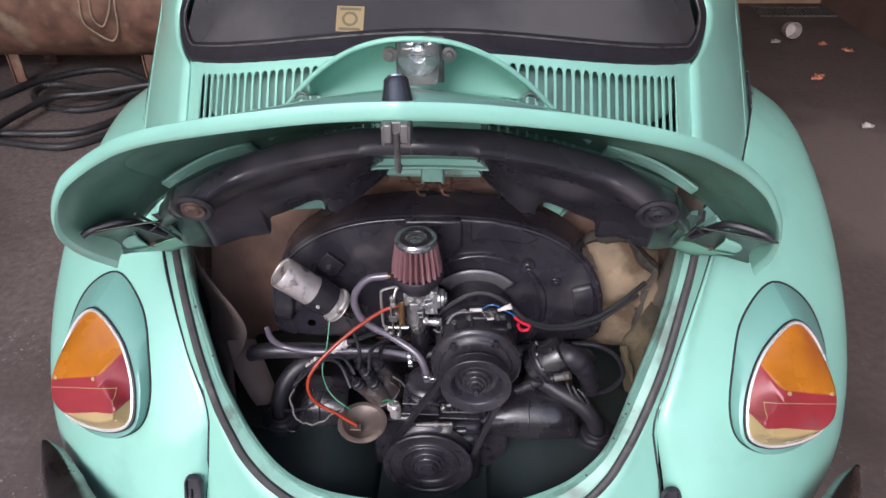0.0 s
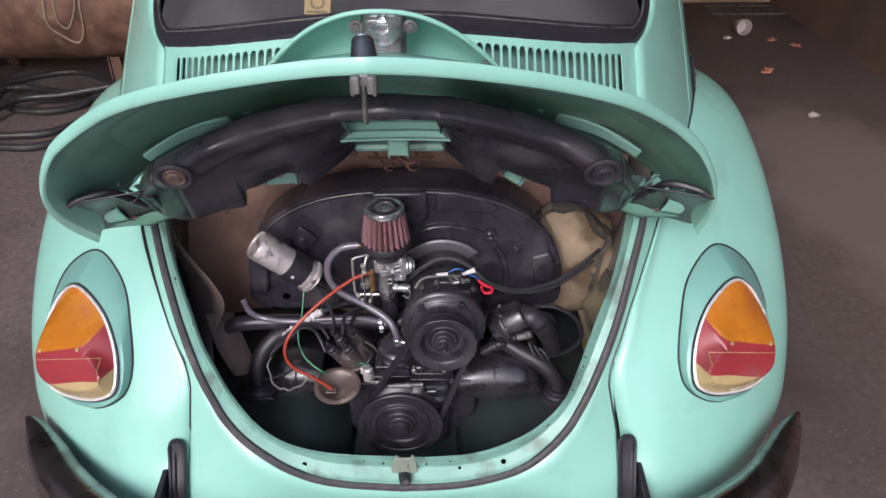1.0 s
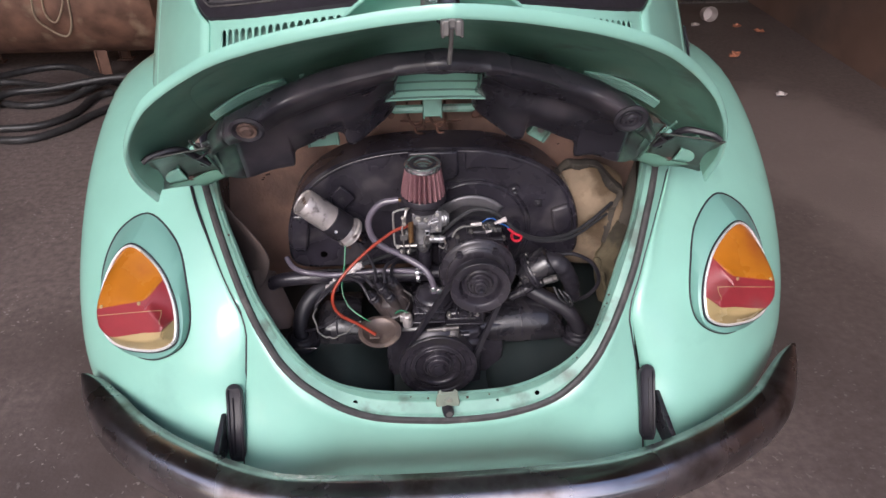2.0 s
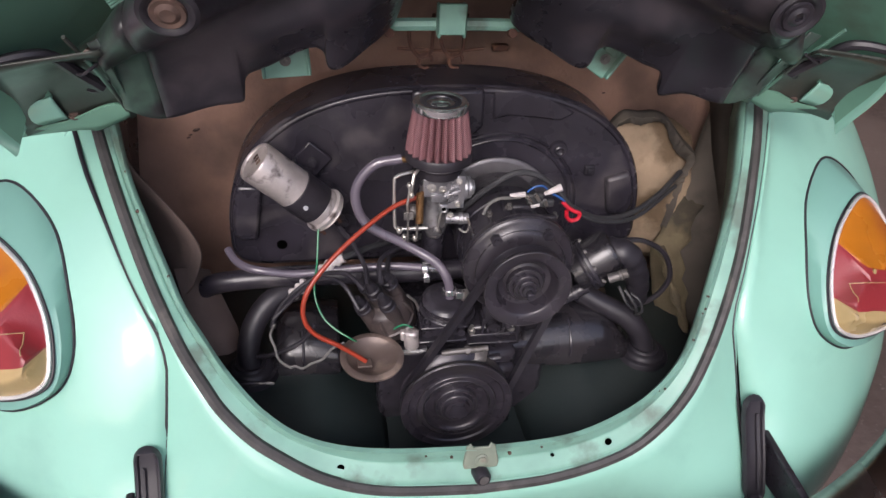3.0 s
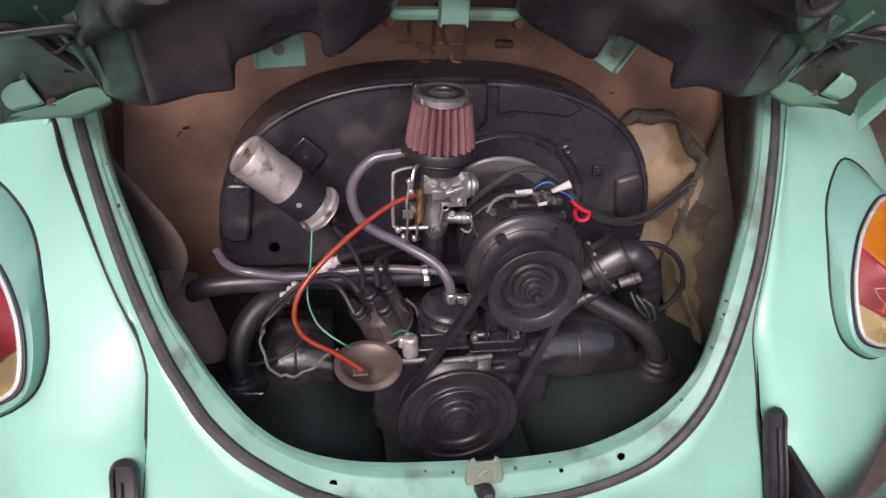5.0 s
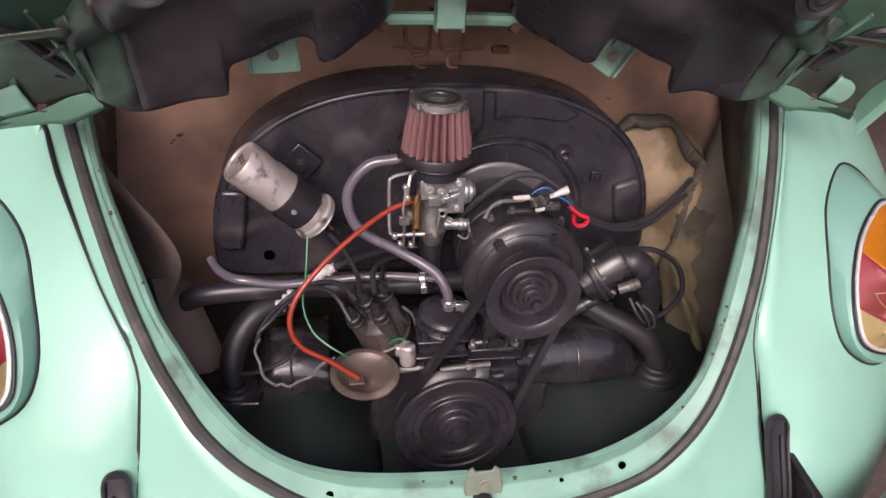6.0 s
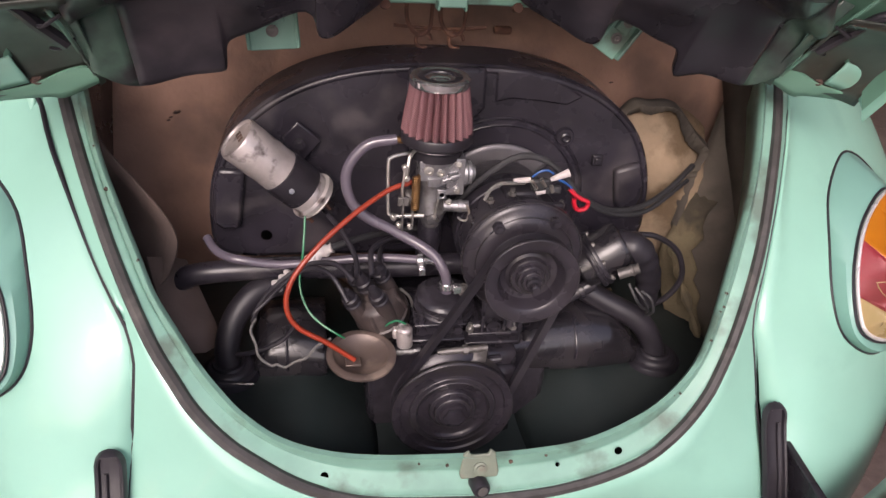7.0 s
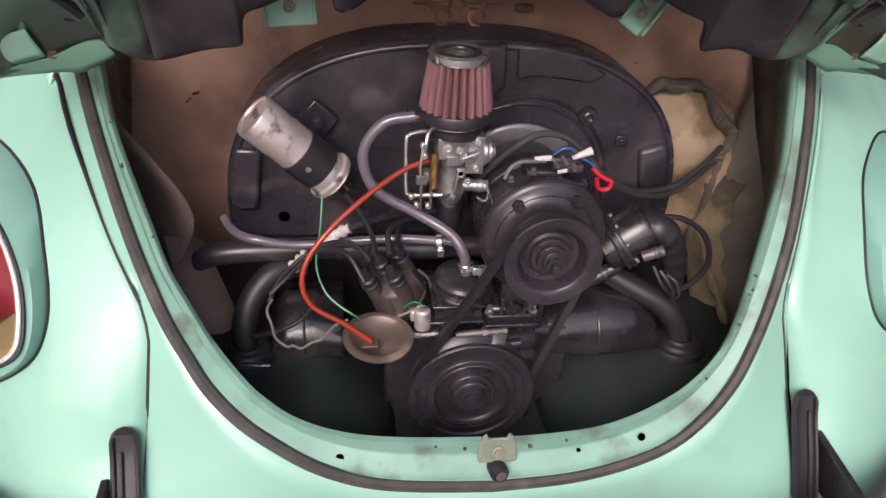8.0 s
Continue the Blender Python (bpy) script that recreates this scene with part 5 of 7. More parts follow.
        rows.append([(ix + (0.56 - ix) * f, iy + (rear_y(0.54, min(z, 0.86)) + 0.05 - iy) * f + 0.02 * math.sin(f * 3.1), z) for f in np.linspace(0, 1, 8)])
    part("side_board", sheet(rows), BOARD_SIDE, car, "dark olive side board", thick=0.004)
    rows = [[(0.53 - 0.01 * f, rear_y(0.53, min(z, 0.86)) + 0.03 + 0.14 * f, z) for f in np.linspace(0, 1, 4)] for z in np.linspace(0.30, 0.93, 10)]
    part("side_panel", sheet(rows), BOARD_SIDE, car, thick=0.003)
    rng = random.Random(4)
    rows = []
    for i in range(15):
        v = i / 14
        row = []
        for k in range(13):
            u = k / 12
            x = 0.325 + 0.155 * u + 0.05 * (1 - v) * u
            z = 0.50 + 0.297 * v - 0.03 * (u - 0.40) ** 2 * 4 * v
            row.append((x, 0.515 - 0.028 * math.sin(u * 3.1) * math.sin(v * 3.0) - 0.05 * (1 - v) * u + rng.uniform(-0.004, 0.004), z))
        rows.append(row)
    part("insulation_wool", sheet(rows), WOOL, car, "torn yellowed insulation wool", thick=0.006)
    path = smooth_line([(0.318, 0.508, 0.768), (0.326, 0.505, 0.786), (0.340, 0.500, 0.801), (0.366, 0.502, 0.797), (0.392, 0.500, 0.799), (0.416, 0.498, 0.790), (0.438, 0.492, 0.766), (0.458, 0.490, 0.744), (0.480, 0.486, 0.722), (0.468, 0.480, 0.692), (0.462, 0.478, 0.668), (0.455, 0.474, 0.62), (0.444, 0.47, 0.57)], 5)
    mid = Vector((0.41, 0.50, 0.66))
    rows = []
    for p in path:
        d = (p - mid).normalized()
        w = 0.003 + 0.004 * math.sin(31 * p.x + 90 * p.z) + rng.uniform(0, 0.003) + 0.008 * math.exp(-((p.x - 0.350) / 0.022) ** 2) * (p.z > 0.77) + 0.016 * max(0, min(1, (p.x - 0.41) / 0.03))
        rows.append([p - d * w + Vector((0, -0.004 - rng.uniform(0, 0.006), 0)), p + Vector((0, -0.006 - rng.uniform(0, 0.006), 0)), p + d * 0.004 + Vector((0, 0.002, 0)), p + d * 0.006 + Vector((0, 0.012, 0))])
    part("torn_edge", sheet(rows), BOARD_SIDE, car, "curled dark torn edge of the board", thick=0.002)
    rows = []
    for z in np.linspace(0.40, 0.64, 12):
        ix, iy = (lerp_list([(e[0], e[k]) for e in inner_edge], z) for k in (1, 2))
        rows.append([(ix + (0.56 - ix) * f, iy + (rear_y(0.54, min(z, 0.86)) + 0.05 - iy) * f + 0.02 * math.sin(f * 3.1) - 0.007 - rng.uniform(0, 0.006), z + rng.uniform(-0.004, 0.004)) for f in np.linspace(-0.05, 0.30 + rng.uniform(-0.06, 0.06), 8)])
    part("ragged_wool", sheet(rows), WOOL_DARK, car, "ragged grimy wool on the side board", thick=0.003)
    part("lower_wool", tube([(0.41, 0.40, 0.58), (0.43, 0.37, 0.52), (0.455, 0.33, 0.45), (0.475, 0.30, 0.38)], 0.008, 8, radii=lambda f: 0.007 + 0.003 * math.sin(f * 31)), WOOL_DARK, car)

    # catch plate and stop in the middle of the flange, holes beside it
    cp = prism([(-0.025, 0.438), (0.025, 0.438), (0.027, 0.446), (0.022, 0.474), (0.015, 0.480), (0.012, 0.473), (-0.012, 0.473), (-0.015, 0.480), (-0.022, 0.474), (-0.027, 0.446)], 0, 0.005)
    cp.transform(Matrix.Translation((0.006, 0.0500, 0)) @ Matrix.Translation((0, 0, 0.445)) @ Matrix.Rotation(radians(-17), 4, "X") @ Matrix.Translation((0, 0, -0.445)))
    plate = part("catch_plate", cp, PLATE, car, "worn beige lid catch plate", bevel=0.002)
    part("bolt", lathe([(0, 0), (0.010, 0), (0.010, 0.002), (0.0065, 0.003), (0.0065, 0.005), (0, 0.006)], along((0.007, 0.0520, 0.452), (0.007, 0.034, 0.458)), 12), PLATE, plate)
    stop = part("rubber_stop", lathe([(0, 0), (0.011, 0), (0.0125, 0.004), (0.0125, 0.022), (0.010, 0.026), (0, 0.026)], along((0.004, 0.056, 0.428), (0.008, 0.030, 0.432)), 20), RUBBER, car, "small black rubber lid stop")
    part("stop_pin", lathe([(0, 0), (0.0075, 0), (0.0070, 0.001), (0, 0.001)], along((0.0080, 0.0300, 0.432), (0.0084, 0.028, 0.4323)), 16), STEEL_DULL, stop)
    crack = [(0.288, 0.420), (0.293, 0.412), (0.300, 0.409), (0.312, 0.410), (0.318, 0.409), (0.322, 0.411)]
    part("paint_crack", tube([(x, rear_y(x, z) - 0.0005, z) for x, z in crack], 0.0011, 5), RUST, car, "thin rusty crack in the paint")
    rng = random.Random(11)
    ring = mirrored(FLANGE_L, FLANGE_R)
    for k in range(13):
        x, z = ring[rng.randrange(6, len(ring) - 6)]
        z -= rng.uniform(0.0, 0.012)
        y = rear_y(x, z) + 0.0115
        n = 7
        bm = bmesh.new()
        size = rng.uniform(0.0012, 0.0030)
        vs = [bm.verts.new((x + size * rng.uniform(0.5, 1.4) * math.cos(i * 6.283 / n), y - 0.0015, z + size * rng.uniform(0.5, 1.4) * math.sin(i * 6.283 / n))) for i in range(n)]
        bm.faces.new(vs)
        part("paint_chip", bm, RUST_DARK, car, thick=0.003)
    for x, z in ((-0.199, 0.453), (0.208, 0.455), (0.118, 0.446)):
        part("drain_hole", lathe([(0, 0), (0.0055 if abs(x) > 0.15 else 0.003, 0), (0.0055 if abs(x) > 0.15 else 0.003, 0.0016), (0, 0.0016)], along((x, rear_y(x, z) + 0.0105, z - 0.004), (x, rear_y(x, z) - 0.02, z + 0.008)), 14), VOID, car)


build_bay(car)


# ---- the engine ----
def ellipse_line(a, b, zc, n, x):
    return zc + b * max(0, 1 - (abs(x) / a) ** n) ** (1 / n)


def build_engine():
    eng = thing("engine", "black air-cooled boxer engine with a wide fan housing", "engine", (0, 0.4, 0.32))

    # fan housing
    top = [(x, ellipse_line(0.366, 0.283, 0.60, 2.58, x)) for x in -0.366 * np.cos(np.linspace(0, math.pi, 61))]
    low = [(0.366, 0.60), (0.363, 0.585), (0.352, 0.570), (0.335, 0.562), (0.30, 0.558), (-0.30, 0.558), (-0.335, 0.562), (-0.352, 0.570), (-0.363, 0.585), (-0.366, 0.60)]
    outline = [(float(a), float(b)) for a, b in top[1:-1]] + low
    sh = part("fan_housing", prism(outline, 0.432, 0.548), BLACK, eng, "satin black pressed-steel fan housing", bevel=0.010)
    rim = [(x * 0.975, 0.4335, (z - 0.6) * 0.978 + 0.6) for x, z in outline if z > 0.62]
    part("pressed_rib", tube(rim, 0.0050, 10, 0), BLACK, sh)
    part("raised_panel", prism([(-0.062, 0.880), (0.056, 0.881), (0.0585, 0.820), (0.052, 0.808), (0.030, 0.800), (-0.045, 0.800), (-0.060, 0.812)], 0.422, 0.440), BLACK, sh, "raised pressing in the middle of the housing", bevel=0.006)
    part("raised_panel", prism([(0.072, 0.879), (0.12, 0.877), (0.17, 0.862), (0.215, 0.836), (0.19, 0.822), (0.145, 0.828), (0.100, 0.832), (0.074, 0.826)], 0.4285, 0.440), BLACK, sh, bevel=0.004)
    for s, lug in ((-1, ((0.303, 0.722), (0.345, 0.724), (0.356, 0.66), (0.357, 0.630), (0.345, 0.618), (0.318, 0.620))), (1, ((0.287, 0.714), (0.329, 0.727), (0.340, 0.700), (0.346, 0.664), (0.338, 0.640), (0.300, 0.645)))):
        part("stamped_lug", prism([(s * x, z) for x, z in lug], 0.418, 0.436), BLACK, sh, bevel=0.006)
    part("hole", lathe([(0, 0), (0.009, 0), (0.009, 0.0015), (0, 0.0015)], facing_back(-0.280, 0.4312, 0.602), 20), VOID, sh)
    part("nut", join(block((0.246, 0.424, 0.721), (0.264, 0.433, 0.739)), block((0.250, 0.420, 0.725), (0.260, 0.426, 0.735))), CAST, sh, bevel=0.0015)
    for x, z in ((-0.020, 0.770), (0.095, 0.846), (0.190, 0.690)):
        part("dimple", lathe([(0, 0.0018), (0.003, 0.0015), (0.0042, 0)], facing_back(x, 0.4318, z), 12), BLACK, sh)
    # fan ring: a pressed step, a flat and a raised inner bead
    fx, fz = 0.092, 0.655
    part("fan_ring", lathe([(0.150, -0.001), (0.149, 0.003), (0.147, 0.0046), (0.145, 0.003), (0.143, 0.0006), (0.139, 0.0006), (0.1375, 0.003), (0.1355, 0.0042), (0.1335, 0.003), (0.132, 0.0008), (0.108, 0.0006), (0.07, 0.0006)], facing_back(fx, 0.432, fz), 96), BLACK, sh, "raised ring round the fan")
    for a in (49, 137, 228, 318):
        c, d = Vector((fx, 0, fz)), Vector((math.cos(radians(a)), 0, math.sin(radians(a))))
        p = c + d * 0.154
        ear = part("ring_ear", lathe([(0, -0.004), (0.0155, -0.004), (0.015, 0.006), (0.013, 0.0085), (0.0, 0.0085)], facing_back(p.x, 0.432, p.z), 20), BLACK, sh)
        part("screw", lathe([(0, 0), (0.0085, 0), (0.0085, 0.003), (0.006, 0.0045), (0.004, 0.0030), (0, 0.0030)], facing_back(p.x, 0.4235, p.z), 14), CAST, ear)
    pl = []
    for a in np.linspace(radians(42), radians(138), 22):
        pl.append([(fx - 0.004 + r * math.cos(a), 0.424, fz - 0.002 + r * math.sin(a)) for r in (0.070, 0.084, 0.098, 0.108)])
    part("backing_plate", sheet(pl), FAN_PLATE, sh, "bare grey crescent of the fan plate", thick=0.004)

    # generator, its pulley and belt
    gx, gz = 0.088, 0.660
    gen = part("generator", lathe([(0.0, 0), (0.078, 0), (0.080, 0.01), (0.080, 0.05), (0.0815, 0.052), (0.0815, 0.060), (0.080, 0.062), (0.080, 0.15), (0.074, 0.165), (0.0, 0.166)], facing_back(gx, 0.415, gz), 64), BLACK_MATT, eng, "black generator on its stand")
    for a in (70, 96, 122, 148):
        c, d = Vector((gx, 0, gz)), Vector((math.cos(radians(a)), 0, math.sin(radians(a))))
        p = c + d * 0.0795
        part("vent_rib", rod((p.x, 0.262, p.z), (p.x, 0.300, p.z), 0.0042, 8), BLACK_MATT, gen)
    part("end_plate", lathe([(0.0, 0), (0.083, 0), (0.088, 0.003), (0.0885, 0.010), (0.086, 0.015), (0.080, 0.018), (0.073, 0.0195), (0.070, 0.023), (0.062, 0.0265), (0.050, 0.028), (0, 0.028)], facing_back(gx - 0.001, 0.252, gz + 0.006), 72), PULLEY, gen, "black end cover of the generator")
    part("strap", lathe([(0.0815, 0), (0.0835, 0.002), (0.0835, 0.022), (0.0815, 0.024), (0.0805, 0.012), (0.0815, 0)], facing_back(gx, 0.34, gz), 56), BLACK, gen)
    for a in (128, 60, 245):
        x, z = gx + 0.071 * math.cos(radians(a)), gz + 0.006 + 0.071 * math.sin(radians(a))
        part("bolt", lathe([(0, 0), (0.009, 0), (0.009, 0.008), (0.005, 0.008), (0.005, 0.013), (0, 0.013)], facing_back(x, 0.232, z), 6), CAST, gen)
    part("terminal_block", block((0.066, 0.285, 0.733), (0.118, 0.33, 0.746)), BLACK_MATT, gen, bevel=0.004)
    for x, y, z in ((0.044, 0.285, 0.731), (0.150, 0.285, 0.722), (0.074, 0.282, 0.744)):
        part("terminal", lathe([(0, 0), (0.006, 0), (0.006, 0.005), (0.0035, 0.005), (0.0035, 0.010), (0, 0.010)], Matrix.Translation((x, y, z)), 6), STEEL_DULL, gen)
    part("regulator_plate", block((0.108, 0.262, 0.726), (0.146, 0.272, 0.738)), BLACK_MATT, gen, bevel=0.002)
    pulley = part("pulley", lathe([(0.0, 0), (0.058, 0), (0.0645, 0.004), (0.060, 0.010), (0.054, 0.014), (0.060, 0.020), (0.0665, 0.0245), (0.0672, 0.0285), (0.0655, 0.0305), (0.0575, 0.0290), (0.0490, 0.0275), (0.0470, 0.0255), (0.0440, 0.0150), (0.0405, 0.0085), (0.0330, 0.0065), (0.0290, 0.0085), (0.0275, 0.0155), (0.0262, 0.0170), (0.0215, 0.0172), (0.0205, 0.0225), (0.0190, 0.0240), (0.0150, 0.0243), (0.0140, 0.0300), (0.0, 0.0310)], facing_back(gx, 0.213, gz), 72), PULLEY, gen, "black dished generator pulley with a stepped hub")
    part("pulley_nut", lathe([(0, 0), (0.0100, 0), (0.0100, 0.007), (0.0066, 0.008), (0.0066, 0.018), (0.005, 0.020), (0, 0.020)], facing_back(gx, 0.183, gz), 18), CAST, pulley)

    cx, cz = -0.008, 0.438
    crank_front = 0.1750
    crank = part("crank_pulley", lathe([(0, 0), (0.082, 0), (0.090, 0.006), (0.084, 0.014), (0.078, 0.018), (0.084, 0.023), (0.0915, 0.030), (0.0925, 0.036), (0.0905, 0.0385), (0.080, 0.0375), (0.078, 0.0345), (0.074, 0.0335), (0.066, 0.0335), (0.0645, 0.0365), (0.0615, 0.0375), (0.0555, 0.0375), (0.054, 0.0335), (0.050, 0.0300), (0.0365, 0.0285), (0.0350, 0.0335), (0.0330, 0.0345), (0.0290, 0.0345), (0.0275, 0.0405), (0.0255, 0.0415), (0.0215, 0.0415), (0.0205, 0.0480), (0.0, 0.0490)], facing_back(cx, 0.213, cz), 96), PULLEY, eng, "black ribbed crankshaft pulley")
    part("crank_bolt", lathe([(0, 0), (0.017, 0), (0.017, 0.010), (0.012, 0.012), (0, 0.012)], facing_back(cx, 0.170, cz), 6), CAST, crank)
    # thin lighter ring drawn as the light arc on a rim edge
    def edge_ring(x, y, z, r, parent):
        part("rim_edge", tube([(x + r * math.cos(t), y, z + r * math.sin(t)) for t in np.linspace(0, 2 * math.pi, 72, endpoint=False)], 0.0010, 6, 0, closed=True), RIM_GLINT, parent, "bright ring for the glint on the rim")
    for r, dy in ((0.0912, -0.0003), (0.0640, 0.0012), (0.0560, 0.0003), (0.0340, 0.0032), (0.0266, -0.0038)):
        edge_ring(cx, crank_front + dy, cz, r, crank)
    for r, y in ((0.0664, 0.1828), (0.0268, 0.1962), (0.0198, 0.1892), (0.0145, 0.1832)):
        edge_ring(gx, y, gz, r, pulley)
    for r, y in ((0.0872, 0.2385), (0.0705, 0.2290)):
        edge_ring(gx - 0.001, y, gz + 0.006, r, gen)
    # belt: two straights and two arcs
    r1, r2 = 0.060, 0.083
    d = Vector((gx - cx, gz - cz))
    base, off = math.atan2(d.y, d.x), math.acos((r2 - r1) / d.length)
    pts = [(gx + r1 * math.cos(a), gz + r1 * math.sin(a)) for a in np.linspace(base - off, base + off, 24)]
    pts += [(cx + r2 * math.cos(a), cz + r2 * math.sin(a)) for a in np.linspace(base + off, base - off + 2 * math.pi, 30)]
    bm, ring = bmesh.new(), []
    for i, (x, z) in enumerate(pts):
        q, o = pts[(i + 1) % len(pts)], pts[i - 1]
        n = Vector((q[1] - o[1], -(q[0] - o[0]))).normalized()
        ring.append([bm.verts.new((x + n.x * k, y, z + n.y * k)) for k, y in ((0.005, 0.192), (0.005, 0.206), (-0.005, 0.204), (-0.005, 0.194))])
    for i in range(len(ring)):
        a, b = ring[i], ring[(i + 1) % len(ring)]
        for k in range(4):
            bm.faces.new((a[k], a[(k + 1) % 4], b[(k + 1) % 4], b[k]))
    part("fan_belt", bm, RUBBER, eng, "worn black rubber V-belt")

    # stand, crankcase, cylinder tins
    st = join(block((0.022, 0.245, 0.50), (0.108, 0.34, 0.545)), block((0.04, 0.25, 0.54), (0.13, 0.36, 0.60)))
    stand = part("generator_stand", st, CAST, eng, "black cast generator stand", bevel=0.006)
    for i in range(6):
        part("cast_mark", block((0.024 + i * 0.0112, 0.2395, 0.5105), (0.0305 + i * 0.0112, 0.2455, 0.5175 - 0.002 * (i % 2))), CAST, stand, bevel=0.001)
    part("stand_flange", block((0.018, 0.233, 0.533), (0.096, 0.27, 0.538)), CAST, stand, bevel=0.0018)
    part("stand_flange", block((0.014, 0.230, 0.518), (0.098, 0.262, 0.523)), CAST, stand, bevel=0.0018)
    for x in (0.022, 0.0885):
        part("stud", lathe([(0, 0), (0.0062, 0), (0.0062, 0.006), (0.0038, 0.006), (0.0038, 0.013), (0, 0.013)], Matrix.Translation((x, 0.241, 0.538)), 6), ZINC, stand)
    part("stand_boss", lathe([(0.0075, 0.004), (0.0085, 0.010), (0.0115, 0.010), (0.0120, 0.0), (0, 0), (0, 0.004), (0.0075, 0.004)], facing_back(0.0575, 0.245, 0.545), 20), CAST, stand)
    for x in (0.040, 0.0736):
        part("stand_rib", block((x - 0.0022, 0.236, 0.536), (x + 0.0022, 0.262, 0.566)), CAST, stand, bevel=0.001)
    brk = part("pulley_bracket", join(block((-0.035, 0.206, 0.494), (0.050, 0.226, 0.500)), block((-0.035, 0.216, 0.482), (0.050, 0.222, 0.516))), CAST, eng, "black steel bracket over the pulley", bevel=0.002)
    part("rod", lathe([(0, 0), (0.0035, 0), (0.0050, 0.010), (0.0050, 0.074), (0, 0.076)], along((-0.032, 0.206, 0.528), (0.045, 0.206, 0.5325)), 14), STEEL_DULL, brk, "dull steel rod")
    part("rod_nut", lathe([(0, 0), (0.0075, 0), (0.0075, 0.007), (0, 0.007)], along((0.006, 0.206, 0.5303), (0.013, 0.206, 0.5307)), 6), STEEL_DULL, brk)
    # lighter metal holds the sky reflection of this sloped patch
    part("bracket_plate", sheet([[(0.016 - 0.007 * f, 0.216 - 0.020 * f, 0.527 - 0.014 * f), (0.046 - 0.007 * f, 0.216 - 0.020 * f, 0.527 - 0.014 * f)] for f in np.linspace(0, 1, 4)]), STEEL_DULL, brk, "sloped plate in lighter steel for its sky reflection", thick=0.003)
    part("bolt", lathe([(0, 0), (0.006, 0), (0.006, 0.007), (0, 0.007)], facing_back(-0.012, 0.206, 0.514), 6), ZINC, brk)
    part("stand_web", tube([(0.088, 0.27, 0.60), (0.086, 0.255, 0.57), (0.086, 0.25, 0.54)], 0.014, 10), CAST, stand)
    filler = part("oil_filler", join(lathe([(0, 0), (0.046, 0), (0.0485, 0.003), (0.0485, 0.009), (0.045, 0.012), (0.043, 0.012), (0.0425, 0.017), (0.044, 0.018), (0.044, 0.023), (0.041, 0.026), (0.037, 0.030), (0.030, 0.0325), (0.012, 0.034), (0.012, 0.045), (0, 0.045)], along((-0.012, 0.285, 0.552), (-0.010, 0.280, 0.60)), 40), block((-0.058, 0.245, 0.515), (0.012, 0.32, 0.552))), CAST, eng, "black oil filler with a hose nipple", bevel=0.002)
    part("filler_spring", tube([(0.012 + 0.006 * math.cos(k * 0.9), 0.262 + 0.006 * math.sin(k * 0.9), 0.588 + k * 0.00055) for k in range(36)], 0.0014, 6, 0), STEEL_DULL, filler)
    part("filler_flange", block((-0.062, 0.238, 0.549), (0.016, 0.325, 0.554)), CAST, filler, bevel=0.002)
    part("filler_flange", block((-0.066, 0.232, 0.526), (0.014, 0.30, 0.531)), CAST, filler, bevel=0.002)
    for x in (-0.052, -0.024, 0.006):
        part("stud", lathe([(0, 0), (0.0075, 0), (0.0075, 0.006), (0.0045, 0.006), (0.0045, 0.014), (0, 0.014)], Matrix.Translation((x, 0.246, 0.554)), 6), CAST, filler)
    for x, z in ((-0.050, 0.54), (-0.045, 0.522), (0.004, 0.54)):
        part("bolt", lathe([(0, 0), (0.007, 0), (0.007, 0.007), (0, 0.007)], facing_back(x, 0.245, z), 6), CAST, filler)
    part("crankcase", join(block((-0.13, 0.25, 0.32), (0.16, 0.50, 0.50)), block((-0.05, 0.225, 0.47), (0.10, 0.27, 0.505)), block((-0.02, 0.215, 0.335), (0.10, 0.26, 0.48))), CAST, eng, "black finned crankcase", bevel=0.012)
    for x in (-0.02, 0.035):
        part("case_bolt", rod((x, 0.222, 0.492), (x + 0.035, 0.222, 0.496), 0.008, 10), CAST, eng)
    for s in (-1, 1):
        x0, x1 = (0.115, 0.305) if s > 0 else (-0.300, -0.190)
        drop, back = (0, 0) if s > 0 else (0.022, 0.035)
        rows = []
        for x in np.linspace(x0, x1, 17):
            f = (x - x0) / (x1 - x0)
            out = f if s > 0 else 1 - f
            g = 0.010 * math.sin(f * math.pi) - 0.030 * max(0, out - 0.82) * 5
            sag = 0.016 * math.sin(f * math.pi) + 0.010 * max(0, out - 0.7)
            rows.append([(x, y + back, z - drop) for y, z in ((0.300, 0.425), (0.252, 0.452 - sag * 0.6), (0.246, 0.468 - sag), (0.249, 0.484 + g * 0.3), (0.262, 0.500 + g * 0.7), (0.288, 0.513 + g), (0.325, 0.517 + g), (0.38, 0.505), (0.45, 0.46))])
        cyl = part("cylinder_tin", sheet(rows), GLOSS_BLACK, eng, "glossy black painted cylinder shroud", thick=0.004)
        part("tin_seam", tube([(x0 + (x1 - x0) * 0.45, y + back, z + 0.012 - drop) for y, z in ((0.2445, 0.456), (0.245, 0.474), (0.257, 0.492), (0.283, 0.508), (0.32, 0.514))], 0.0022, 6), BLACK, cyl)
        part("tin_screw", lathe([(0, 0), (0.005, 0), (0.004, 0.003), (0, 0.0035)], Matrix.Translation((x0 + (x1 - x0) * (0.82 if s > 0 else 0.2), 0.30 + back, 0.517 - drop)), 10), STEEL_DULL, cyl)
    for s in (-1, 1):
        rows = []
        for f in np.linspace(0, 1, 24):
            row = []
            for x in np.linspace(0.115, 0.47, 24):
                y = (max(0.095, rear_y(x, 0.43) + 0.036)) * (1 - f) + 0.60 * f
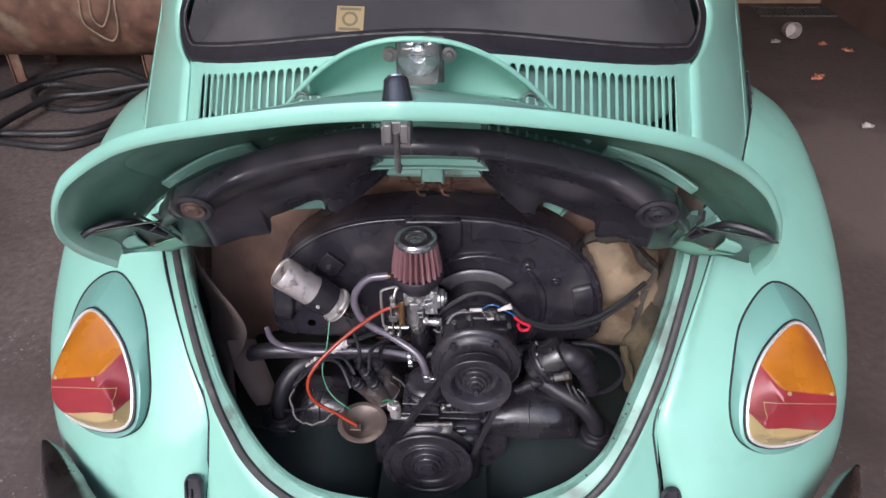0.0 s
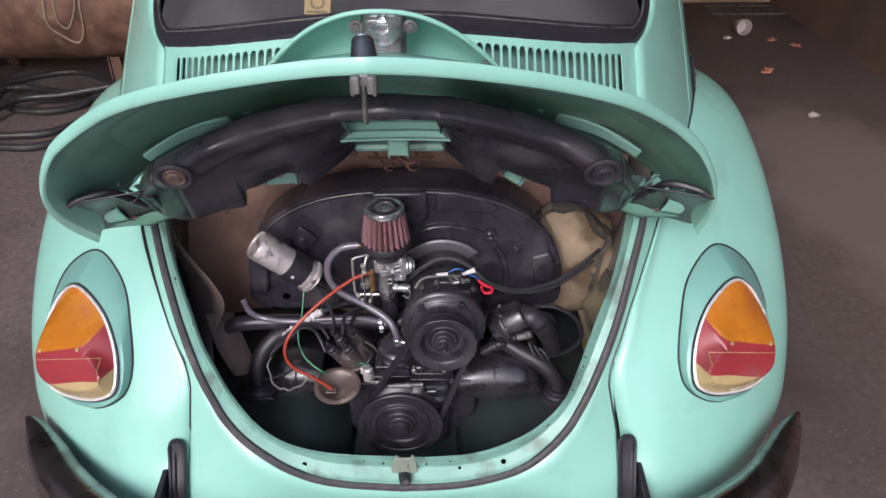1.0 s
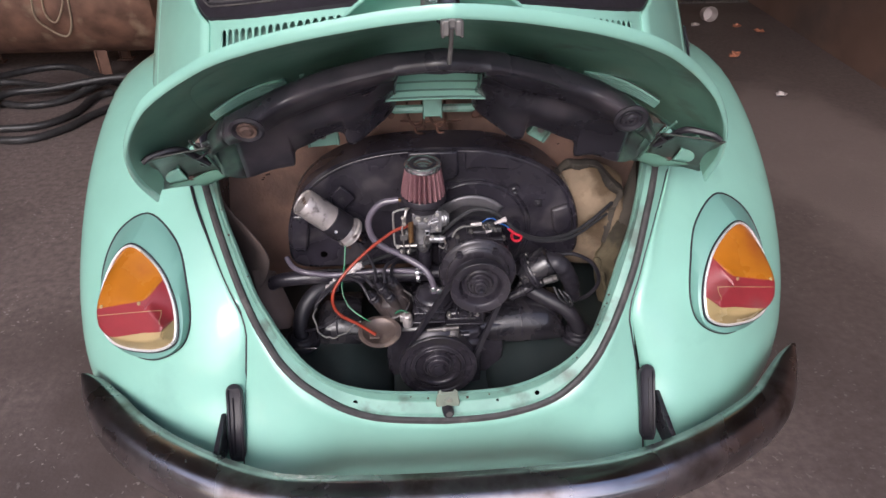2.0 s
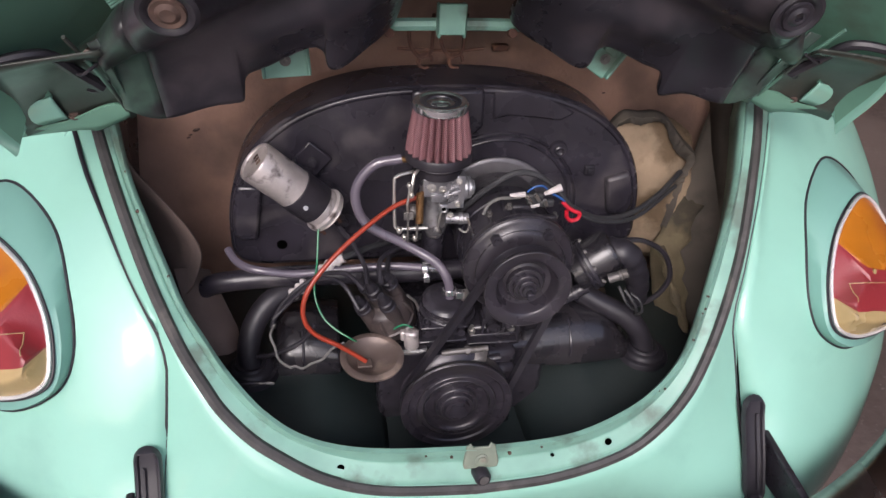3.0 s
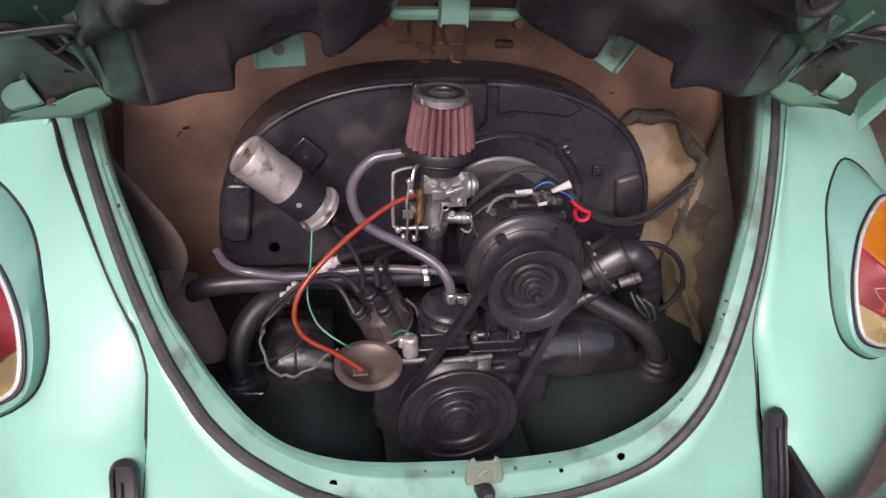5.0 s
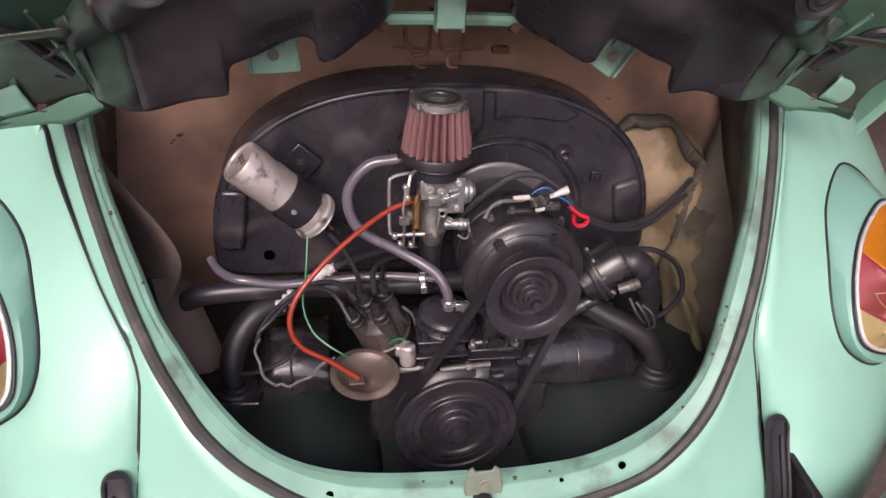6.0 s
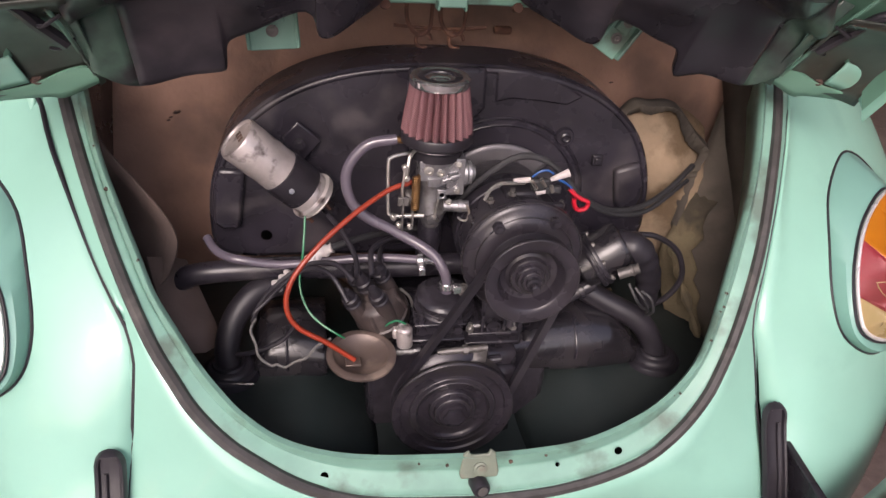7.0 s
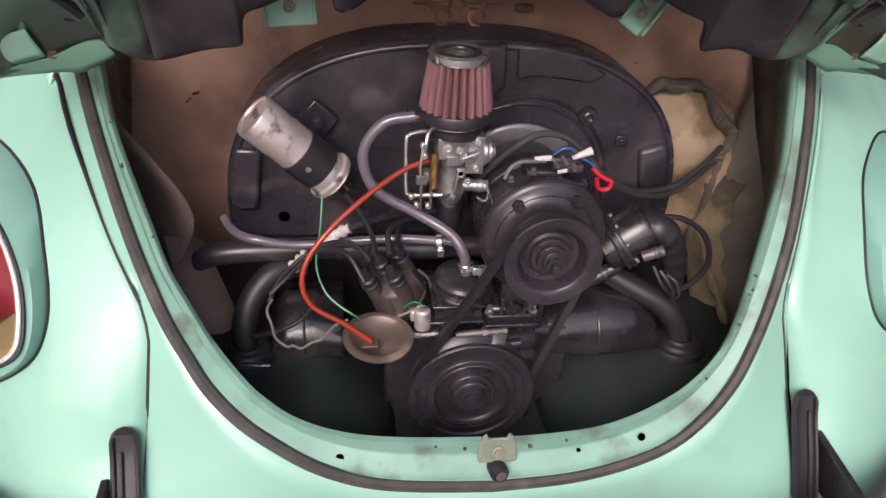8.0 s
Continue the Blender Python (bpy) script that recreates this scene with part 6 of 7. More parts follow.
                dip = 0.09 * max(0, 0.22 - y) + 0.1 * max(0, x - 0.40) + 0.085 * max(0, 1 - (x - 0.115) / 0.11) ** 1.5
                row.append((s * x, y, 0.436 - dip + 0.004 * math.sin(9 * x + 13 * y)))
            rows.append(row)
        part("engine_tin", sheet(rows), TIN_PLATE, eng, "black painted engine tinware, teal haze in its colour", thick=0.003)
    part("crank_tray", block((-0.125, 0.095, 0.340), (0.125, 0.26, 0.350)), TIN_PLATE, eng)
    part("tin_lip", tube([(-0.42, 0.262, 0.452), (-0.36, 0.256, 0.449), (-0.30, 0.252, 0.447)], 0.003, 6), CAST, eng)

    # manifold and heater hoses
    part("intake_manifold", tube([(-0.41, 0.37, 0.56), (-0.375, 0.362, 0.577), (-0.27, 0.36, 0.584), (-0.1, 0.36, 0.580), (0.04, 0.36, 0.582), (0.2, 0.37, 0.58), (0.31, 0.38, 0.57), (0.34, 0.39, 0.54)], 0.0175, 14), BLACK, eng, "black tubular intake manifold")
    part("manifold_riser", tube([(-0.03, 0.36, 0.58), (-0.03, 0.352, 0.62), (-0.03, 0.345, 0.70)], 0.019, 14), BLACK, eng)
    for s, pts in ((-1, [(-0.25, 0.365, 0.555), (-0.295, 0.345, 0.55), (-0.327, 0.322, 0.52), (-0.340, 0.302, 0.480), (-0.338, 0.290, 0.446)]), (1, [(0.20, 0.33, 0.565), (0.255, 0.307, 0.537), (0.315, 0.285, 0.508), (0.345, 0.273, 0.465), (0.349, 0.268, 0.425)])):
        hose = part("heater_hose", tube(pts, 0.019, 14), RUBBER, eng, "black heater hose")
        e = Vector(pts[-1])
        part("hose_boot", lathe([(0.019, 0.020), (0.024, 0.020), (0.026, 0.016), (0.033, 0.015), (0.036, 0.012), (0.037, 0.008), (0.043, 0.006), (0.045, 0.002), (0.046, -0.006), (0.052, -0.010), (0.052, -0.016)], Matrix.Translation(e + Vector((0, 0, -0.004 if s < 0 else 0.014))), 36), RUBBER, hose, "stepped rubber collar round the hose")
    # breather can by the generator
    ca, cb = Vector((0.202, 0.300, 0.604)), Vector((0.268, 0.296, 0.652))
    axis = (cb - ca).normalized()
    L = (cb - ca).length
    can = part("breather_can", lathe([(0, 0), (0.034, 0), (0.038, 0.004), (0.0385, L * 0.35), (0.0405, L * 0.36), (0.0405, L * 0.40), (0.0385, L * 0.42), (0.0385, L * 0.90), (0.036, L * 0.97), (0.028, L), (0.0, L)], along(ca, cb), 56), GLOSS_BLACK, eng, "glossy black breather can with a bolted flange")
    part("can_flange", lathe([(0.036, L * 0.26), (0.0445, L * 0.26), (0.0455, L * 0.28), (0.0455, L * 0.33), (0.0435, L * 0.345), (0.0435, L * 0.365), (0.0455, L * 0.38), (0.0455, L * 0.43), (0.0445, L * 0.45), (0.036, L * 0.45)], along(ca, cb), 56), BLACK_MATT, can, "two-part flange")
    s1 = axis.orthogonal().normalized()
    s2 = axis.cross(s1)
    for k in range(8):
        o = (s1 * math.cos(k * 0.785 + 0.3) + s2 * math.sin(k * 0.785 + 0.3)) * 0.0415
        c = ca + axis * (L * 0.45) + o
        part("flange_screw", lathe([(0, 0), (0.0040, 0), (0.0036, 0.004), (0, 0.0045)], along(c, c + axis), 8), STEEL_DULL, can)
    part("nozzle", lathe([(0, 0), (0.0080, 0), (0.0080, 0.018), (0.0092, 0.019), (0.0092, 0.023), (0.0080, 0.024), (0.0080, 0.032), (0.004, 0.033), (0, 0.033)], along((0.246, 0.252, 0.622), (0.274, 0.246, 0.636)), 18), STEEL_DULL, can, "bare metal nozzle")
    part("spout", lathe([(0, 0), (0.0115, 0), (0.0115, 0.030), (0.014, 0.031), (0.014, 0.038), (0.0115, 0.039), (0.0115, 0.058), (0, 0.058)], along((0.172, 0.276, 0.562), (0.226, 0.276, 0.594)), 20), CAST, can)
    part("can_elbow", tube([cb - axis * 0.012, cb + Vector((0.014, -0.010, -0.006)), cb + Vector((0.034, -0.008, -0.030)), cb + Vector((0.054, 0.000, -0.070)), cb + Vector((0.064, 0.010, -0.115))], 0.022, 18, radii=lambda f: 0.026 - 0.008 * f + 0.0010 * math.sin(f * 40)), RUBBER, can, "black rubber elbow")
    for k in range(3):
        part("elbow_wire", tube([(0.272 + 0.012 * k, 0.262, 0.598 - 0.008 * k), (0.284 + 0.012 * k, 0.250, 0.575), (0.300 + 0.010 * k, 0.254, 0.556 - 0.004 * k), (0.318, 0.270, 0.540 - 0.006 * k)], 0.0024, 6), GREY_WIRE, can)
    part("vacuum_hose", tube([(0.285, 0.33, 0.644), (0.334, 0.33, 0.641), (0.381, 0.33, 0.610), (0.401, 0.33, 0.558), (0.380, 0.33, 0.516), (0.345, 0.34, 0.490)], 0.0048, 8), RUBBER, eng, "thin black hose loop")
    part("hose_tip", rod((0.352, 0.338, 0.493), (0.325, 0.342, 0.484), 0.004), ZINC, eng)
    return eng


eng = build_engine()


def build_carburettor(eng):
    ax, ay = -0.030, 0.338
    at = lambda z: Matrix.Translation((ax, ay, z - 0.004))
    body = join(
        lathe([(0, 0.668), (0.009, 0.668), (0.012, 0.671), (0.0135, 0.675), (0.0130, 0.677), (0.0165, 0.681), (0.0160, 0.683), (0.0195, 0.688), (0.0190, 0.690), (0.0225, 0.696), (0.0235, 0.700), (0.0225, 0.704), (0.0215, 0.712), (0.0215, 0.742), (0.0240, 0.746), (0.0255, 0.752), (0.0255, 0.772), (0.0290, 0.778), (0.0300, 0.790), (0, 0.790)], Matrix.Translation((ax - 0.002, ay - 0.006, 0)), 40),
        block((ax + 0.014, ay - 0.026, 0.730), (ax + 0.040, ay + 0.020, 0.786)),
        block((ax - 0.026, ay - 0.030, 0.754), (ax + 0.016, ay - 0.008, 0.784)),
        block((ax - 0.014, ay - 0.034, 0.746), (ax + 0.004, ay - 0.018, 0.760)))
    carb = part("carburettor", body, ALU, eng, "bare aluminium carburettor under a cone filter", bevel=0.003)
    wing = prism([(ax + 0.004, 0.748), (ax + 0.030, 0.760), (ax + 0.032, 0.766), (ax + 0.004, 0.757)], ay - 0.035, ay - 0.030)
    part("cast_rib", wing, ALU, carb, bevel=0.001)
    part("inlet_boss", join(block((ax + 0.000, ay - 0.036, 0.728), (ax + 0.013, ay - 0.022, 0.743)), lathe([(0.0035, 0), (0.0055, 0), (0.0055, 0.002), (0.0035, 0.002), (0.0035, 0)], facing_back(ax + 0.0065, ay - 0.0355, 0.7355), 16)), ALU, carb, bevel=0.0015)
    part("jet_hole", lathe([(0, 0), (0.0034, 0), (0, 0.0002)], facing_back(ax + 0.0065, ay - 0.0362, 0.7355), 14), VOID, carb)
    part("intake_stub", lathe([(0, 0), (0.0085, 0), (0.0085, 0.020), (0.0098, 0.021), (0.0098, 0.027), (0.0085, 0.028), (0.0085, 0.036), (0, 0.036)], along((ax + 0.012, ay - 0.026, 0.713), (ax + 0.048, ay - 0.029, 0.713)), 20), ALU, carb)
    part("stub_clip", tube([(ax + 0.044, ay - 0.037, 0.720), (ax + 0.048, ay - 0.038, 0.708), (ax + 0.046, ay - 0.038, 0.696), (ax + 0.040, ay - 0.036, 0.693), (ax + 0.032, ay - 0.034, 0.698)], 0.0018, 6), ZINC, carb)
    part("choke_housing", lathe([(0, 0), (0.0200, 0), (0.0205, 0.003), (0.0205, 0.007), (0.0180, 0.009), (0.0180, 0.014), (0.0125, 0.016), (0.0115, 0.020), (0, 0.020)], along((ax + 0.038, ay - 0.006, 0.756), (ax + 0.062, ay - 0.006, 0.756)), 28), ALU, carb)
    part("bowl_plug", lathe([(0, 0), (0.0085, 0), (0.0085, 0.007), (0.005, 0.008), (0, 0.008)], along((ax - 0.002, ay - 0.026, 0.694), (ax - 0.002, ay - 0.036, 0.690)), 6), ALU, carb)
    for x, z, r in ((-0.013, 0.771, 0.0070), (0.004, 0.768, 0.0058), (0.030, 0.778, 0.0045), (0.030, 0.738, 0.0045), (0.018, 0.722, 0.0050)):
        part("screw", lathe([(0, 0), (r, 0), (r, 0.004), (r * 0.5, 0.0045), (r * 0.45, 0.0025), (0, 0.0025)], facing_back(ax + x, ay - (0.030 if x < 0.02 else 0.026), z), 14), ZINC, carb)
    part("idle_screw", lathe([(0, 0), (0.0016, 0), (0.0016, 0.030), (0.0040, 0.031), (0.0040, 0.035), (0, 0.036)], along((ax + 0.003, ay - 0.034, 0.730), (ax - 0.001, ay - 0.032, 0.700)), 10), ZINC, carb)
    part("coil_spring", tube([(ax - 0.031 + 0.0052 * math.cos(k * 0.8), ay - 0.036 + 0.0052 * math.sin(k * 0.8), 0.712 + k * 0.00042) for k in range(128)], 0.0012, 6, 0), BRASS, carb, "brass-coloured return spring")
    part("throttle_rod", tube([(ax - 0.040, ay - 0.02, 0.793), (ax - 0.052, ay - 0.024, 0.793), (ax - 0.066, ay - 0.028, 0.790), (ax - 0.070, ay - 0.03, 0.780), (ax - 0.069, ay - 0.034, 0.715), (ax - 0.065, ay - 0.036, 0.705), (ax - 0.052, ay - 0.036, 0.703)], 0.0027, 8), ZINC, carb, "bent plated throttle rod")
    part("lever_shaft", rod((ax - 0.060, ay - 0.036, 0.703), (ax - 0.018, ay - 0.036, 0.703), 0.0036, 10), ZINC, carb)
    part("lever", join(block((ax - 0.050, ay - 0.042, 0.680), (ax - 0.047, ay - 0.030, 0.732)), block((ax - 0.036, ay - 0.044, 0.684), (ax - 0.033, ay - 0.028, 0.712)), block((ax - 0.056, ay - 0.040, 0.720), (ax - 0.040, ay - 0.034, 0.734))), STEEL_DULL, carb, bevel=0.0012)
    part("link_rod", tube([(ax - 0.048, ay - 0.040, 0.782), (ax - 0.049, ay - 0.042, 0.765), (ax - 0.051, ay - 0.042, 0.750), (ax - 0.050, ay - 0.040, 0.735)], 0.0020, 6), ZINC, carb)
    part("diaphragm", lathe([(0, 0), (0.010, 0), (0.011, 0.003), (0.011, 0.010), (0.007, 0.014), (0, 0.014)], along((ax - 0.034, ay - 0.024, 0.728), (ax - 0.055, ay - 0.032, 0.730)), 20), STEEL_DULL, carb)
    for dx, z in ((-0.054, 0.690), (-0.038, 0.688), (-0.062, 0.703), (-0.045, 0.764), (-0.048, 0.780)):
        part("linkage_nut", lathe([(0, 0), (0.0044, 0), (0.0044, 0.006), (0.0025, 0.006), (0.0025, 0.010), (0, 0.010)], facing_back(ax + dx, ay - 0.036, z), 8), ZINC, carb)
    part("upper_link", tube([(ax - 0.045, ay - 0.034, 0.758), (ax - 0.044, ay - 0.038, 0.775), (ax - 0.040, ay - 0.03, 0.792), (ax - 0.03, ay - 0.02, 0.80)], 0.0028, 8), ZINC, carb)
    part("neck_band", lathe([(0.034, 0), (0.038, 0.001), (0.038, 0.011), (0.034, 0.012), (0.034, 0)], at(0.800), 36), CHROME, carb, "steel hose clamp")
    part("neck", lathe([(0.030, 0), (0.037, 0), (0.038, 0.012), (0.035, 0.014), (0.035, 0.028), (0.030, 0.03)], at(0.786), 36), RUBBER, carb)

    # cone air filter: rubber foot, pleats, chrome lid
    flt = part("air_filter", lathe([(0.030, 0), (0.046, 0), (0.0515, 0.004), (0.0520, 0.015), (0.0505, 0.018), (0.030, 0.018)], at(0.806), 40), RUBBER, eng, "cone air filter with red pleats and chrome lid")
    n = 23
    for k in range(n):
        a0, a1 = 2 * math.pi * k / n, 2 * math.pi * (k + 1) / n
        rows = []
        for f in np.linspace(0, 1, 9):
            a = a0 + (a1 - a0) * f
            w = math.sin(f * math.pi) ** 0.9
            rows.append([(ax + (rb + dr * w) * math.cos(a), ay + (rb + dr * w) * math.sin(a), z - 0.004) for rb, dr, z in ((0.0380, 0.0130, 0.819), (0.0365, 0.0126, 0.840), (0.0328, 0.0120, 0.866), (0.0296, 0.0110, 0.892))])
        part("pleat", sheet(rows), FILTER, flt)
    part("chrome_lid", lathe([(0.0405, 0), (0.0415, 0.003), (0.0415, 0.010), (0.039, 0.013), (0.034, 0.0135), (0.028, 0.010), (0.016, 0.009), (0.012, 0.012), (0, 0.013)], at(0.889), 44), CHROME, flt, "chrome filter lid with a pressed badge")
    part("lid_groove", lathe([(0.021, 0.0), (0.0315, 0.0), (0.0315, 0.0018), (0.030, 0.0024), (0.022, 0.0020), (0.021, 0.0)], at(0.8985), 40), BLACK, flt, "dark groove in the lid")
    part("fuel_nipple", rod((-0.088, 0.335, 0.806), (-0.062, 0.34, 0.802), 0.005), BRASS, carb)


build_carburettor(eng)


def build_ignition(eng):
    # coil
    a, b = Vector((-0.304, 0.346, 0.805)), Vector((-0.196, 0.372, 0.694))
    L = (b - a).length
    m = along(a, b)
    coil = part("ignition_coil", lathe([(0, 0.003), (0.0265, 0.003), (0.0275, 0.0005), (0.0305, 0.0), (0.0325, 0.004), (0.0325, L * 0.52), (0, L * 0.52)], m, 40), CAN, eng, "silver ignition coil can with a black clamp band")
    side = (b - a).normalized().orthogonal().normalized()
    part("coil_badge", lathe([(0, 0.0026), (0.022, 0.0026), (0.0225, 0.0035), (0, 0.0035)], m, 32), CAN, coil, "dull stamped end of the coil")
    for k in (-1, 0, 1):
        mark = block((-0.003, -0.0045, 0), (0.003, 0.0045, 0.0006), Matrix.Translation((k * 0.0095, 0.004, 0.0019)))
        mark.transform(m)
        part("stamped_mark", mark, RUST_DARK, coil)
    part("clamp_band", lathe([(0.032, L * 0.50), (0.0345, L * 0.505), (0.0345, L * 0.80), (0.032, L * 0.81)], m, 40), BLACK_MATT, coil)
    part("coil_collar", lathe([(0.0325, L * 0.79), (0.0335, L * 0.80), (0.0335, L * 0.88), (0.0375, L * 0.90), (0.0375, L * 0.935), (0.034, L * 0.94), (0.036, L * 0.96), (0.030, L * 0.99), (0, L)], m, 40), CAN, coil, "crimped silver collar")
    part("coil_tower", lathe([(0, 0), (0.013, 0), (0.011, 0.02), (0.009, 0.034), (0, 0.034)], along(b, b + (b - a).normalized() * 0.04), 20), BLACK_MATT, coil)
    for dx in (-0.018, 0.008):
        part("coil_terminal", lathe([(0, 0), (0.006, 0), (0.006, 0.006), (0.003, 0.006), (0.003, 0.014), (0, 0.014)], along(b + Vector((dx, -0.012, -0.004 + dx * 0.8)), b + Vector((dx + 0.012, -0.014, -0.02 + dx * 0.8))), 8), RUST, coil)
    plate = block((-0.024, 0.420, -0.024), (0.024, 0.426, 0.024), Matrix.Translation((-0.222, 0, 0.766)) @ Matrix.Rotation(radians(42), 4, "Y"))
    brk = part("coil_bracket", join(plate, block((-0.252, 0.385, 0.742), (-0.246, 0.424, 0.772))), BLACK, coil, bevel=0.003)
    part("bolt", lathe([(0, 0), (0.010, 0), (0.010, 0.006), (0.006, 0.006), (0.006, 0.012), (0, 0.012)], facing_back(-0.222, 0.416, 0.766), 6), CAST, brk)
    part("band_screw", rod(a.lerp(b, 0.66) + Vector((0, -0.033, 0)), a.lerp(b, 0.66) + Vector((0, -0.038, 0.001)), 0.004), CHROME, coil)

    # distributor
    p, q = Vector((-0.106, 0.288, 0.545)), Vector((-0.134, 0.264, 0.612))
    m = along(p, q)
    dist = part("distributor", lathe([(0.0, -0.06), (0.020, -0.06), (0.022, -0.026), (0.036, -0.020), (0.040, -0.016), (0.041, -0.004), (0.0425, -0.002), (0.0425, 0.004), (0.0400, 0.006), (0.0390, 0.020), (0.0365, 0.034), (0.0345, 0.040), (0.0300, 0.044), (0.018, 0.047), (0, 0.048)], m, 48), DIST, eng, "brown bakelite distributor with five plug leads")
    axis = (q - p).normalized()
    sx = Vector((1, 0, 0)) - axis * axis.x
    sx.normalize()
    sy = axis.cross(sx)
    for i in range(5):
        o = Vector() if i == 4 else (sx * math.cos(0.6 + i * 1.571) + sy * math.sin(0.6 + i * 1.571)) * 0.0285
        t0 = p + axis * (0.050 if i < 4 else 0.058) + o
        part("lead_tower", lathe([(0, -0.048), (0.0125, -0.048), (0.0122, -0.004), (0.0112, 0.006), (0.0105, 0.018), (0, 0.018)], along(t0, t0 + axis), 18), DIST, dist)
        part("lead_boot", lathe([(0.0105, 0.010), (0.0132, 0.012), (0.0134, 0.016), (0.0118, 0.018), (0.0118, 0.028), (0.0095, 0.030), (0.0082, 0.040), (0.0055, 0.046), (0, 0.046)], along(t0, t0 + axis), 18), RUBBER, dist)
    for k in range(4):
        d = (sx * math.cos(1.4 + k * 1.571) + sy * math.sin(1.4 + k * 1.571))
        part("cap_rib", tube([p + axis * 0.004 + d * 0.0395, p + axis * 0.022 + d * 0.0375, p + axis * 0.040 + d * 0.0325], 0.0035, 8), DIST, dist)
    part("green_lead", tube([(-0.076, 0.235, 0.560), (-0.088, 0.236, 0.566), (-0.098, 0.240, 0.560), (-0.104, 0.246, 0.550)], 0.0016, 6), GREEN_WIRE, dist)
    part("spring_clip", tube([p + sx * 0.047 + axis * -0.01, p + sx * 0.050 + axis * 0.02, p + sx * 0.044 + axis * 0.045], 0.0022, 6), ZINC, dist)
    part("condenser", lathe([(0, 0), (0.012, 0), (0.012, 0.030), (0.009, 0.033), (0.007, 0.031), (0, 0.031)], along((-0.076, 0.238, 0.520), (-0.078, 0.238, 0.556)), 22), CAN, dist, "small silver condenser")
    part("condenser_clamp", block((-0.094, 0.24, 0.528), (-0.068, 0.252, 0.546)), CAN, dist, bevel=0.003)
    # vacuum dish
    c, nrm = Vector((-0.142, 0.210, 0.527)), Vector((0.03, -0.10, 0.98)).normalized()
    dm = along(c, c + nrm)
    dish = part("vacuum_dish", lathe([(0, -0.012), (0.012, -0.012), (0.034, -0.004), (0.040, 0.003), (0.046, 0.004), (0.050, 0.002), (0.050, -0.002), (0.045, -0.006), (0.036, -0.012), (0, -0.02)], dm, 48), TIN, eng, "tarnished steel vacuum dish with a red tube")
    part("dish_plate", block((-0.165, 0.192, 0.521), (-0.143, 0.210, 0.5245)), TIN, dish, bevel=0.001)
    part("dish_bracket", block((-0.135, 0.20, 0.505), (-0.10, 0.26, 0.512)), CAST, dish)


build_ignition(eng)


# ---- hoses, leads and wires on the engine ----
def lead(name, pts, r, mat, label="", sides=8):
    return part(name, tube(pts, r, sides), mat, eng, label)


fuel = lead("breather_hose", [(-0.086, 0.335, 0.807), (-0.129, 0.335, 0.797), (-0.157, 0.33, 0.756), (-0.142, 0.32, 0.705), (-0.084, 0.31, 0.671), (-0.035, 0.29, 0.646), (-0.016, 0.275, 0.62), (-0.011, 0.272, 0.588)], 0.0080, CLEAR_HOSE, "smoky see-through hose", 12)
part("hose_clip", join(lathe([(0.009, 0), (0.0112, 0.001), (0.0112, 0.011), (0.009, 0.012), (0.009, 0)], along((-0.0115, 0.273, 0.594), (-0.013, 0.274, 0.61)), 20), block((-0.004, 0.258, 0.593), (0.010, 0.268, 0.606))), CHROME, fuel, "steel hose clip", bevel=0.001)
fuel2 = lead("fuel_hose", [(-0.362, 0.372, 0.634), (-0.350, 0.350, 0.628), (-0.333, 0.335, 0.624), (-0.309, 0.325, 0.622), (-0.253, 0.325, 0.612), (-0.169, 0.325, 0.617), (-0.101, 0.318, 0.623), (-0.043, 0.30, 0.628)], 0.0068, CLEAR_HOSE, "smoky see-through hose", 12)
part("hose_clip", join(lathe([(0.0088, 0), (0.0108, 0.001), (0.0108, 0.010), (0.0088, 0.011), (0.0088, 0)], along((-0.052, 0.304, 0.625), (-0.04, 0.30, 0.628)), 20), block((-0.052, 0.290, 0.606), (-0.042, 0.298, 0.618))), CHROME, fuel2, "steel hose clip", bevel=0.001)
part("hose_joint", rod((-0.043, 0.30, 0.628), (-0.02, 0.284, 0.632), 0.005), CHROME, fuel2)
lead("vacuum_tube", [(-0.066, 0.312, 0.752), (-0.103, 0.30, 0.743), (-0.153, 0.27, 0.721), (-0.201, 0.24, 0.690), (-0.234, 0.22, 0.654), (-0.243, 0.21, 0.618), (-0.229, 0.205, 0.586), (-0.19, 0.203, 0.558), (-0.152, 0.202, 0.526)], 0.0038, RED_HOSE, "bright orange-red vacuum tube", 12)
lead("green_wire", [(-0.216, 0.34, 0.685), (-0.220, 0.31, 0.646), (-0.226, 0.27, 0.613), (-0.216, 0.25, 0.583), (-0.198, 0.235, 0.568), (-0.176, 0.225, 0.556), (-0.165, 0.228, 0.545)], 0.0016, GREEN_WIRE, "thin green wire", 6)
lead("coil_lead", [(-0.183, 0.352, 0.68), (-0.163, 0.32, 0.668), (-0.147, 0.28, 0.650), (-0.146, 0.245, 0.640)], 0.0040, RUBBER)
lead("plug_lead", [(-0.152, 0.232, 0.640), (-0.165, 0.25, 0.648), (-0.182, 0.27, 0.648), (-0.211, 0.285, 0.637), (-0.236, 0.29, 0.62), (-0.258, 0.29, 0.601), (-0.276, 0.29, 0.581), (-0.29, 0.285, 0.559), (-0.297, 0.28, 0.542)], 0.0036, RUBBER)
lead("plug_lead", [(-0.160, 0.222, 0.612), (-0.178, 0.25, 0.634), (-0.195, 0.27, 0.636), (-0.219, 0.28, 0.631), (-0.245, 0.285, 0.609), (-0.272, 0.285, 0.579), (-0.294, 0.28, 0.558)], 0.0036, RUBBER)
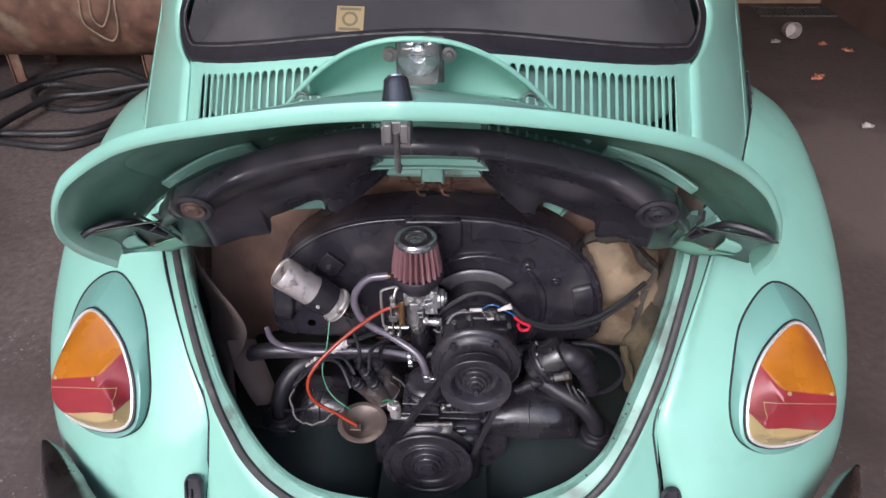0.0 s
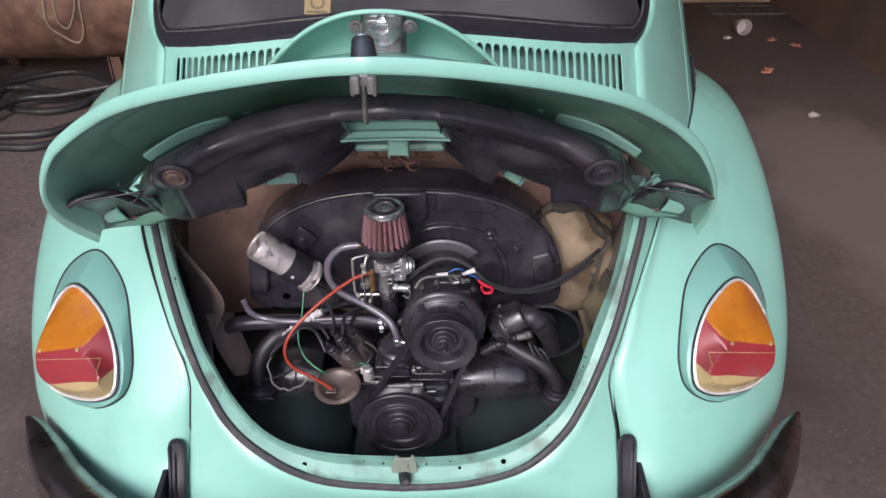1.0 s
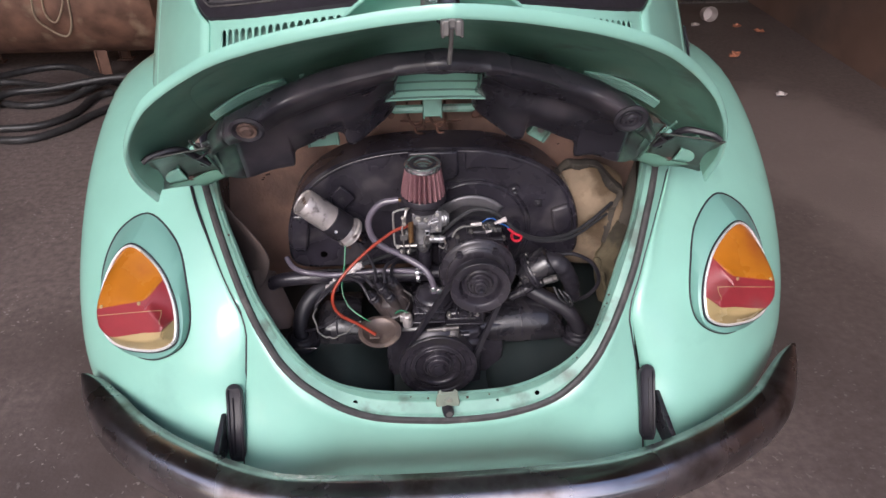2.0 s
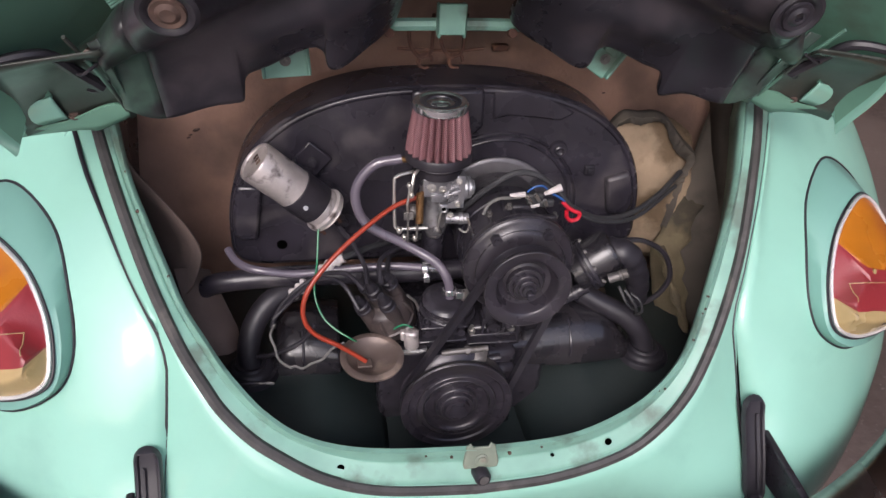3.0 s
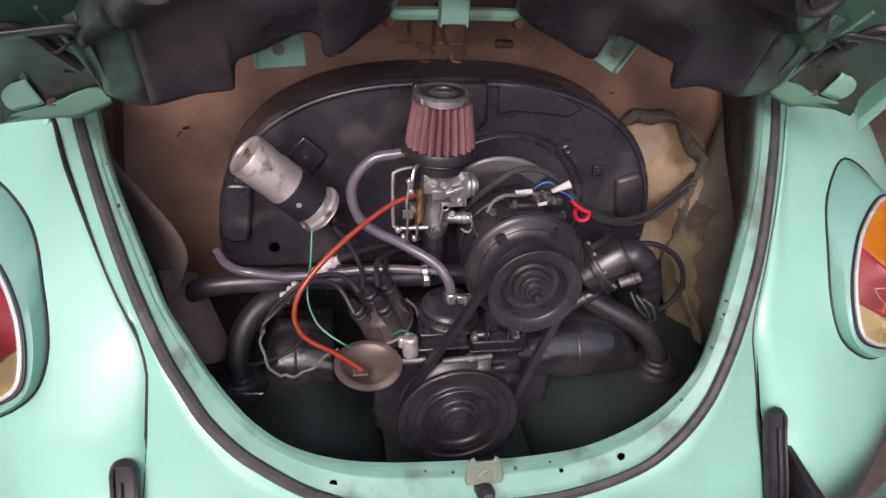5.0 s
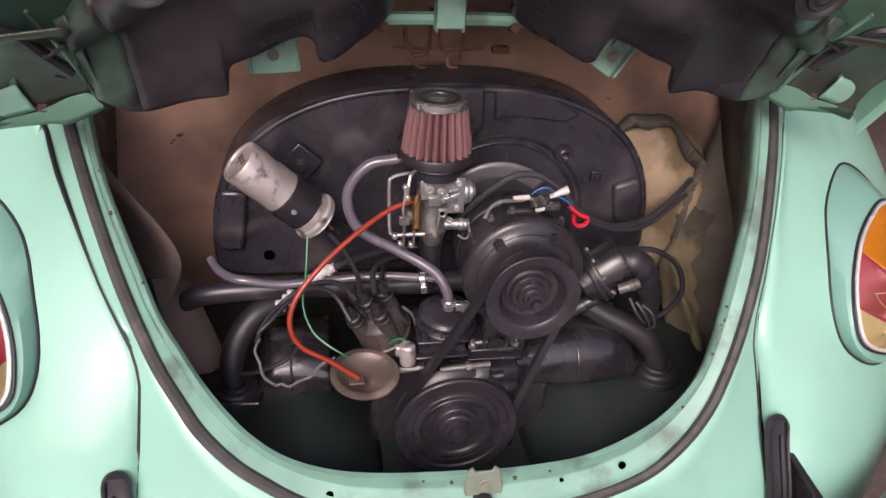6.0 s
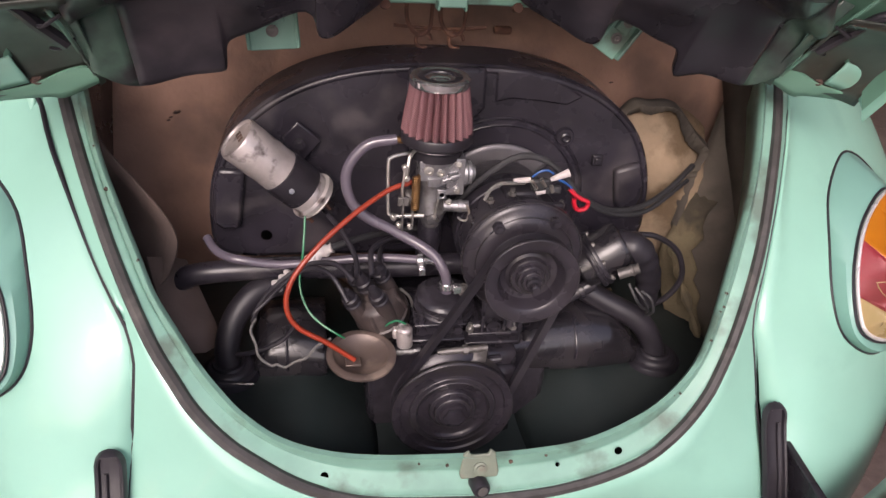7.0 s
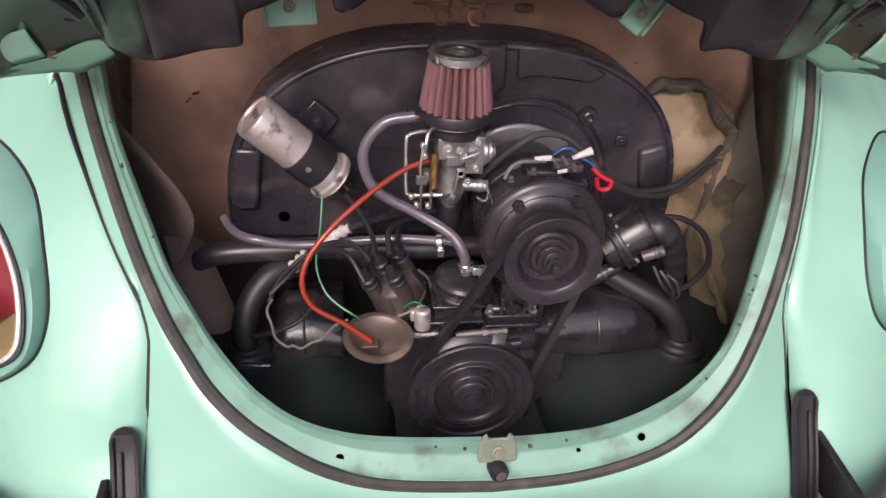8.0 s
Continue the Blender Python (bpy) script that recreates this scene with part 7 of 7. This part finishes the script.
lead("plug_lead", [(-0.228, 0.26, 0.560), (-0.236, 0.26, 0.545), (-0.249, 0.26, 0.527), (-0.271, 0.26, 0.512), (-0.302, 0.265, 0.497), (-0.324, 0.28, 0.482)], 0.0036, RUBBER)
lead("plug_lead", [(-0.125, 0.245, 0.640), (-0.124, 0.28, 0.658), (-0.100, 0.32, 0.652), (-0.072, 0.34, 0.647), (-0.02, 0.38, 0.63)], 0.0040, RUBBER)
lead("plug_lead", [(-0.108, 0.255, 0.628), (-0.110, 0.30, 0.634), (-0.098, 0.34, 0.632), (-0.06, 0.39, 0.61)], 0.0040, RUBBER)
loom = lead("wire_loom", [(-0.245, 0.31, 0.592), (-0.211, 0.33, 0.618), (-0.176, 0.33, 0.637), (-0.132, 0.36, 0.634), (-0.083, 0.40, 0.621), (-0.03, 0.41, 0.62)], 0.0052, GREY_WIRE, "grey-black wire loom")
part("loom_tape", tube([(-0.215, 0.327, 0.614), (-0.198, 0.328, 0.627), (-0.178, 0.328, 0.637)], 0.009, 10, radii=lambda f: 0.0085 + 0.0018 * math.sin(f * 19)), TAPE, loom, "crumpled white cloth tape")
part("loom_tape", tube([(-0.262, 0.298, 0.590), (-0.248, 0.300, 0.602), (-0.238, 0.302, 0.612)], 0.009, 10, radii=lambda f: 0.009 + 0.002 * math.sin(f * 17)), TAPE, loom, "crumpled white cloth tape")
lead("braided_wire", [(-0.291, 0.27, 0.555), (-0.297, 0.25, 0.55), (-0.291, 0.24, 0.534), (-0.286, 0.23, 0.517), (-0.270, 0.225, 0.504), (-0.262, 0.223, 0.507), (-0.25, 0.22, 0.504), (-0.236, 0.215, 0.517), (-0.219, 0.212, 0.527), (-0.203, 0.21, 0.549), (-0.184, 0.212, 0.558)], 0.0021, BRAID, "frayed grey braided wire", 6)
lead("generator_loom", [(0.005, 0.345, 0.70), (0.043, 0.305, 0.767), (0.081, 0.30, 0.794), (0.119, 0.30, 0.790), (0.153, 0.30, 0.764), (0.184, 0.30, 0.731), (0.247, 0.33, 0.690), (0.328, 0.38, 0.669), (0.393, 0.42, 0.682), (0.453, 0.47, 0.699)], 0.0048, GREY_WIRE, "grey-black loom to the generator")
lead("generator_loom", [(0.160, 0.295, 0.745), (0.195, 0.30, 0.719), (0.257, 0.33, 0.683), (0.339, 0.38, 0.661), (0.438, 0.45, 0.680)], 0.0040, GREY_WIRE)
lead("generator_wire", [(0.031, 0.27, 0.742), (0.040, 0.275, 0.757), (0.056, 0.28, 0.763), (0.075, 0.283, 0.762), (0.092, 0.288, 0.760)], 0.0028, BRAID)
lead("blue_wire", [(0.100, 0.282, 0.772), (0.110, 0.280, 0.781), (0.122, 0.280, 0.782), (0.130, 0.282, 0.776)], 0.0017, BLUE_WIRE, "short blue wire", 6)
lead("blue_wire", [(0.140, 0.284, 0.766), (0.152, 0.284, 0.760), (0.162, 0.284, 0.752)], 0.0018, BLUE_WIRE, "short blue wire", 6)
lead("red_connector", [(0.160, 0.287, 0.750), (0.169, 0.285, 0.741), (0.180, 0.284, 0.734), (0.190, 0.284, 0.729), (0.188, 0.284, 0.719), (0.177, 0.284, 0.717), (0.170, 0.284, 0.724), (0.168, 0.284, 0.735)], 0.0034, RED_WIRE, "looped red wire")
for c0, c1, r in (((0.074, 0.285, 0.765), (0.098, 0.285, 0.766), 0.0045), ((0.128, 0.284, 0.766), (0.154, 0.284, 0.777), 0.0062), ((0.108, 0.280, 0.747), (0.128, 0.282, 0.752), 0.0052)):
    part("wire_plug", rod(c0, c1, 0.0030, 8, r), TAPE, eng, "white wire plug")
part("plug_housing", join(block((0.100, 0.278, 0.750), (0.126, 0.290, 0.768)), block((0.120, 0.276, 0.746), (0.144, 0.286, 0.758))), GREY_WIRE, eng, "dark plastic plug housing", bevel=0.003)
for c0, c1 in (((0.098, 0.276, 0.768), (0.106, 0.276, 0.756)), ((0.110, 0.274, 0.772), (0.118, 0.274, 0.760)), ((0.126, 0.273, 0.762), (0.130, 0.273, 0.752))):
    part("spade_terminal", rod(c0, c1, 0.0032, 6), ZINC, eng)


# ---- things round the car ----
def build_tank():
    at = (-2.9, 3.58, 0)
    tank = thing("storage_tank", "rusty brown horizontal steel tank with flaking patches", "tank", at)
    body = lathe([(0, -1.5), (0.24, -1.48), (0.37, -1.42), (0.40, -1.35), (0.40, -0.40), (0.404, -0.398), (0.404, -0.382), (0.40, -0.38), (0.40, 1.35), (0.37, 1.42), (0.24, 1.48), (0, 1.5)], Matrix.Translation((-2.9, 3.58, 0.54)) @ Matrix.Rotation(radians(90), 4, "Y"), 64)
    part("tank_body", body, TANK, tank)
    for x in (-2.74, -1.90, -3.7):
        for y, k in ((3.40, -1), (3.78, 1)):
            part("tank_leg", join(block((x - 0.035, y - 0.006, 0.0), (x + 0.035, y + 0.006, 0.26)), block((x - 0.035, y - 0.02, 0.0), (x - 0.027, y + 0.02, 0.26)), block((x - 0.05, y - 0.035, 0.0), (x + 0.05, y + 0.035, 0.008))), TANK, tank, "rusty angle-iron leg")
    for cord in ([(-2.10, 3.22, 0.70), (-2.11, 3.175, 0.56), (-2.12, 3.18, 0.45), (-2.08, 3.205, 0.38), (-2.0, 3.215, 0.33), (-1.94, 3.195, 0.40), (-1.91, 3.175, 0.56), (-1.90, 3.22, 0.70)], [(-2.05, 3.22, 0.70), (-2.05, 3.175, 0.58), (-2.06, 3.178, 0.47), (-2.02, 3.19, 0.42), (-1.96, 3.178, 0.50), (-1.93, 3.175, 0.58), (-1.92, 3.22, 0.70)]):
        solo("hanging_cord", tube(cord, 0.006, 6), CORD, "thin pale cord hanging in a loop on the tank", "cord")


build_tank()
z = 0.022
HOSES = (((-2.95, 2.95, z), (-2.74, 3.14, z), (-2.66, 3.33, z), (-2.52, 3.48, z), (-2.35, 3.58, z), (-2.18, 3.57, z), (-1.97, 3.41, z), (-1.74, 3.23, z), (-1.5, 3.15, z)),
         ((-1.87, 3.17, 0.05), (-2.12, 3.16, 0.05), (-2.37, 3.25, 0.05), (-2.5, 3.23, 0.05), (-2.51, 3.12, 0.04), (-2.4, 3.01, z), (-2.18, 2.94, z), (-2.02, 3.01, z), (-1.91, 3.12, 0.05), (-1.78, 3.20, 0.07), (-1.5, 3.22, 0.07)),
         ((-2.50, 2.40, z), (-2.45, 2.58, 0.06), (-2.42, 2.80, 0.06), (-2.32, 3.0, 0.075), (-2.1, 3.06, 0.075), (-1.84, 3.12, 0.10), (-1.6, 3.15, 0.11)),
         ((-2.9, 2.55, z), (-2.44, 2.62, z), (-2.22, 2.62, z), (-2.02, 2.65, z), (-1.9, 2.8, z), (-1.86, 3.04, z), (-1.79, 3.12, z)),
         ((-2.8, 2.6, z), (-2.39, 2.53, z), (-2.17, 2.48, z), (-2.0, 2.48, z), (-1.87, 2.6, z), (-1.80, 2.75, z), (-1.72, 2.88, z)))
for line in HOSES:
    solo("rubber_hose", tube(line, 0.022, 10, 16, radii=lambda f: 0.0215 + 0.0012 * math.sin(f * 260)), HOSE_BLACK, "thick ribbed black rubber hose coiled on the floor", "hose", group="hoses on the floor")


def build_grate():
    g = thing("drain_grate", "dark steel floor drain grate by the back wall", "grate", (2.56, 4.95, 0))
    part("grate_frame", join(block((2.26, 4.83, 0.0), (2.84, 4.85, 0.012)), block((2.26, 5.05, 0.0), (2.84, 5.07, 0.012)), block((2.26, 4.94, 0.003), (2.84, 4.95, 0.010))), STEEL_DULL, g)
    part("grate_pit", block((2.26, 4.85, 0.001), (2.84, 5.05, 0.003)), BLACK_MATT, g)
    for i in range(20):
        x = 2.27 + i * 0.029
        part("bar", block((x, 4.85, 0.003), (x + 0.009, 5.05, 0.011)), STEEL_DULL, g)


build_grate()
solo("plastic_cup", lathe([(0, 0), (0.045, 0), (0.05, 0.01), (0.056, 0.10), (0.052, 0.10), (0.046, 0.012), (0, 0.01)], Matrix.Translation((2.29, 4.36, 0.052)) @ Matrix.Rotation(radians(78), 4, "X"), 20), PAPER, "crushed dirty white plastic cup lying on the floor", "cup")
for i, (x, y, a) in enumerate(((2.46, 4.15, 20), (2.20, 3.54, 70), (2.17, 3.50, 10), (2.57, 4.02, 140), (2.16, 4.20, 200), (2.17, 2.81, 30))):
    rows = [[(0.042 * u * (1 - 0.6 * abs(v)), 0.028 * v, 0.005 + 0.012 * abs(v) + 0.010 * u * u) for u in np.linspace(-1, 1, 7)] for v in np.linspace(-1, 1, 5)]
    bm = sheet(rows)
    bm.transform(Matrix.Translation((x, y, 0)) @ Matrix.Rotation(radians(a), 4, "Z"))
    solo("dry_leaf", bm, LEAF if i < 4 else PAPER, "curled dry orange leaf on the floor", "leaf", group="leaves on the floor", thick=0.002)
